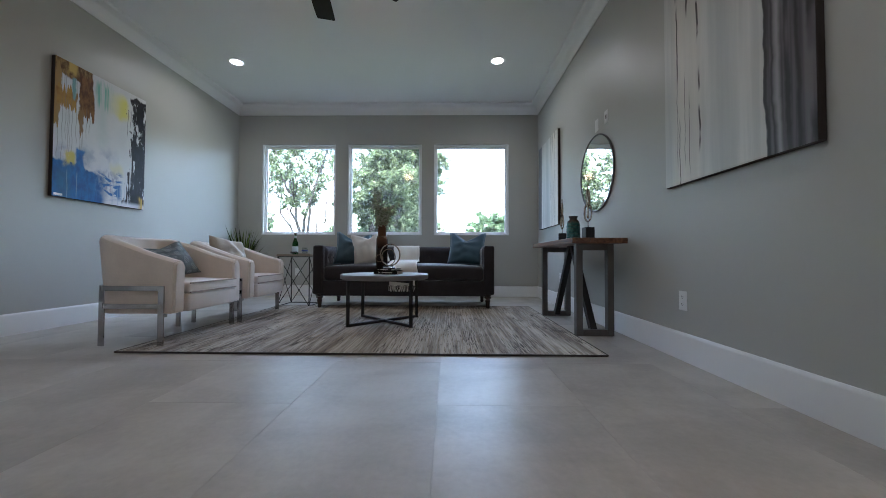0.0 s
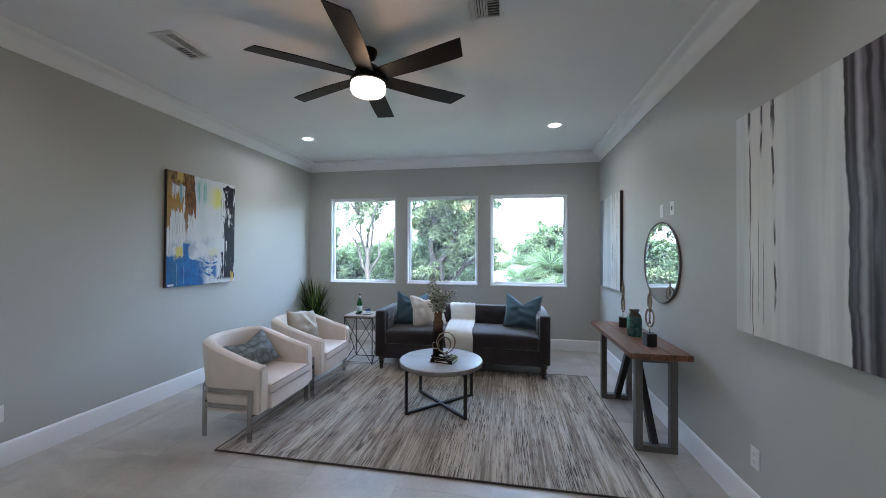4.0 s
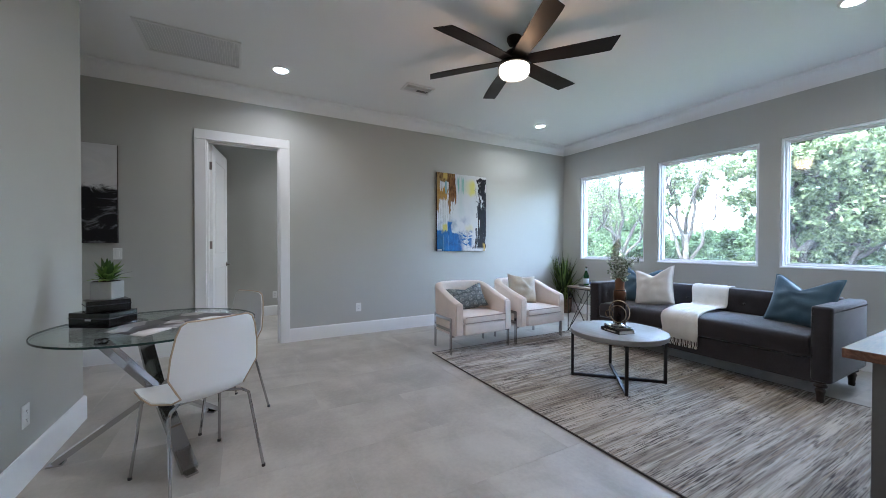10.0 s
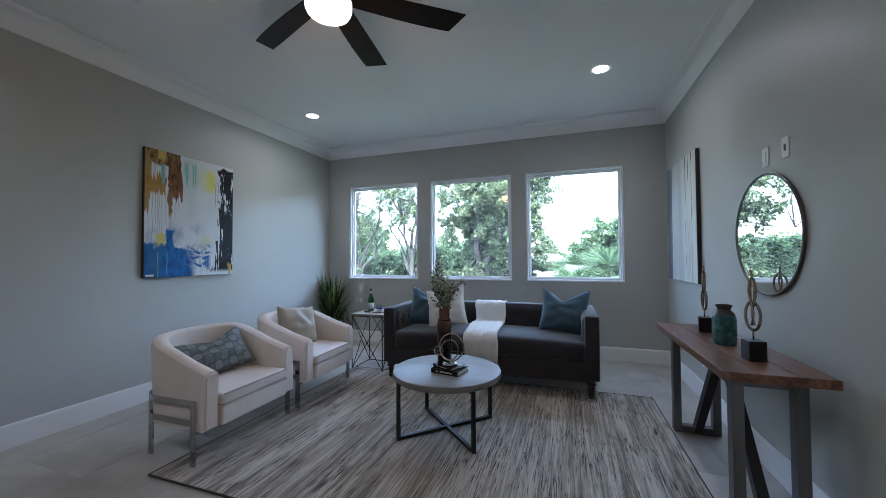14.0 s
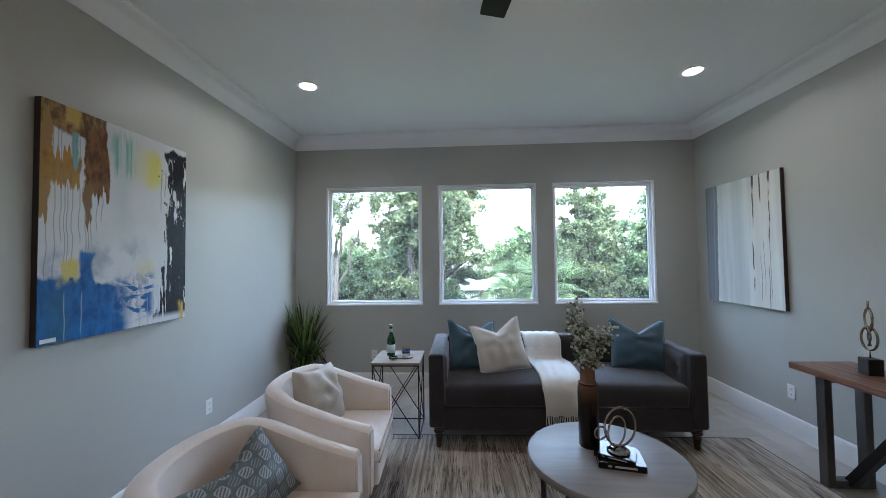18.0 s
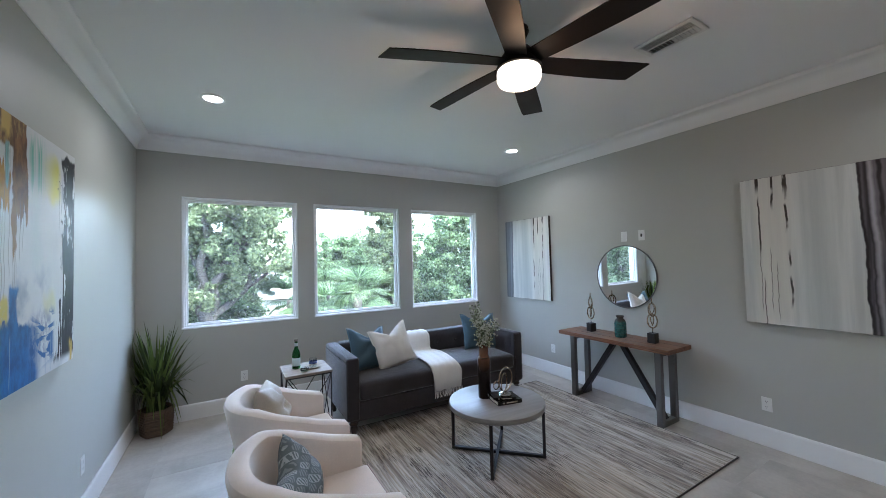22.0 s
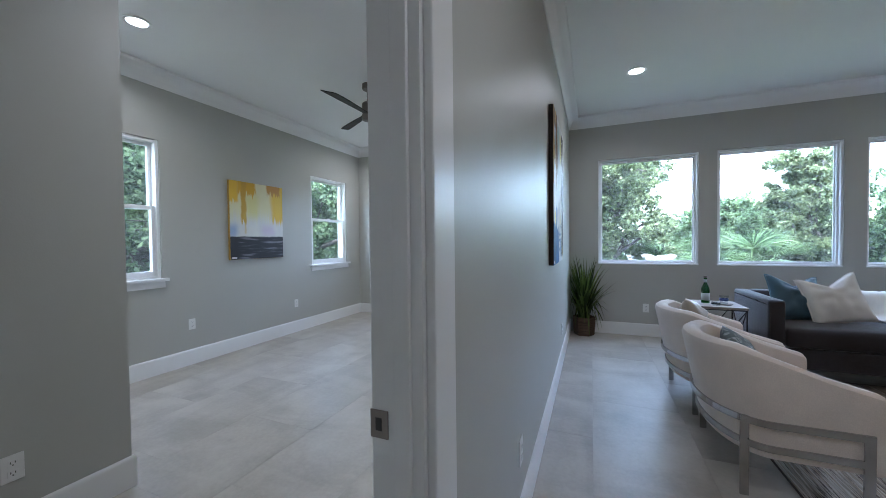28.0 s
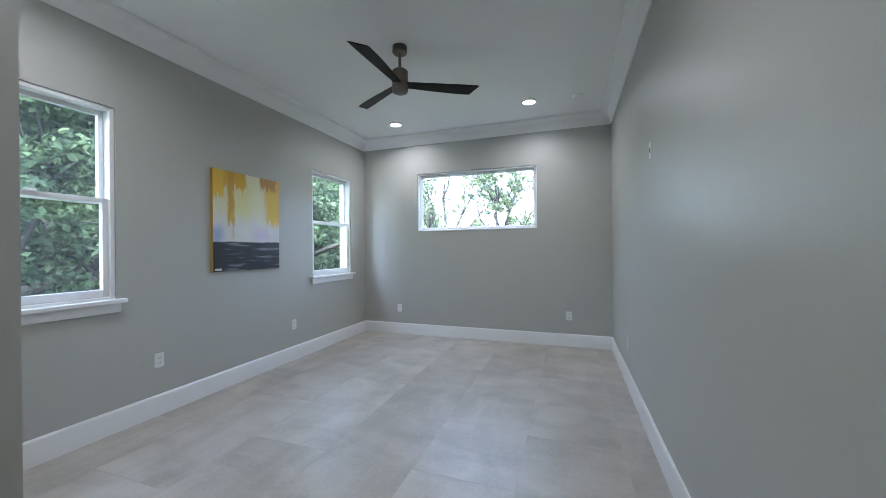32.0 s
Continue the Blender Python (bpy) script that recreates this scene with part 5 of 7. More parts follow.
sofa = thing("sofa", pose(-0.556, 5.20, RUG_Z), "charcoal tufted tuxedo sofa with nailhead trim and turned legs", "sofa")
SW, SD, AH = 1.085, 0.43, 0.745   # half width, half depth, height
part("seat_rail", box(-SW + 0.10, SW - 0.10, -SD + 0.012, SD - 0.03, 0.142, 0.325, 0.012), SOFA_FABRIC, sofa)
seat = part("seat_cushion", cushion(2 * SW - 0.262, 0.70, 0.165, 0.042, 0.035), SOFA_FABRIC, sofa, smooth=True)
seat.location = (0, -0.085, 0.327)
for s in (-1, 1):
    arm = part("arm", box(s * (SW - 0.0625) - 0.0625, s * (SW - 0.0625) + 0.0625, -SD, SD, 0.16, AH, 0.022, 3), SOFA_FABRIC, sofa, smooth="edges")
    nails = bmesh.new()
    for edge in (-0.05, 0.05):
        for k in range(26):
            box(s * (SW - 0.0625) + edge - 0.005, s * (SW - 0.0625) + edge + 0.005, -SD - 0.004, -SD + 0.001, 0.19 + k * 0.0205, 0.2 + k * 0.0205, 0.002, 1, nails)
    for k in range(38):
        xa, xb = (SW - 0.001, SW + 0.004) if s > 0 else (-SW - 0.004, -SW + 0.001)
        box(xa, xb, -SD + 0.03 + k * 0.0215, -SD + 0.04 + k * 0.0215, AH - 0.045, AH - 0.035, 0, 1, nails)
    tagged(part("nailhead_trim", nails, NAIL, arm), "dark nailhead row", kind="stuff")
back = part("back", box(-SW + 0.1255, SW - 0.1255, SD - 0.155, SD, 0.30, AH + 0.005, 0.025, 3), SOFA_FABRIC, sofa, smooth="edges")


def tufted(w, h, cols, rows, depth):
    """A padded panel in the xz plane with dimples where its buttons sit, facing -y."""
    nx, nz = cols * 8, max(8, rows * 8)
    spots = [((i + 0.5) * w / cols - w / 2, (j + 0.5) * h / rows) for j in range(rows) for i in range(cols)]
    grid = []
    for j in range(nz + 1):
        z = h * j / nz
        row = []
        for i in range(nx + 1):
            x = w * i / nx - w / 2
            edge = min(1, min(x + w / 2, w / 2 - x, z, h - z) / 0.05)
            y = -depth * math.sqrt(max(0, 1 - (1 - edge) ** 2))
            for a, b in spots:
                y += depth * 0.75 * math.exp(-((x - a) ** 2 + (z - b) ** 2) / 0.0012)
            row.append((x, min(0, y), z))
        grid.append(row)
    return sheet(grid), spots


panel, spots = tufted(2 * SW - 0.26, 0.27, 7, 1, 0.035)
pad = part("back_padding", panel, SOFA_FABRIC, sofa, smooth=True)
pad.location = (0, SD - 0.1565, 0.47)
btn = None
for x, z in spots:
    if btn is None:
        ob = part("button", button(), SOFA_FABRIC, pad, smooth=True)
        btn = ob.data
    else:
        ob = new("button", btn)
        ob.parent = pad
    ob.matrix_local = pose(x, -0.014, z, 90)
for s in (-1, 1):
    panel, spots = tufted(0.62, 0.25, 3, 1, 0.022)
    side = part("arm_padding", panel, SOFA_FABRIC, sofa, smooth=True)
    side.matrix_local = pose(s * (SW - 0.1255), -0.06, 0.475, 0, 0, -90 * s)
    for x, z in spots:
        ob = new("button", btn)
        ob.parent = side
        ob.matrix_local = pose(x, -0.009, z, 90)
for x in (-SW + 0.075, SW - 0.075):
    for y in (-SD + 0.045, SD - 0.06):
        low = -0.012 if y > 0 else 0.0
        leg = part("leg", turned_leg(0.165 - low), DARK_LEG, sofa, "dark turned wooden leg", smooth="edges")
        leg.location = (x, y, low)


def throw_pillow(name, w, h, t, chop, material, m, label, seam=None, seed=0, group="throw pillows"):
    root = thing(name, m, label, "pillow", group)
    part("cover", pillow(w, h, t, chop, seed=seed), material, root, smooth=True)
    if seam:
        part("piping", pillow_seam(w, h, chop), seam, root, smooth=True)
    return root


SEAT_Z = RUG_Z + 0.512
throw_pillow("throw_pillow", 0.45, 0.46, 0.19, 0.11, BLUE_FABRIC, pose(-1.27, 5.13, SEAT_Z - 0.006, -24, 4, 12), "steel-blue square throw pillow with a chopped top", BLUE_PIPING, 1)
throw_pillow("throw_pillow", 0.45, 0.46, 0.17, 0.09, WHITE_FABRIC, pose(-0.985, 5.05, SEAT_Z + 0.002, -21, -11, 4), "off-white square throw pillow with a chopped top", WHITE_FABRIC, 2)
throw_pillow("throw_pillow", 0.48, 0.46, 0.19, 0.12, BLUE_FABRIC, pose(0.20, 5.15, SEAT_Z - 0.006, -22, 2, -10), "steel-blue square throw pillow with a chopped top", BLUE_PIPING, 5)

# throw blanket laid over the back and seat
throw = thing("throw_blanket", pose(-0.556, 5.20, RUG_Z), "white knitted throw draped over the sofa with a fringe", "blanket")
prof = [(SD + 0.012, 0.45), (SD + 0.014, 0.70), (SD, AH + 0.016), (SD - 0.08, AH + 0.022), (SD - 0.16, AH + 0.017), (SD - 0.205, AH - 0.02), (SD - 0.215, 0.66), (SD - 0.22, 0.58),
        (SD - 0.245, 0.556), (SD - 0.30, 0.558), (0.0, 0.566), (-0.15, 0.562), (-0.30, 0.546), (-0.40, 0.522), (-SD - 0.008, 0.485), (-SD - 0.022, 0.45), (-SD - 0.020, 0.36), (-SD - 0.018, 0.27)]
rows = []
for i, (y, z) in enumerate(prof):
    t = i / (len(prof) - 1)
    mid = -0.055 + 0.06 * t
    half = 0.175 - 0.005 * t
    rows.append([(mid + half * u + 0.006 * math.sin(i * 1.3 + u), y + 0.004 * math.sin(u * 9 + i), z + 0.004 * math.sin(u * 13 + i * 0.7)) for u in [k / 8 - 1 for k in range(17)]])
part("cloth", sheet(rows, 0.010), THROW_FABRIC, throw, smooth=True)
fr = bmesh.new()
for k in range(26):
    x = 0.005 - 0.168 + k * 0.0134
    tube([(x, -SD - 0.022, 0.272), (x + 0.003 * math.sin(k * 2.1), -SD - 0.023, 0.235), (x + 0.008 * math.sin(k * 1.7), -SD - 0.021, 0.20)], 0.0032, 5, bm=fr)
part("fringe", fr, THROW_FABRIC, throw, "knotted fringe")


# ---- barrel armchairs ----
def u_path(half, front, bend, n=22):
    """Plan of the chair's shell: from the front of one arm round the back to the other. Front lies at +x."""
    pts = [(front, -half), (front * 0.5, -half), (bend, -half)]
    for k in range(1, n):
        a = math.pi * k / n
        pts.append((bend - math.sin(a) * (0.25 + half - 0.335), -half * math.copysign(abs(math.cos(a)) ** 0.95, math.cos(a))))
    pts += [(bend, half), (front * 0.5, half), (front, half)]
    return pts


def shell_top(x):
    t = max(0, min(1, (0.34 - x) / 0.50))
    return 0.572 + 0.183 * t ** 1.0


def tuck(x, z):
    """The back of the shell draws in towards its foot."""
    k = 1 - 0.36 * max(0, min(1, (0.64 - z) / 0.42))
    return x if x > -0.03 else -0.03 + (x + 0.03) * k


def barrel_shell():
    bm = bmesh.new()
    path = u_path(0.335, 0.385, -0.03)
    th = 0.052
    rings = []
    for i, (x, y) in enumerate(path):
        a, b = path[max(0, i - 1)], path[min(len(path) - 1, i + 1)]
        d = Vector((b[0] - a[0], b[1] - a[1])).normalized()
        n = Vector((d.y, -d.x))
        top = shell_top(x)
        ring = []
        prof = [(-th, 0.215), (-th, top - 0.045), (-th * 0.85, top - 0.018), (-th * 0.45, top - 0.003), (th * 0.45, top - 0.003), (th * 0.85, top - 0.018), (th, top - 0.045), (th, 0.215)]
        for o, z in prof:
            belly = 0.0 if z > 0.3 else -0.006
            ring.append(bm.verts.new((tuck(x + n.x * (o + belly), z), y + n.y * (o + belly), z)))
        rings.append(ring)
    for a, b in zip(rings, rings[1:]):
        for k in range(8):
            bm.faces.new((a[k], a[(k + 1) % 8], b[(k + 1) % 8], b[k]))
    bm.faces.new(rings[0])
    bm.faces.new(rings[-1][::-1])
    bmesh.ops.recalc_face_normals(bm, faces=bm.faces[:])
    ends = [e for e in bm.edges if all(v in rings[0] for v in e.verts) or all(v in rings[-1] for v in e.verts)]
    bmesh.ops.bevel(bm, geom=ends, offset=0.014, segments=3, affect="EDGES")
    return bm


def armchair(m):
    root = thing("barrel_armchair", m, "cream velvet barrel armchair in a polished chrome band frame", "armchair", "pair of armchairs")
    part("shell", barrel_shell(), CREAM_VELVET, root, smooth="edges")
    part("seat_base", box(-0.07, 0.41, -0.285, 0.285, 0.215, 0.342, 0.018, 3), CREAM_VELVET, root, smooth="edges")
    seat_c = part("seat_cushion", cushion(0.55, 0.565, 0.075, 0.012, 0.02, 8), CREAM_VELVET, root, smooth=True)
    seat_c.location = (0.137, 0, 0.343)
    for z in (0.348, 0.414):
        part("piping", tube([(0.412, -0.275, z), (0.412, 0.275, z)], 0.006, 6), PIPING, seat_c).location = (-0.137, 0, -0.343)
    ring = u_path(0.402, 0.305, -0.03)
    for z in (0.265, 0.385):
        part("band", tube([(tuck(x, z), y, z) for x, y in ring], 0.01, square=(0.010, 0.034)), CHROME, root, "polished chrome band")
    for s in (-1, 1):
        part("front_leg", box(0.285, 0.325, s * 0.402 - 0.006, s * 0.402 + 0.006, 0, 0.402, 0.002, 1), CHROME, root, "flat chrome leg")
        part("front_leg_return", box(0.290, 0.320, s * 0.38 - 0.02, s * 0.38 + 0.018, 0.19, 0.225, 0.002, 1), CHROME, root)
        part("back_leg", box(-0.160, -0.122, s * 0.355 - 0.006, s * 0.355 + 0.006, -0.0125, 0.402, 0.002, 1), CHROME, root, "flat chrome leg")
    return root


chair_a = armchair(pose(-2.255, 3.293, RUG_Z, 0, 0, 0.5))
copy_thing(chair_a, pose(-2.275, 4.205, RUG_Z, 0, 0, 2.5))
throw_pillow("lumbar_pillow", 0.50, 0.33, 0.18, 0.06, IKAT, pose(-2.185, 3.30, RUG_Z + 0.432, -36, -9, 76), "slate-blue ikat lumbar pillow", None, 7)
throw_pillow("throw_pillow", 0.43, 0.40, 0.20, 0.015, GOLD_PILLOW, pose(-2.255, 4.20, RUG_Z + 0.425, -20, 7, 78), "champagne silk square pillow", None, 9)

# ---- coffee table and what stands on it ----
ct = thing("coffee_table", pose(-0.61, 3.865, RUG_Z), "round grey-topped coffee table on black crossed metal legs", "coffee table")
part("tabletop", lathe([(0, 0.402), (0.392, 0.402), (0.402, 0.408), (0.405, 0.42), (0.405, 0.438), (0.402, 0.446), (0.396, 0.449), (0, 0.449)], 72), GREY_TOP, ct, smooth="edges")
for k, (a, b) in enumerate((((-0.272, -0.272), (0.272, 0.272)), ((-0.272, 0.272), (0.272, -0.272)))):
    part("cross_bar", tube([(*a, 0.013), (*b, 0.013)], 0.01, square=(0.024, 0.024 - 0.002 * k)), BLACK_METAL, ct)
    part("top_bar", tube([(*a, 0.390), (*b, 0.390)], 0.01, square=(0.024, 0.022 - 0.002 * k)), BLACK_METAL, ct)
for x in (-0.272, 0.272):
    for y in (-0.272, 0.272):
        leg = part("leg", box(-0.0125, 0.0125, -0.0125, 0.0125, 0, 0.401, 0.002, 1), BLACK_METAL, ct)
        leg.matrix_local = pose(x, y, 0, 0, 0, 45)
TOP_Z = RUG_Z + 0.4495


def book(name, m, w, d, h, label, cover=None):
    root = thing(name, m, label, "book")
    part("pages", box(-w / 2 + 0.004, w / 2 - 0.005, -d / 2 + 0.005, d / 2 - 0.005, 0.003, h - 0.003), PAGES, root)
    p = box(-w / 2, w / 2, -d / 2, d / 2, 0, 0.003)
    box(-w / 2, w / 2, -d / 2, d / 2, h - 0.003, h, 0, 1, p)
    box(-w / 2 - 0.001, -w / 2 + 0.003, -d / 2, d / 2, 0, h, 0, 1, p)
    part("cover", p, cover or LEATHER_BOOK, root)
    q = bmesh.new()
    box(-w / 2 - 0.0018, -w / 2 - 0.0008, -d * 0.3, d * 0.15, h * 0.35, h * 0.65, 0, 1, q)
    box(-w / 2 - 0.0018, -w / 2 - 0.0008, d * 0.22, d * 0.3, h * 0.35, h * 0.65, 0, 1, q)
    part("spine_lettering", q, PAGES, root)
    return root


book("book", pose(-0.565, 3.80, TOP_Z, 0, 0, 78), 0.17, 0.22, 0.032, "thick black-covered book lying flat")
book("book", pose(-0.575, 3.815, TOP_Z + 0.0325, 0, 0, 62), 0.15, 0.19, 0.018, "slim black book on a larger one")

sculpt = thing("ring_sculpture", pose(-0.565, 3.805, TOP_Z + 0.051), "small champagne metal ring sculpture on a chrome dome base", "sculpture")
part("base", lathe([(0, 0), (0.055, 0), (0.056, 0.006), (0.045, 0.016), (0.02, 0.024), (0, 0.026)], 32), CHROME, sculpt, smooth=True)


def ring_bar(r, cx, cz, tilt, turn, bar, material, parent, name="ring", flat=1.0):
    pts = [(r * math.cos(2 * math.pi * k / 40), 0, flat * r * math.sin(2 * math.pi * k / 40)) for k in range(40)]
    ob = part(name, tube(pts, bar, 8, True), material, parent, smooth=True)
    ob.matrix_local = pose(cx, 0, cz, 0, tilt, turn)
    return ob


ring_bar(0.088, 0.012, 0.125, 0, 12, 0.0055, BRASS, sculpt, flat=1.12)
ring_bar(0.066, -0.004, 0.102, 0, 30, 0.005, BRASS, sculpt, flat=1.12)
ring_bar(0.032, -0.088, 0.092, 78, 10, 0.0045, BRASS, sculpt)

vase = thing("bottle_vase", pose(-0.66, 3.96, TOP_Z), "tall smoked bronze glass bottle vase", "vase")
part("body", lathe([(0, 0), (0.05, 0), (0.055, 0.008), (0.056, 0.31), (0.054, 0.335), (0.046, 0.348), (0.041, 0.36), (0.041, 0.44), (0.044, 0.452), (0.044, 0.46), (0.036, 0.46), (0.035, 0.37), (0, 0.36)], 40), BRONZE_VASE, vase, smooth="edges")
part("neck_ring", lathe([(0.047, 0.343), (0.051, 0.346), (0.051, 0.353), (0.045, 0.357)], 32), BRONZE_VASE, vase, smooth=True)

flowers = thing("flower_stems", pose(-0.66, 3.96, TOP_Z + 0.38), "sprays of tiny white blossom on thin stems", "flowers")
rng = random.Random(4)
bl, gl = bmesh.new(), bmesh.new()


def blob(bm, p, r, rng):
    q = [Vector((rng.uniform(-1, 1), rng.uniform(-1, 1), rng.uniform(-1, 1))).normalized() for _ in range(2)]
    a = q[0]
    b = a.cross(q[1]).normalized()
    c = a.cross(b)
    v = [bm.verts.new(p + w * r) for w in (a, b, -a, -b, c, -c)]
    for i in range(4):
        bm.faces.new((v[i], v[(i + 1) % 4], v[4]))
        bm.faces.new((v[(i + 1) % 4], v[i], v[5]))


for s in range(11):
    ang, lean = rng.uniform(0, 6.28), rng.uniform(0.03, 0.10)
    ht = rng.uniform(0.18, 0.30)
    if s < 4:
        ang, lean, ht = 2.9 + rng.uniform(-0.4, 0.4), rng.uniform(0.06, 0.13), (0.42, 0.38, 0.34, 0.30)[s]
    elif s == 4:
        ang, lean, ht = 0.1, 0.14, 0.27
    pts = []
    for k in range(8):
        t = k / 7
        off = lean * t ** 1.6
        pts.append(Vector((math.cos(ang) * off + 0.01 * math.sin(3 * t + s), math.sin(ang) * off, ht * t)))
    st = tube(pts, 0.0022, 5)
    for k in range(70):
        t = rng.uniform(0.25, 1.0)
        i = min(6, int(t * 7))
        p = pts[i].lerp(pts[i + 1], t * 7 - i)
        q = p + Vector((rng.gauss(0, 1), rng.gauss(0, 1), rng.gauss(0.3, 0.8))) * 0.024
        tube([p, q], 0.0009, 3, bm=st)
        blob(bl if rng.random() < 0.5 else gl, q, rng.uniform(0.006, 0.0125), rng)
    part("stem", st, TWIG, flowers)
part("blossoms", bl, FLOWER_WHITE, flowers, "tiny white blossoms")
part("leaves", gl, LEAF_SAGE, flowers, "small grey-green leaves")

# ---- side table, bottle, glasses ----
sx, sy, sh = -1.94, 5.135, 0.65
side = thing("side_table", pose(sx, sy, 0), "small pale-wood side table on crossed black wire legs", "side table")
part("tabletop", box(-0.21, 0.21, -0.21, 0.21, sh - 0.022, sh, 0.003), PALE_WOOD, side)
for a, z in ((0.198, sh - 0.03), (0.198, 0.008)):
    for p, q in (((-a, -a), (a, -a)), ((a, -a), (a, a)), ((a, a), (-a, a)), ((-a, a), (-a, -a))):
        part("frame_bar", tube([(*p, z), (*q, z)], 0.0055, 6), BLACK_METAL, side)
for p, q in (((-1, -1), (1, -1)), ((1, -1), (1, 1)), ((1, 1), (-1, 1)), ((-1, 1), (-1, -1))):
    a = 0.198
    part("leg", tube([(p[0] * a, p[1] * a, 0.004), (p[0] * a, p[1] * a, sh - 0.024)], 0.006, 6), BLACK_METAL, side)
    part("cross_brace", tube([(p[0] * a, p[1] * a, 0.012), (q[0] * a, q[1] * a, sh - 0.03)], 0.0045, 6), BLACK_METAL, side)
    part("cross_brace", tube([(q[0] * a * 0.99, q[1] * a * 0.99, 0.012), (p[0] * a * 0.99, p[1] * a * 0.99, sh - 0.03)], 0.0045, 6), BLACK_METAL, side)

bottle = thing("water_bottle", pose(sx - 0.08, sy + 0.03, sh), "green glass water bottle with a pale label", "bottle")
part("glass", lathe([(0, 0), (0.034, 0), (0.037, 0.006), (0.037, 0.13), (0.034, 0.155), (0.02, 0.19), (0.0145, 0.21), (0.014, 0.265), (0.0155, 0.268), (0.0155, 0.275), (0, 0.275)], 28), BOTTLE, bottle, smooth="edges")
part("label", lathe([(0.0374, 0.03), (0.0376, 0.03), (0.0376, 0.105), (0.0374, 0.105)], 28), LABEL, bottle, "pale blue label", smooth=True)
part("neck_label", lathe([(0.0152, 0.215), (0.0154, 0.215), (0.0154, 0.245), (0.0152, 0.245)], 20), LABEL, bottle, smooth=True)
part("cap", lathe([(0.0155, 0.262), (0.0168, 0.262), (0.0168, 0.279), (0.014, 0.282), (0, 0.282)], 20), NICKEL, bottle, smooth="edges")
tray = thing("coaster_dish", pose(sx + 0.06, sy - 0.03, sh), "small round dark-rimmed coaster dish", "dish")
part("dish", lathe([(0, 0.002), (0.06, 0.003), (0.075, 0.012), (0.078, 0.012), (0.07, 0.0), (0, 0)], 28), PALE_WOOD, tray, smooth="edges")
for k, (gx, gy, gz) in enumerate(((0.065, -0.02, 0.0042), (-0.03, -0.13, 0.0))):
    g = thing("glass_tumbler", pose(sx + gx, sy + gy, sh + gz), "short clear glass tumbler with a dark band", "glass", "tumblers")
    h = 0.085 if k == 0 else 0.04
    part("glass", lathe([(0, 0), (0.034, 0), (0.038, h), (0.036, h), (0.032, 0.006), (0, 0.006)], 24), TUMBLER, g, smooth="edges")
    part("band", lathe([(0.0374, h * 0.42), (0.0385, h * 0.42), (0.039, h * 0.66), (0.0380, h * 0.66)], 24), LABEL_BLUE if k == 0 else BLACK_METAL, g, "dark band", smooth=True)

# ---- tall potted grass plant ----
pot = thing("planter", pose(-3.215, 6.03, 0), "hexagonal brown woven planter", "planter")
part("body", lathe([(0, 0.0), (0.125, 0.0), (0.13, 0.006), (0.148, 0.245), (0.15, 0.255), (0.138, 0.255), (0.132, 0.22), (0, 0.22)], 6), BASKET, pot)
for k in range(9):
    z = 0.02 + k * 0.025
    r = 0.132 + 0.018 * z / 0.25
    part("woven_row", tube([(r * math.cos(math.pi * j / 3), r * math.sin(math.pi * j / 3), z) for j in range(6)], 0.006, 6, True), BASKET, pot)
part("soil", lathe([(0, 0.232), (0.13, 0.226)], 6), SOIL, pot)


def grass_blades(count, seed, height, spread, width):
    r = random.Random(seed)
    verts, faces = [], []
    for _ in range(count):
        a = r.uniform(0, 6.283)
        h = height * r.uniform(0.5, 1.0)
        out = spread * r.uniform(0.15, 1.0) * (1.2 if h < height * 0.7 else 0.7)
        droop = r.uniform(0.0, 0.35) * out if r.random() < 0.7 else r.uniform(0.3, 0.8) * h
        veer = r.gauss(0, 0.07)
        base = Vector((math.cos(a), math.sin(a), 0)) * r.uniform(0, 0.07)
        side_v = Vector((-math.sin(a), math.cos(a), 0))
        w = width * r.uniform(0.6, 1.2)
        start = len(verts)
        for k in range(7):
            t = k / 6
            p = base + Vector((math.cos(a) * out * t ** 1.7, math.sin(a) * out * t ** 1.7, h * t - droop * 1.6 * t ** 3)) + side_v * veer * t ** 2
            ww = w * (1 - t ** 2.2) * 0.5 + 0.0006
            verts += [p - side_v * ww, p + side_v * ww]
        for k in range(6):
            i = start + 2 * k
            faces.append((i, i + 1, i + 3, i + 2))
    me = bpy.data.meshes.new("blades")
    me.from_pydata(verts, [], faces)
    return me


plant = thing("grass_plant", pose(-3.215, 6.03, 0.20), "bushy green grass plant with arching blades", "plant")
me = grass_blades(210, 3, 0.93, 0.37, 0.040)
lim = 0.185
for v in me.vertices:
    v.co.x = max(v.co.x, -lim)
    v.co.y = min(v.co.y, lim + 0.005)
me.materials.append(LEAF_POT)
ob = new("foliage", me)
ob.parent = plant

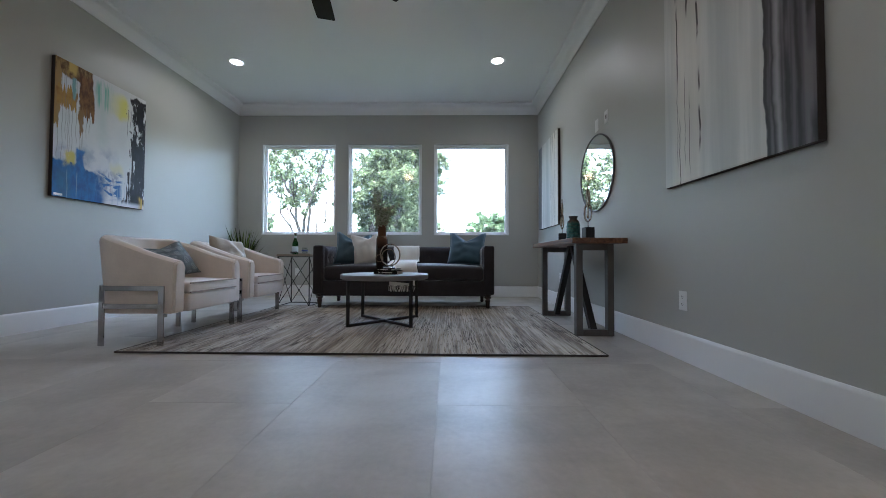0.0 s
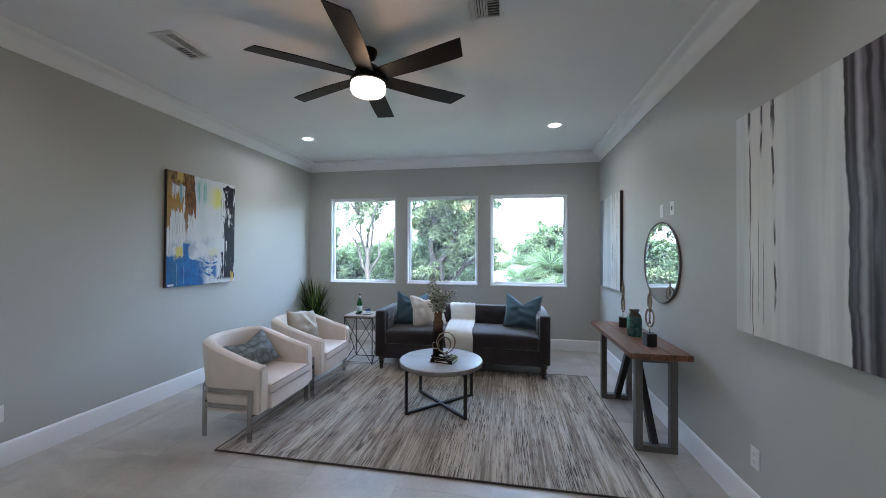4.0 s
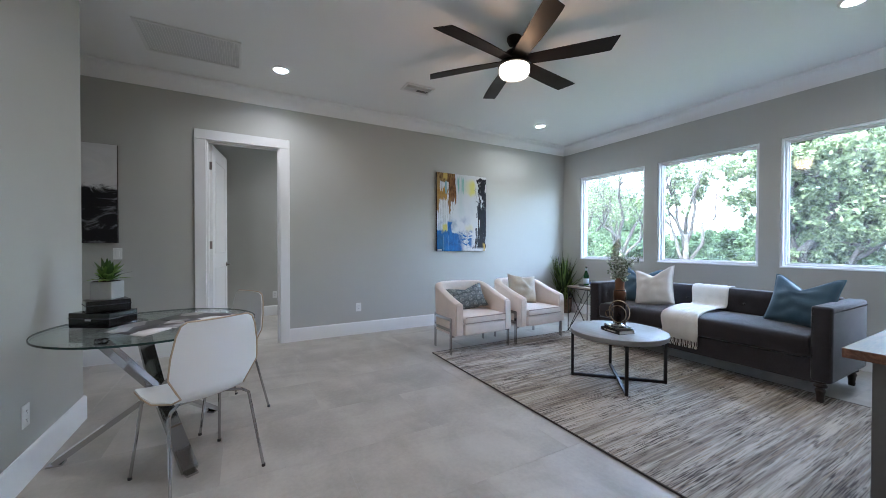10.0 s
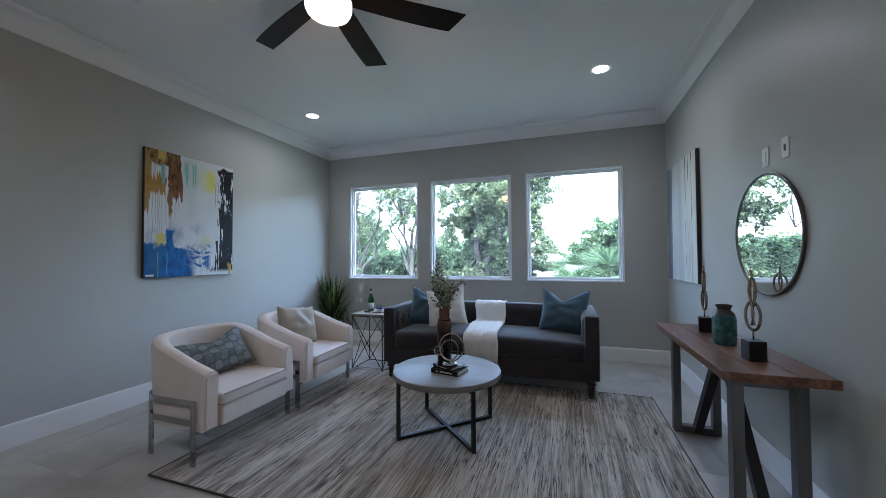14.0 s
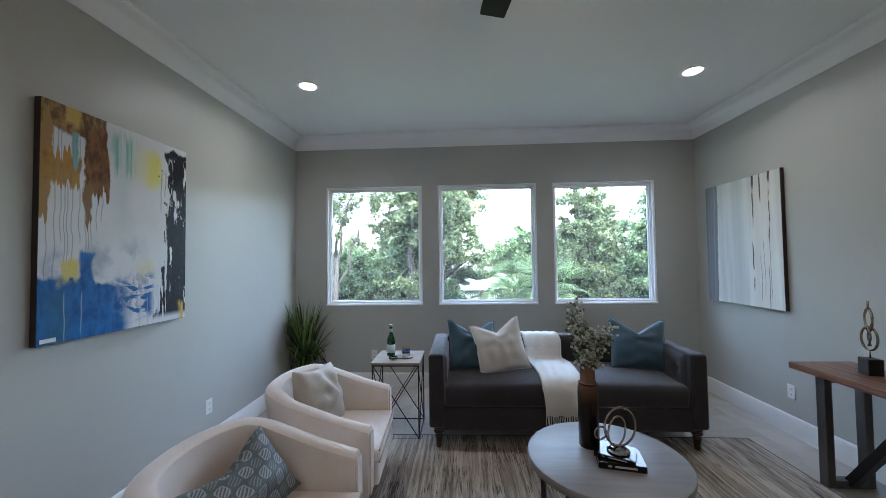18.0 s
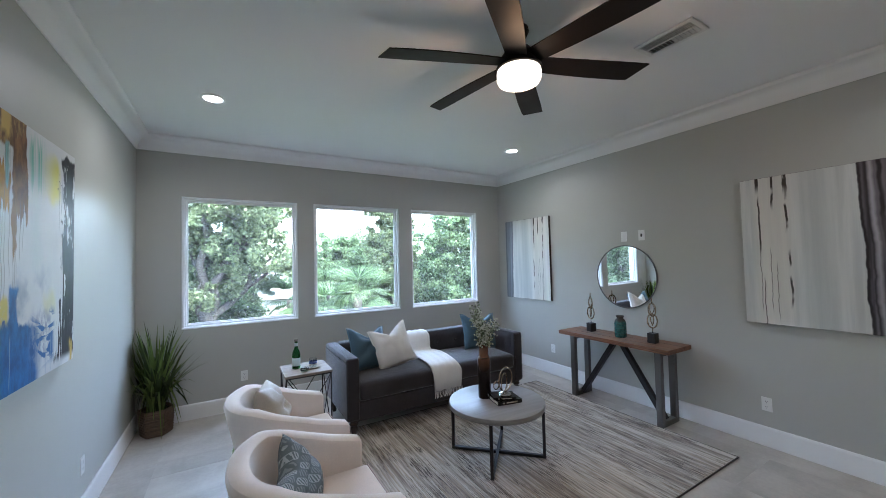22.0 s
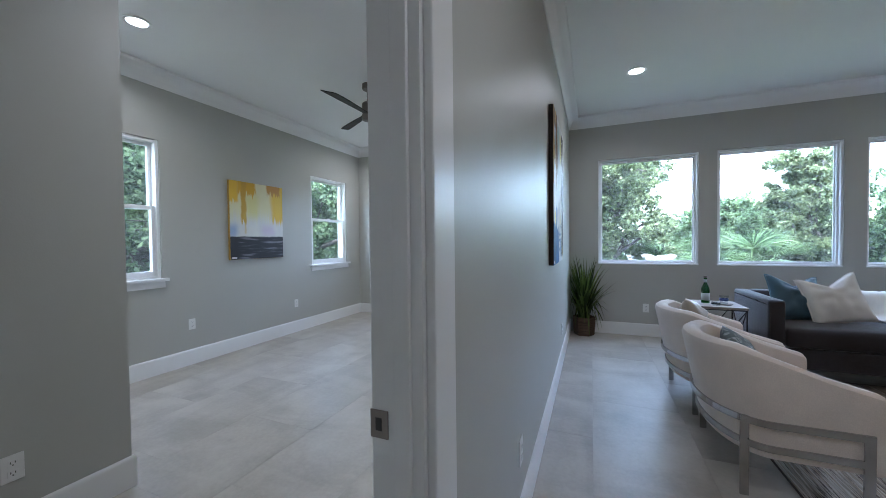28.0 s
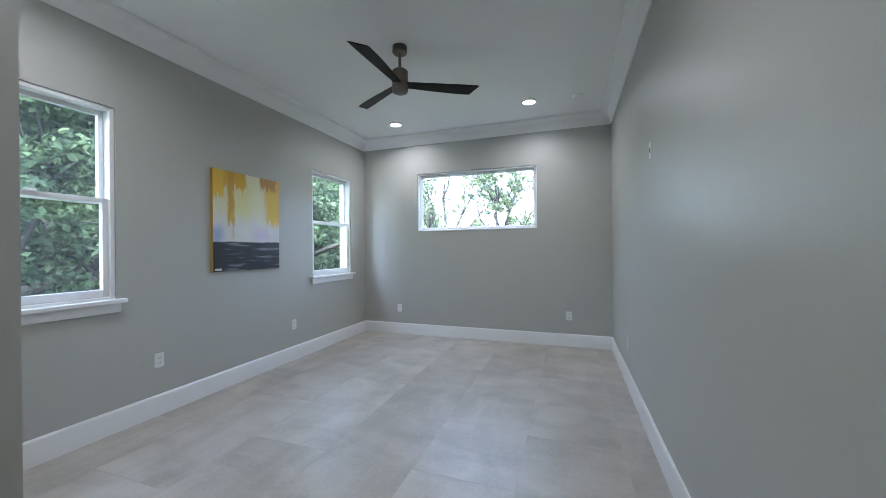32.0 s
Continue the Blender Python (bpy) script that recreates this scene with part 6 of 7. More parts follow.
# ---- console table ----
con = thing("console_table", pose(EX, 3.893, 0), "walnut-topped console table on steel frames with diagonal braces", "console table")
CX0, CX1, CL = -0.48, -0.06, 0.648
for k in range(3):
    a = CX0 + (CX1 - CX0) * k / 3
    part("top_board", box(a + 0.0008, a + (CX1 - CX0) / 3 - 0.0008, -CL, CL, 0.727, 0.77, 0.003), WALNUT, con, "reddish walnut board")
for s in (-1, 1):
    y = s * 0.505
    fx0, fx1 = -0.41, -0.115
    part("leg", box(fx0, fx0 + 0.05, y - 0.03, y + 0.03, 0, 0.7265, 0.003, 1), STEEL, con)
    part("leg", box(fx1 - 0.05, fx1, y - 0.03, y + 0.03, 0, 0.7265, 0.003, 1), STEEL, con)
    part("foot_bar", box(fx0 + 0.0505, fx1 - 0.0505, y - 0.03, y + 0.03, 0, 0.05, 0.003, 1), STEEL, con)
    part("head_bar", box(fx0 + 0.0505, fx1 - 0.0505, y - 0.03, y + 0.03, 0.6765, 0.7265, 0.003, 1), STEEL, con)
    part("diagonal_brace", tube([(-0.262, y - s * 0.02, 0.03), (-0.262, s * 0.03, 0.722)], 0.02, square=(0.05, 0.05)), BLACK_METAL, con, "black diagonal brace")


def loop_sculpture(m, scale=1.0):
    root = thing("loop_sculpture", m, "champagne metal double-loop sculpture on a black block", "sculpture", "pair of sculptures")
    part("block", box(-0.038, 0.038, -0.04, 0.04, 0, 0.10, 0.004), BLACK_METAL, root, "matt black block")
    part("stem", tube([(0, 0, 0.099), (0, 0, 0.16)], 0.004, 8), BRASS, root, smooth=True)
    for cz, r in ((0.222, 0.064), (0.335, 0.060)):
        pts = [(0, 0.70 * r * math.sin(2 * math.pi * k / 40), cz + r * 1.12 * math.cos(2 * math.pi * k / 40)) for k in range(40)]
        part("loop", tube(pts, 0.0065, 8, True), BRASS, root, smooth=True).rotation_euler.z = radians(14 if cz < 0.3 else -14)
    for s in (-1, 1):
        pts = [(0.007 * s, s * 0.04 * math.sin(math.pi * t) * math.cos(math.pi * t * 1.0), 0.175 + 0.235 * t) for t in [k / 24 for k in range(25)]]
        part("inner_curve", tube(pts, 0.005, 7), BRASS, root, smooth=True)
    part("finial", tube([(0, 0, 0.40), (0, 0, 0.455)], 0.006, 8), BRASS, root, smooth=True)
    return root


s1 = loop_sculpture(pose(EX - 0.26, 3.505, 0.7705, 0, 0, 4))
copy_thing(s1, pose(EX - 0.24, 4.25, 0.7705, 0, 0, -12))
jar = thing("ceramic_jar", pose(EX - 0.26, 3.86, 0.7705) @ Matrix.Diagonal((0.82, 0.82, 1.08, 1)), "teal glazed stoneware jar with a dark rim", "jar")
part("body", lathe([(0, 0), (0.066, 0), (0.072, 0.01), (0.074, 0.09), (0.072, 0.145), (0.062, 0.172), (0.042, 0.187), (0.04, 0.196), (0.052, 0.212), (0.05, 0.216), (0.036, 0.2), (0.034, 0.18), (0, 0.17)], 36), TEAL_VASE, jar, smooth=True)
for k in range(5):
    part("throwing_ring", lathe([(0.0735, 0.03 + k * 0.024), (0.0765, 0.034 + k * 0.024), (0.0735, 0.038 + k * 0.024)], 36), TEAL_VASE, jar, smooth=True)

mir = thing("round_mirror", pose(EX - 0.0065, 3.935, 1.422, 0, -90.4, 1.15), "round wall mirror in a slim dark bronze frame", "mirror")
part("glass", lathe([(0, 0.004), (0.352, 0.004), (0.352, 0.012), (0, 0.012)], 96), MIRROR, mir, "silvered mirror glass")
part("frame", lathe([(0.348, 0.001), (0.364, 0.001), (0.366, 0.006), (0.366, 0.016), (0.363, 0.019), (0.356, 0.019), (0.353, 0.016), (0.352, 0.0125)], 96), STEEL, mir, smooth="edges")


# ---- paintings ----
def art(name, x, y0, y1, z0, z1, out, face, edge, label, tag=True):
    t = 0.036
    xa, xb = (x + 0.002, x + t) if out > 0 else (x - t, x - 0.002)
    root = thing(name, Matrix(), label, "painting")
    part("stretcher", box(xa, xb, y0, y1, z0, z1, 0.003, 1), edge, root)
    fx = xb + 0.0006 if out > 0 else xa - 0.0006
    part("canvas", box(fx - 0.001, fx + 0.001, y0 + 0.002, y1 - 0.002, z0 + 0.002, z1 - 0.002), face, root, "painted canvas face")
    if tag:
        ya = y0 + 0.015 if out > 0 else y1 - 0.085
        part("corner_tag", box(fx + out * 0.0012 - 0.0005, fx + out * 0.0012 + 0.0005, ya, ya + 0.07, z0 + 0.012, z0 + 0.032), PLASTIC, root, "small white tag")
    return root


art("abstract_painting", WX, 3.475, 4.395, 1.128, 2.338, 1, ART_BLUE, CANVAS_DARK, "unframed abstract canvas in blue, white, ochre and black")
art("abstract_painting", EX, 5.06, 6.0, 1.043, 2.27, -1, ART_GREY_B, CANVAS_DARK, "unframed streaked grey and white canvas with a slim dark edge", False)
art("abstract_painting", EX, 1.856, 2.80, 1.055, 2.30, -1, ART_GREY_A, CANVAS_DARK, "unframed streaked pale canvas with a wide dark band", False)
art("abstract_painting", WX, -1.15, -0.23, 1.24, 2.243, 1, ART_INK, CANVAS_DARK, "unframed black and white swirling canvas", False)
art("abstract_painting", BW, 3.687, 4.488, 1.12, 2.09, 1, ART_YELLOW, CANVAS_OCHRE, "unframed abstract canvas, yellow above and black below")

# ---- glass dining table and chairs ----
DTX, DTY = -1.275, 0.445
dt = thing("dining_table", pose(DTX, DTY, 0), "round glass dining table on crossed chrome legs", "dining table")
part("tabletop", lathe([(0, 0.738), (0.516, 0.738), (0.522, 0.743), (0.516, 0.75), (0, 0.75)], 72), TABLE_GLASS, dt, "clear glass top", smooth="edges").visible_shadow = False
part("glass_edge", lathe([(0.5225, 0.7385), (0.5235, 0.740), (0.5235, 0.748), (0.5225, 0.7495)], 72), GLASS_EDGE, dt, "dark green polished glass edge")
for a in (266, 26, 146):
    c, s = math.cos(radians(a)), math.sin(radians(a))
    part("leg", tube([(0.46 * c, 0.46 * s, 0.018), (-0.02 * c, -0.02 * s, 0.36), (-0.33 * c, -0.33 * s, 0.722)], 0.03, square=(0.074, 0.03)), CHROME, dt)
    pad = part("top_pad", lathe([(0, 0), (0.028, 0), (0.028, 0.012), (0, 0.012)], 16), CHROME, dt)
    pad.location = (-0.33 * c, -0.33 * s, 0.7255)
    part("foot", box(-0.035, 0.035, -0.028, 0.028, 0, 0.012, 0.002, 1), CHROME, dt).matrix_local = pose(0.46 * c, 0.46 * s, 0, 0, 0, a)


def shell_chair(m):
    root = thing("shell_chair", m, "white moulded shell dining chair on thin chrome legs", "chair", "dining chairs")
    prof = [(0.225, 0.425), (0.215, 0.442), (0.18, 0.452), (0.08, 0.446), (-0.04, 0.438), (-0.13, 0.443), (-0.175, 0.47), (-0.198, 0.52), (-0.212, 0.60), (-0.225, 0.70), (-0.237, 0.80), (-0.242, 0.845), (-0.243, 0.862)]
    half = [0.15, 0.195, 0.215, 0.225, 0.22, 0.172, 0.150, 0.168, 0.210, 0.204, 0.186, 0.168, 0.142]
    rows = []
    for (x, z), h in zip(prof, half):
        row = []
        for k in range(13):
            u = k / 6 - 1
            dish = 0.018 * u * u
            row.append((x + (dish if z > 0.5 else 0), h * u, z + (dish if z <= 0.5 else 0)))
        rows.append(row)
    part("shell", sheet(rows, 0.011), SHELL_WHITE, root, smooth="edges")
    rim = rows[0] + [row[-1] for row in rows[1:]] + rows[-1][-2::-1] + [row[0] for row in rows[-2:0:-1]]
    part("rim", tube(rim, 0.0045, 6, True), PLY_EDGE, root, "pale plywood edge", smooth=True)
    for s in (-1, 1):
        part("front_leg", tube([(0.06, s * 0.10, 0.425), (0.14, s * 0.17, 0.425), (0.165, s * 0.19, 0.41), (0.235, s * 0.22, 0.004)], 0.008, 8), CHROME, root, smooth="edges")
        part("back_leg", tube([(-0.04, s * 0.10, 0.42), (-0.12, s * 0.17, 0.42), (-0.148, s * 0.19, 0.405), (-0.24, s * 0.22, 0.004)], 0.008, 8), CHROME, root, smooth="edges")
        for x in (0.235, -0.24):
            part("rubber_foot", lathe([(0, 0), (0.010, 0), (0.010, 0.014), (0, 0.014)], 10), BLACK_METAL, root).location = (x, s * 0.22, 0)
    part("under_plate", box(-0.06, 0.08, -0.11, 0.11, 0.414, 0.424, 0.003, 1), CHROME, root)
    return root


c1 = shell_chair(pose(-0.85, 0.685, 0, 0, 0, 209))
copy_thing(c1, pose(-1.61, 0.745, 0, 0, 0, 300))

deco = thing("decor_box", pose(-1.358, 0.179, 0.7502, 0, 0, 58), "glossy black decorative box", "box")
part("box_body", box(-0.122, 0.122, -0.09, 0.09, 0, 0.085, 0.004), LEATHER_BOOK, deco)
part("box_rim", box(-0.124, 0.124, -0.092, 0.092, 0.052, 0.056, 0.001, 1), BLACK_METAL, deco)
part("clasp", box(-0.02, 0.02, -0.0935, -0.0905, 0.04, 0.052, 0.001, 1), CHROME, deco, "small metal clasp")
deco2 = thing("decor_box", pose(-1.372, 0.188, 0.8357, 0, 0, 112), "smaller glossy black box on another box", "box")
part("box_body", box(-0.098, 0.098, -0.076, 0.076, 0, 0.065, 0.004), LEATHER_BOOK, deco2)
part("box_rim", box(-0.100, 0.100, -0.078, 0.078, 0.038, 0.042, 0.001, 1), BLACK_METAL, deco2)
dpot = thing("small_planter", pose(-1.385, 0.188, 0.9012, 0, 0, 72), "square grey concrete planter", "planter")
part("body", box(-0.056, 0.056, -0.056, 0.056, 0, 0.105, 0.005), CERAMIC_GREY, dpot)
part("soil", box(-0.049, 0.049, -0.049, 0.049, 0.1052, 0.108), SOIL, dpot)
succ = thing("succulent", pose(-1.385, 0.188, 1.008), "broad-leaved green succulent rosette", "plant")
r = random.Random(11)
verts, faces = [], []
for k in range(52):
    a = r.uniform(0, 6.283)
    lean = r.uniform(0.15, 1.45)
    ln = r.uniform(0.09, 0.16)
    d = Vector((math.cos(a) * math.sin(lean), math.sin(a) * math.sin(lean), math.cos(lean)))
    sd = Vector((-math.sin(a), math.cos(a), 0))
    i = len(verts)
    verts += [d * 0.005 - sd * 0.008, d * 0.005 + sd * 0.008, d * ln * 0.5 + sd * 0.017 + Vector((0, 0, 0.006)), d * ln - Vector((0, 0, 0.012)), d * ln * 0.5 - sd * 0.017 + Vector((0, 0, 0.006))]
    faces += [(i, i + 1, i + 2, i + 4), (i + 4, i + 2, i + 3)]
me = bpy.data.meshes.new("rosette")
me.from_pydata(verts, [], faces)
me.materials.append(LEAF_AGAVE)
ob = new("rosette", me)
ob.parent = succ


def magazine_print():
    n = Nodes("magazine_print")
    c = n.coord()
    blocks = n.voronoi(n.mapping(c, (1, 1, 1)), 9, out="Color")
    grey = n.split(blocks)[0]
    return n.set(Base_Color=n.mix(n.step(grey, 0.35, 0.75), (0.07, 0.06, 0.06), (0.62, 0.6, 0.58)), Roughness=0.3)


MAGAZINE = magazine_print()
mag = thing("open_magazine", pose(-1.25, 0.545, 0.7504, 0, 0, 134), "open glossy magazine lying on the table", "magazine")
for s in (-1, 1):
    rows = [[(s * (0.002 + 0.31 * u), v, 0.002 + 0.010 * math.sin(math.pi * min(1, u * 1.1)) * (1 - u * 0.5)) for v in (-0.18, 0, 0.18)] for u in [k / 8 for k in range(9)]]
    part("page_block", sheet(rows, 0.002), MAGAZINE, mag, smooth=True)

# ---- outdoors ----
GROUND = -3.6
structure("ground", box(-400, 400, -400, 400, GROUND - 0.4, GROUND), GRASS, "grass yard reaching to the horizon", "ground")
structure("road", box(-200, 200, 44, 51, GROUND - 0.2, GROUND + 0.02), ASPHALT, "grey asphalt street", "road")


def leaf_mesh(name, centres, radii, per, size, rng_np, material, flat=0.75):
    """Many small kite-shaped leaves scattered round clump centres, most of them turned to the sky."""
    n = len(centres) * per
    c = np.repeat(np.array(centres), per, axis=0)
    rad = np.repeat(np.array(radii), per)[:, None]
    off = rng_np.normal(size=(n, 3))
    off *= rad * rng_np.random((n, 1)) ** 0.45 / np.linalg.norm(off, axis=1, keepdims=True)
    off[:, 2] *= flat
    p = c + off
    up = rng_np.normal(size=(n, 3)) * 0.75 + np.array([0, 0, 0.55]) + 0.5 * off / rad
    up /= np.linalg.norm(up, axis=1, keepdims=True)
    d = np.cross(up, rng_np.normal(size=(n, 3)))
    d /= np.linalg.norm(d, axis=1, keepdims=True)
    s = np.cross(d, up)
    ln = size * (0.6 + 0.8 * rng_np.random((n, 1)))
    w = ln * 0.3
    verts = np.stack([p, p + d * ln * 0.45 + s * w, p + d * ln - up * ln * 0.15, p + d * ln * 0.45 - s * w], axis=1).reshape(-1, 3)
    me = bpy.data.meshes.new(name)
    me.vertices.add(len(verts))
    me.vertices.foreach_set("co", verts.astype(np.float32).ravel())
    me.loops.add(n * 4)
    me.loops.foreach_set("vertex_index", np.arange(n * 4, dtype=np.int32))
    me.polygons.add(n)
    me.polygons.foreach_set("loop_start", np.arange(0, n * 4, 4, dtype=np.int32))
    me.update(calc_edges=True)
    me.materials.append(material)
    return me


def tree(seed, fork, centre, radii, material, label, lobes=14, clumps=14, per=120, leaf=0.15, girth=0.2, lobe=0.36, name="tree", limbs=()):
    """A trunk that forks at the height fork into limbs, each ending in a lobe of leaf clumps; the lobes fill an uneven ellipsoid."""
    r = random.Random(seed)
    root = thing(name, Matrix(), label, "tree", "yard trees")
    wood_bm = bmesh.new()
    cx, cy, cz = centre
    rx, ry, rz = radii
    lean = Vector((r.uniform(-0.25, 0.25), r.uniform(-0.2, 0.2), fork))
    tube([(0, 0, -0.1), (0.02, 0, fork * 0.3), tuple(lean * 0.7 + Vector((0.06, 0.03, 0))), tuple(lean)], [girth * 1.25, girth, girth * 0.9, girth * 0.85], 9, bm=wood_bm)
    size = (rx * ry * rz) ** (1 / 3)
    # lobes spread evenly over the ellipsoid by a golden spiral, jittered
    tips = []
    for k in range(lobes):
        zz = 1 - 2 * (k + 0.5) / lobes
        a = k * 2.39996 + r.uniform(-0.4, 0.4)
        q = math.sqrt(1 - zz * zz)
        s = r.uniform(0.4, 0.9)
        tips.append(Vector((cx + rx * q * math.cos(a) * s, cy + ry * q * math.sin(a) * s, cz + rz * zz * s)))
    # main limbs leave the trunk at several heights; each lobe hangs on the limb whose end is nearest
    mains = []
    for k in range(6):
        a = k * 2.39996 + r.uniform(-0.5, 0.5)
        end = Vector((cx + rx * 0.55 * math.cos(a), cy + ry * 0.55 * math.sin(a), cz + rz * (-0.45 + 0.2 * k + r.uniform(-0.1, 0.1))))
        start = lean * (0.72 + 0.055 * k)
        pts = [start]
        for j in range(1, 7):
            f = j / 6
            m = start.lerp(end, f)
            m.z += 0.12 * size * math.sin(f * 3.14) * r.uniform(-0.6, 1.0)
            pts.append(m + Vector((r.gauss(0, 0.05), r.gauss(0, 0.05), r.gauss(0, 0.04))) * size)
        rr = [girth * 0.62 * (1 - 0.75 * j / 6) for j in range(7)]
        tube([tuple(v) for v in pts], rr, 7, bm=wood_bm)
        mains.append((pts, rr))
    centres, rads = [], []
    for tip in tips:
        lr = size * lobe * r.uniform(0.75, 1.25)
        pts, rr = min(mains, key=lambda mn: (mn[0][-1] - tip).length + r.uniform(0, 0.5))
        j = r.choice((3, 4, 5, 6))
        p0, r0 = pts[j], rr[j] * 0.7
        mid = p0.lerp(tip, 0.5) + Vector((r.gauss(0, 0.1), r.gauss(0, 0.1), r.gauss(0.05, 0.1))) * size * 0.6
        tube([tuple(p0), tuple(p0.lerp(mid, 0.5)), tuple(mid), tuple(tip)], [r0, r0 * 0.8, r0 * 0.6, r0 * 0.3], 5, bm=wood_bm)
        for j in range(clumps):
            c = tip + Vector((r.gauss(0, 1), r.gauss(0, 1), r.gauss(0, 0.8))).normalized() * lr * r.uniform(0.25, 1.0)
            if j % 2 == 0:
                tube([tuple(mid.lerp(tip, 0.6)), tuple(tip.lerp(c, 0.4)), tuple(c)], [r0 * 0.35, r0 * 0.22, 0.006], 4, bm=wood_bm)
            centres.append(tuple(c))
            rads.append(lr * r.uniform(0.16, 0.36))
    for line in limbs:
        tube(line, [girth * 0.55 * (1 - 0.7 * j / (len(line) - 1)) for j in range(len(line))], 8, bm=wood_bm)
    part("trunk", wood_bm, BARK, root, "grey-brown trunk and limbs", smooth=True)
    crown = new("crown", leaf_mesh("crown", centres, rads, per, leaf, np.random.default_rng(seed), material))
    crown.parent = root
    tagged(crown, "leafy crown with gaps", kind="")
    return root


def plant_at(ob, x, y, turn, sx=1.0, sz=1.0):
    return copy_thing(ob, pose(x, y, GROUND, 0, 0, turn) @ Matrix.Diagonal((sx, sx, sz, 1)))


oak = tree(3, 4.0, (0.75, 0, 7.3), (2.5, 2.5, 3.8), LEAF_OAK, "tall oak with dense olive-green leaves", 50, 20, 76, 0.13, 0.28, 0.33)
oak.matrix_world = pose(-3.25, 17.2, GROUND)
forked = tree(15, 5.3, (0, 0, 8.4), (2.5, 2.3, 2.7), LEAF_OAK, "forked oak with spreading limbs and open green crown", 26, 14, 44, 0.11, 0.13, 0.28)
forked.matrix_world = pose(-6.9, 17.0, GROUND)
sparse = tree(21, 4.6, (0, 0, 7.6), (2.8, 2.4, 2.4), LEAF_OAK, "open-crowned oak with bare crooked limbs", 30, 12, 20, 0.085, 0.15, 0.30)
sparse.matrix_world = pose(-9.4, 16.6, GROUND)
plant_at(sparse, -11.9, 17.4, 130, 1.0, 1.05)
lime = tree(8, 2.4, (0, 0, 4.4), (2.4, 2.4, 3.3), LEAF_BRIGHT, "rounded tree with dense bright green leaves", 36, 20, 100, 0.135, 0.15, 0.34)
lime.matrix_world = pose(7.6, 16.6, GROUND) @ Matrix.Diagonal((1.05, 1.05, 1.25, 1))
plant_at(lime, 11.6, 18.5, 80, 1.05, 0.92)
plant_at(lime, -10.6, 15.6, 150, 0.76, 0.62)
slim = tree(33, 3.0, (0, 0, 5.7), (1.05, 1.05, 3.6), LEAF_OAK, "slender upright tree with feathery green crown", 24, 18, 84, 0.12, 0.11, 0.38)
slim.matrix_world = pose(3.9, 17.4, GROUND)
plant_at(slim, 3.0, 23.0, 90, 1.3, 0.62)
plant_at(slim, 2.2, 19.5, 160, 1.2, 0.56)
plant_at(slim, 7.8, 26.0, 30, 1.3, 1.05)
mid = tree(61, 2.2, (0, 0, 4.2), (2.5, 2.3, 3.2), LEAF_BRIGHT, "leafy green tree across the yard", 28, 18, 84, 0.16, 0.14, 0.36)
mid.matrix_world = pose(5.4, 25.0, GROUND)
for sx, sy, turn, k in ((-16.3, 23.5, 15, 1.35), (-18.6, 27.0, 75, 1.5), (-15.6, 27.0, 200, 1.25), (-12.2, 24.5, 95, 0.8), (-8.8, 25.0, 185, 0.8), (-5.2, 25.5, 265, 0.82), (4.6, 29.5, 310, 0.8), (10.5, 25.0, 120, 0.9), (3.1, 22.0, 20, 1.02), (-3.9, 20.8, 140, 0.95), (-7.4, 21.0, 220, 0.84), (-10.4, 20.5, 300, 0.78), (3.9, 21.5, 60, 0.98)):
    plant_at(mid, sx, sy, turn, 1.0, k)
DENSE_LIMBS = (((0, 0, 3.6), (0.9, 0.8, 4.3), (1.5, 1.9, 4.75), (1.8, 3.2, 4.7), (1.9, 4.4, 4.95)), ((0, 0, 3.4), (1.0, -0.8, 4.5), (1.6, -1.9, 4.95), (1.8, -3.4, 5.3)), ((1.2, 1.3, 4.5), (1.8, 2.0, 5.2), (2.2, 2.6, 6.2)))
dense = tree(30, 2.6, (0, 0, 5.6), (2.9, 3.0, 4.7), LEAF_DARK, "dense dark green tree with low spreading limbs", 46, 17, 84, 0.13, 0.2, 0.31, limbs=DENSE_LIMBS)
dense.matrix_world = pose(-12.4, 3.2, GROUND)
plant_at(dense, -12.6, 8.6, 70)
plant_at(dense, 12.5, 2.6, 200)
plant_at(dense, 15.5, 4.2, 320, 1.0, 1.15)
for sx, sy, turn, k in ((-13.8, 12.6, 160, 1.0), (-13.6, -1.4, 250, 1.0), (-16.4, 5.8, 110, 1.6), (-16.0, 0.6, 20, 1.6), (-16.5, 10.6, 200, 1.65), (-15.2, 14.6, 40, 1.5)):
    plant_at(mid, sx, sy, turn, 1.1, k)
shrub = tree(41, 0.6, (0, 0, 1.9), (2.2, 1.9, 1.9), LEAF_OAK, "broad low shrub with mixed green leaves", 18, 16, 54, 0.14, 0.06, 0.33, "shrub")
shrub.matrix_world = pose(3.4, 19.4, GROUND)
for sx, sy, turn, k in ((-5.6, 19.0, 70, 1.0), (2.4, 20.2, 140, 1.15), (5.2, 18.6, 210, 0.95), (-8.4, 18.2, 280, 1.0), (9.6, 14.4, 100, 0.9),
                        (5.6, 14.6, 250, 0.75), (-11.8, 18.6, 12, 1.2), (-2.2, 15.2, 310, 0.7), (-6.2, 14.6, 160, 0.72), (-3.8, 14.4, 20, 0.62), (3.0, 15.0, 75, 0.65), (-15.4, 9.8, 60, 1.0),
                        (-4.6, 22.0, 80, 1.3), (-12.5, 21.5, 180, 1.3), (9.6, 19.0, 60, 1.2), (3.6, 22.6, 320, 1.25), (7.2, 21.5, 15, 1.2), (-9.6, 21.4, 130, 1.3), (-6.6, 21.8, 240, 1.25), (1.6, 16.6, 0, 0.8)):
    plant_at(shrub, sx, sy, turn, k, k)
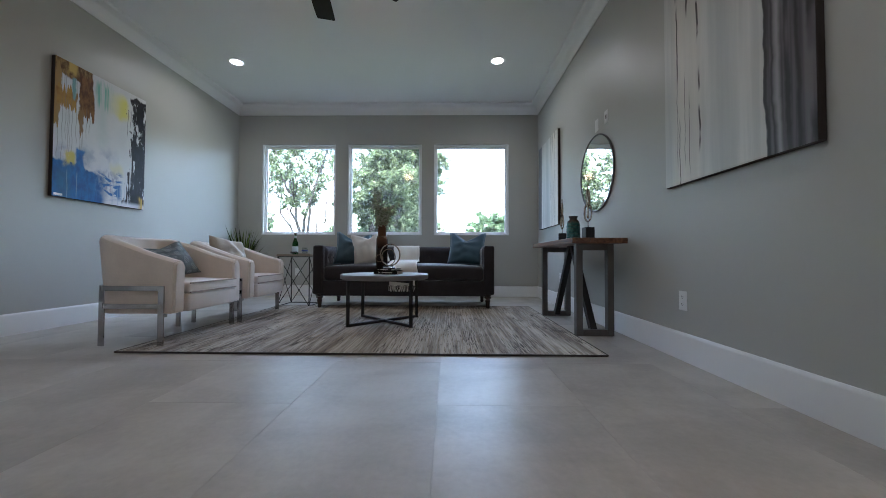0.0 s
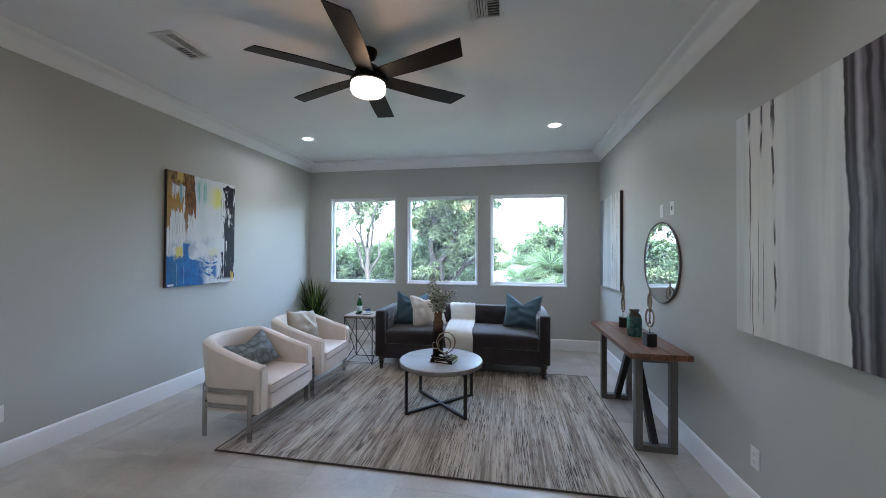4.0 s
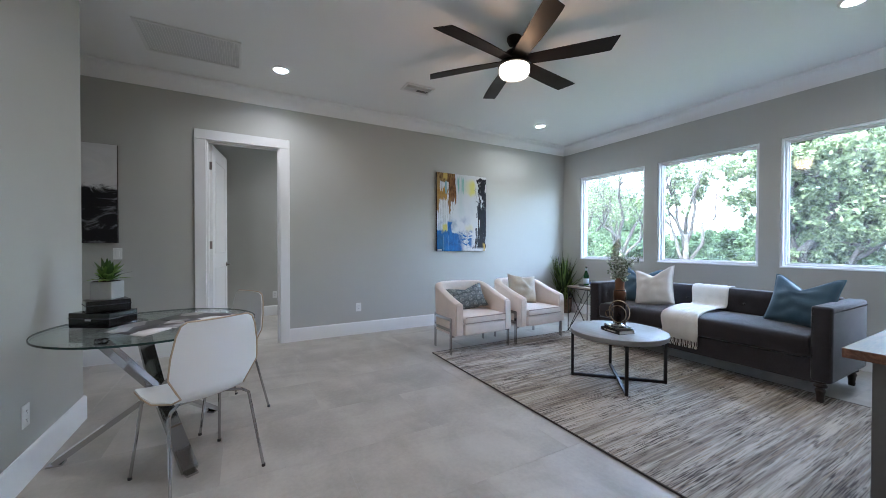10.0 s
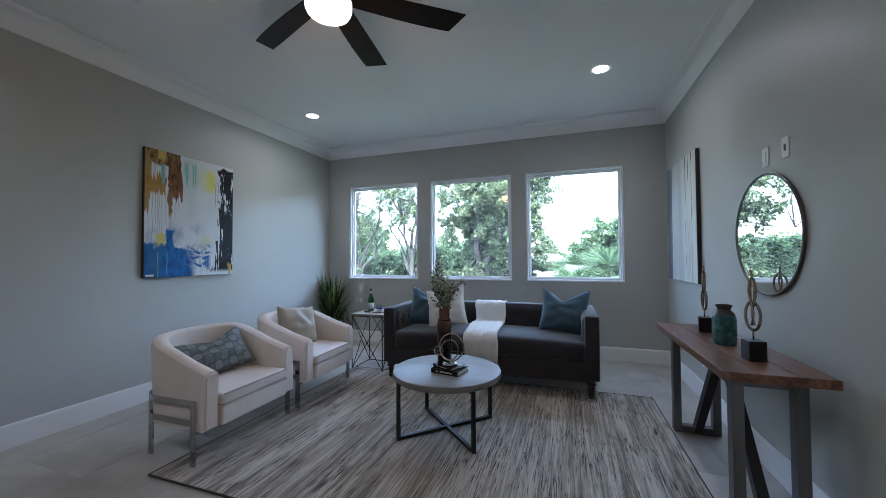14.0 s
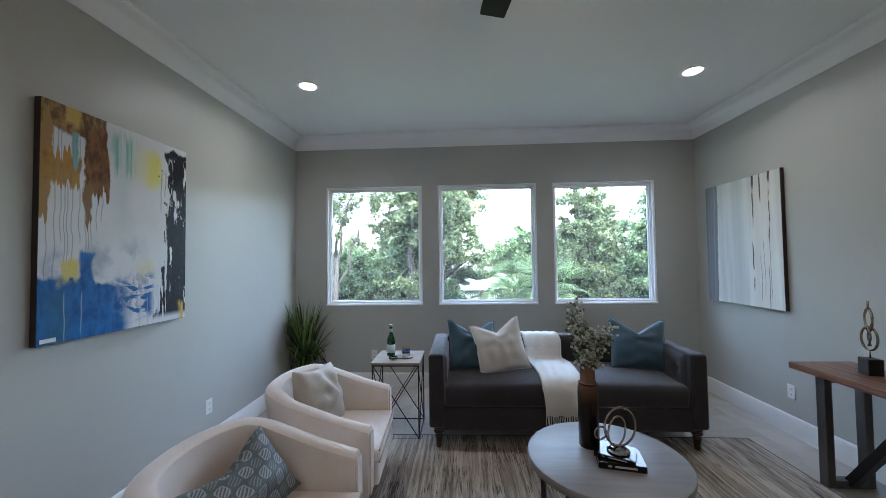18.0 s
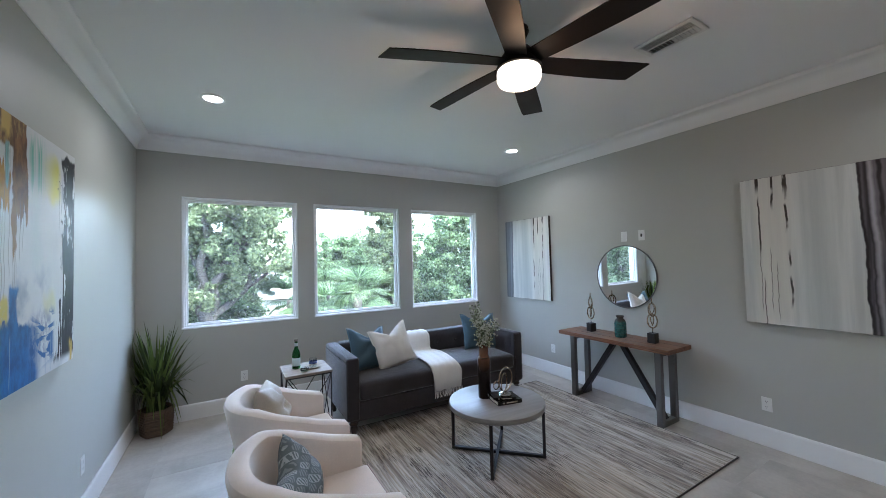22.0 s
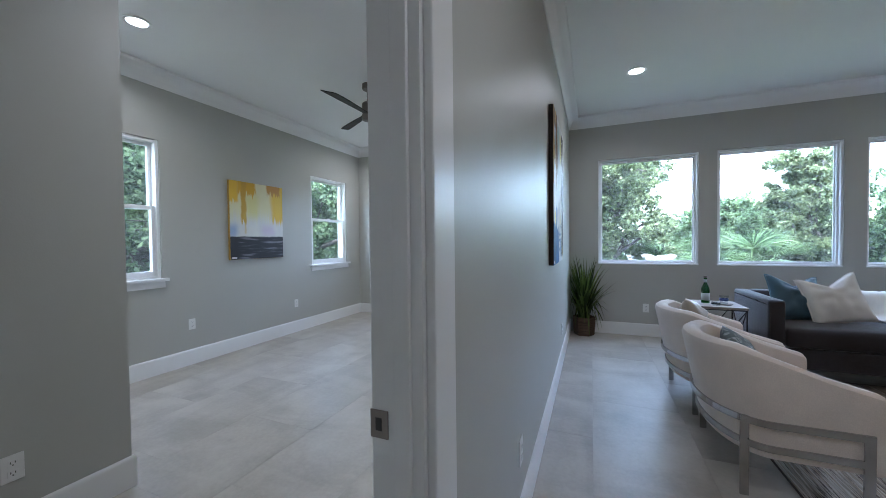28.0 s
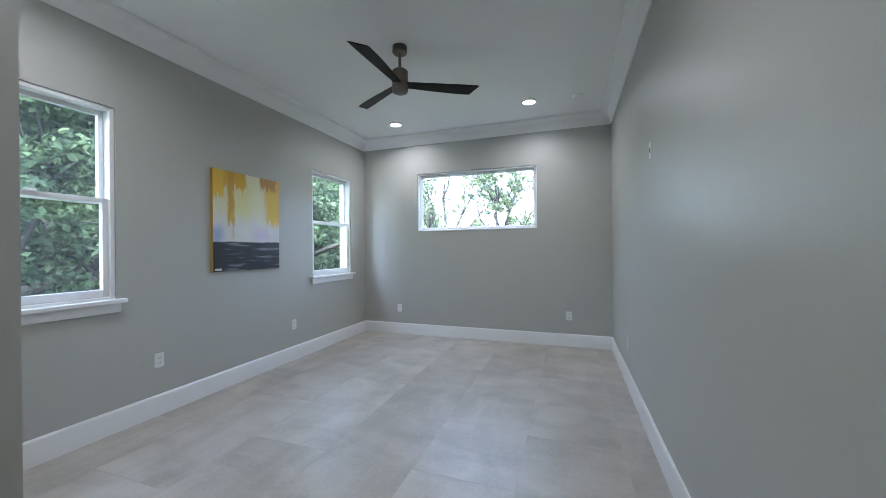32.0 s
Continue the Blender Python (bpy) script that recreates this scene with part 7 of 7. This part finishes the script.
far = tree(52, 2.0, (0, 0, 4.6), (3.6, 3.0, 3.2), LEAF_OAK, "distant leafy tree beyond the street", 22, 14, 24, 0.32, 0.2, 0.3)
far.matrix_world = pose(3.5, 40, GROUND)
for k in range(14):
    plant_at(far, -48 + k * 7.6, 54 + 4 * math.sin(k * 2.3), k * 77, 1.15, 1.2 + 0.2 * math.sin(k * 1.7))
for k in range(6):
    plant_at(far, -28 + 2 * math.sin(k * 2.0), -8 + k * 7.0, k * 51, 1.1, 1.2)


def palm(seed):
    root = thing("fan_palm", Matrix(), "fan palm with drooping grey-green fronds", "palm", "fan palms")
    r = random.Random(seed)
    part("trunk", tube([(0, 0, 0), (0.05, 0.02, 1.2), (0.0, 0.0, 2.6), (0.05, 0, 3.7)], [0.2, 0.17, 0.16, 0.17], 10), BARK, root, "fibrous trunk", smooth=True)
    base = None
    for k in range(18):
        if base is None:
            verts, faces = [], []
            for j in range(22):
                a = -1.3 + 2.6 * j / 21
                i = len(verts)
                d = Vector((math.cos(a), math.sin(a), 0.12))
                s = Vector((-math.sin(a), math.cos(a), 0)) * 0.026
                o = Vector((0.75, 0, 0.05))
                verts += [o - s * 0.4, o + s * 0.4, o + d * 0.42 + s, o + d * 0.42 - s, o + d * 0.8 + s * 0.6 + Vector((0, 0, -0.16)), o + d * 0.8 - s * 0.6 + Vector((0, 0, -0.16)), o + d * 0.98 + Vector((0, 0, -0.46))]
                faces += [(i, i + 1, i + 2, i + 3), (i + 3, i + 2, i + 4, i + 5), (i + 5, i + 4, i + 6)]
            for j in range(2):
                i = len(verts)
                s = 0.014
                verts += [Vector((0, -s, 0)), Vector((0, s, 0)), Vector((0.76, s, 0.05)), Vector((0.76, -s, 0.05))]
                faces.append((i, i + 1, i + 2, i + 3))
            base = bpy.data.meshes.new("frond")
            base.from_pydata(verts, [], faces)
            base.materials.append(LEAF_PALM)
        f = new("frond", base)
        f.parent = root
        f.matrix_local = pose(0.05, 0, 3.7, r.uniform(-12, 12), r.uniform(-70, 40), k * 137.5) @ Matrix.Diagonal((0.8, 0.8, 0.8, 1))
    return root


p1 = palm(5)
p1.matrix_world = pose(0.5, 14.9, GROUND - 0.1)
for px, py, turn, k in ((1.7, 15.4, 50, 1.12), (-0.4, 17.6, 120, 1.05), (2.7, 16.6, 200, 1.06), (1.0, 16.8, 280, 1.1)):
    copy_thing(p1, pose(px, py, GROUND - 0.1, 0, 0, turn) @ Matrix.Diagonal((k, k, k, 1)))


def house(m, w, d, h, label):
    root = thing("house", m, label, "house", "neighbouring houses")
    body = part("wall", box(-w / 2, w / 2, -d / 2, d / 2, 0, h), STUCCO, root)
    rf = bmesh.new()
    o = 0.5
    pts = [(-w / 2 - o, -d / 2 - o, h), (w / 2 + o, -d / 2 - o, h), (w / 2 + o, d / 2 + o, h), (-w / 2 - o, d / 2 + o, h), (-w / 2 + d / 2, 0, h + d * 0.28), (w / 2 - d / 2, 0, h + d * 0.28)]
    v = [rf.verts.new(p) for p in pts]
    for f in ((0, 1, 5, 4), (1, 2, 5), (2, 3, 4, 5), (3, 0, 4), (3, 2, 1, 0)):
        rf.faces.new([v[i] for i in f])
    part("roof", rf, ROOFING, root, "grey shingle hip roof")
    for k in range(4):
        x = -w / 2 + w * (k + 0.5) / 4
        win = part("window", box(x - 0.55, x + 0.55, -d / 2 - 0.05, -d / 2 + 0.02, 0.9, 2.2), VINYL, root)
        part("pane", box(x - 0.48, x + 0.48, -d / 2 - 0.06, -d / 2 - 0.045, 0.97, 2.13), DARK_GLASS, win)
    return root


h1 = house(pose(-3.0, 33, GROUND, 0, 0, 4), 13, 8, 2.9, "single-storey white stucco house with a grey hip roof")
copy_thing(h1, pose(16, 36, GROUND, 0, 0, -6))
copy_thing(h1, pose(-15, 37, GROUND, 0, 0, 3))

# ---- floor tiles: staggered columns of large porcelain slabs ----
TW, TL, JOINT = 0.61, 1.22, 0.0011
ROOMS = [(WX, EX, SY, NY), (WX, STUB_X, FOYER_Y, SY), (BW, BE, CLOSET_Y, BN), (CLOSET_X, BE, BED_S, CLOSET_Y), (EX + 0.12, HALL_X, SY, HALL_N),
         (BE, WX, DOOR[0] + 0.02, DOOR[1] - 0.02), (EX, EX + 0.12, EAST[0] + 0.02, EAST[1] - 0.02)]
tile_meshes = {}
for rx0, rx1, ry0, ry1 in ROOMS:
    for i in range(math.floor((rx0 + 0.06) / TW), math.ceil((rx1 + 0.06) / TW)):
        off = 2.01 if i % 2 == 0 else 2.62
        for j in range(math.floor((ry0 - off) / TL), math.ceil((ry1 - off) / TL)):
            x0, x1 = max(rx0, -0.06 + i * TW), min(rx1, -0.06 + (i + 1) * TW)
            y0, y1 = max(ry0, off + j * TL), min(ry1, off + (j + 1) * TL)
            if x1 - x0 < 0.02 or y1 - y0 < 0.02:
                continue
            w, l = x1 - x0 - JOINT, y1 - y0 - JOINT
            key = (round(w, 3), round(l, 3))
            if key not in tile_meshes:
                bm = bmesh.new()
                e = 0.0004
                lo = [bm.verts.new((sx * w / 2, sy * l / 2, -0.0075)) for sx, sy in ((-1, -1), (1, -1), (1, 1), (-1, 1))]
                mi = [bm.verts.new((sx * w / 2, sy * l / 2, -e)) for sx, sy in ((-1, -1), (1, -1), (1, 1), (-1, 1))]
                hi = [bm.verts.new((sx * (w / 2 - e), sy * (l / 2 - e), 0)) for sx, sy in ((-1, -1), (1, -1), (1, 1), (-1, 1))]
                for a, b in ((lo, mi), (mi, hi)):
                    for k in range(4):
                        bm.faces.new((a[k], a[(k + 1) % 4], b[(k + 1) % 4], b[k]))
                bm.faces.new(hi)
                tile_meshes[key] = mesh_from("tile", bm, TILE)
            t = new("tile", tile_meshes[key])
            t.parent = floor
            t.location = ((x0 + x1) / 2, (y0 + y1) / 2, 0)
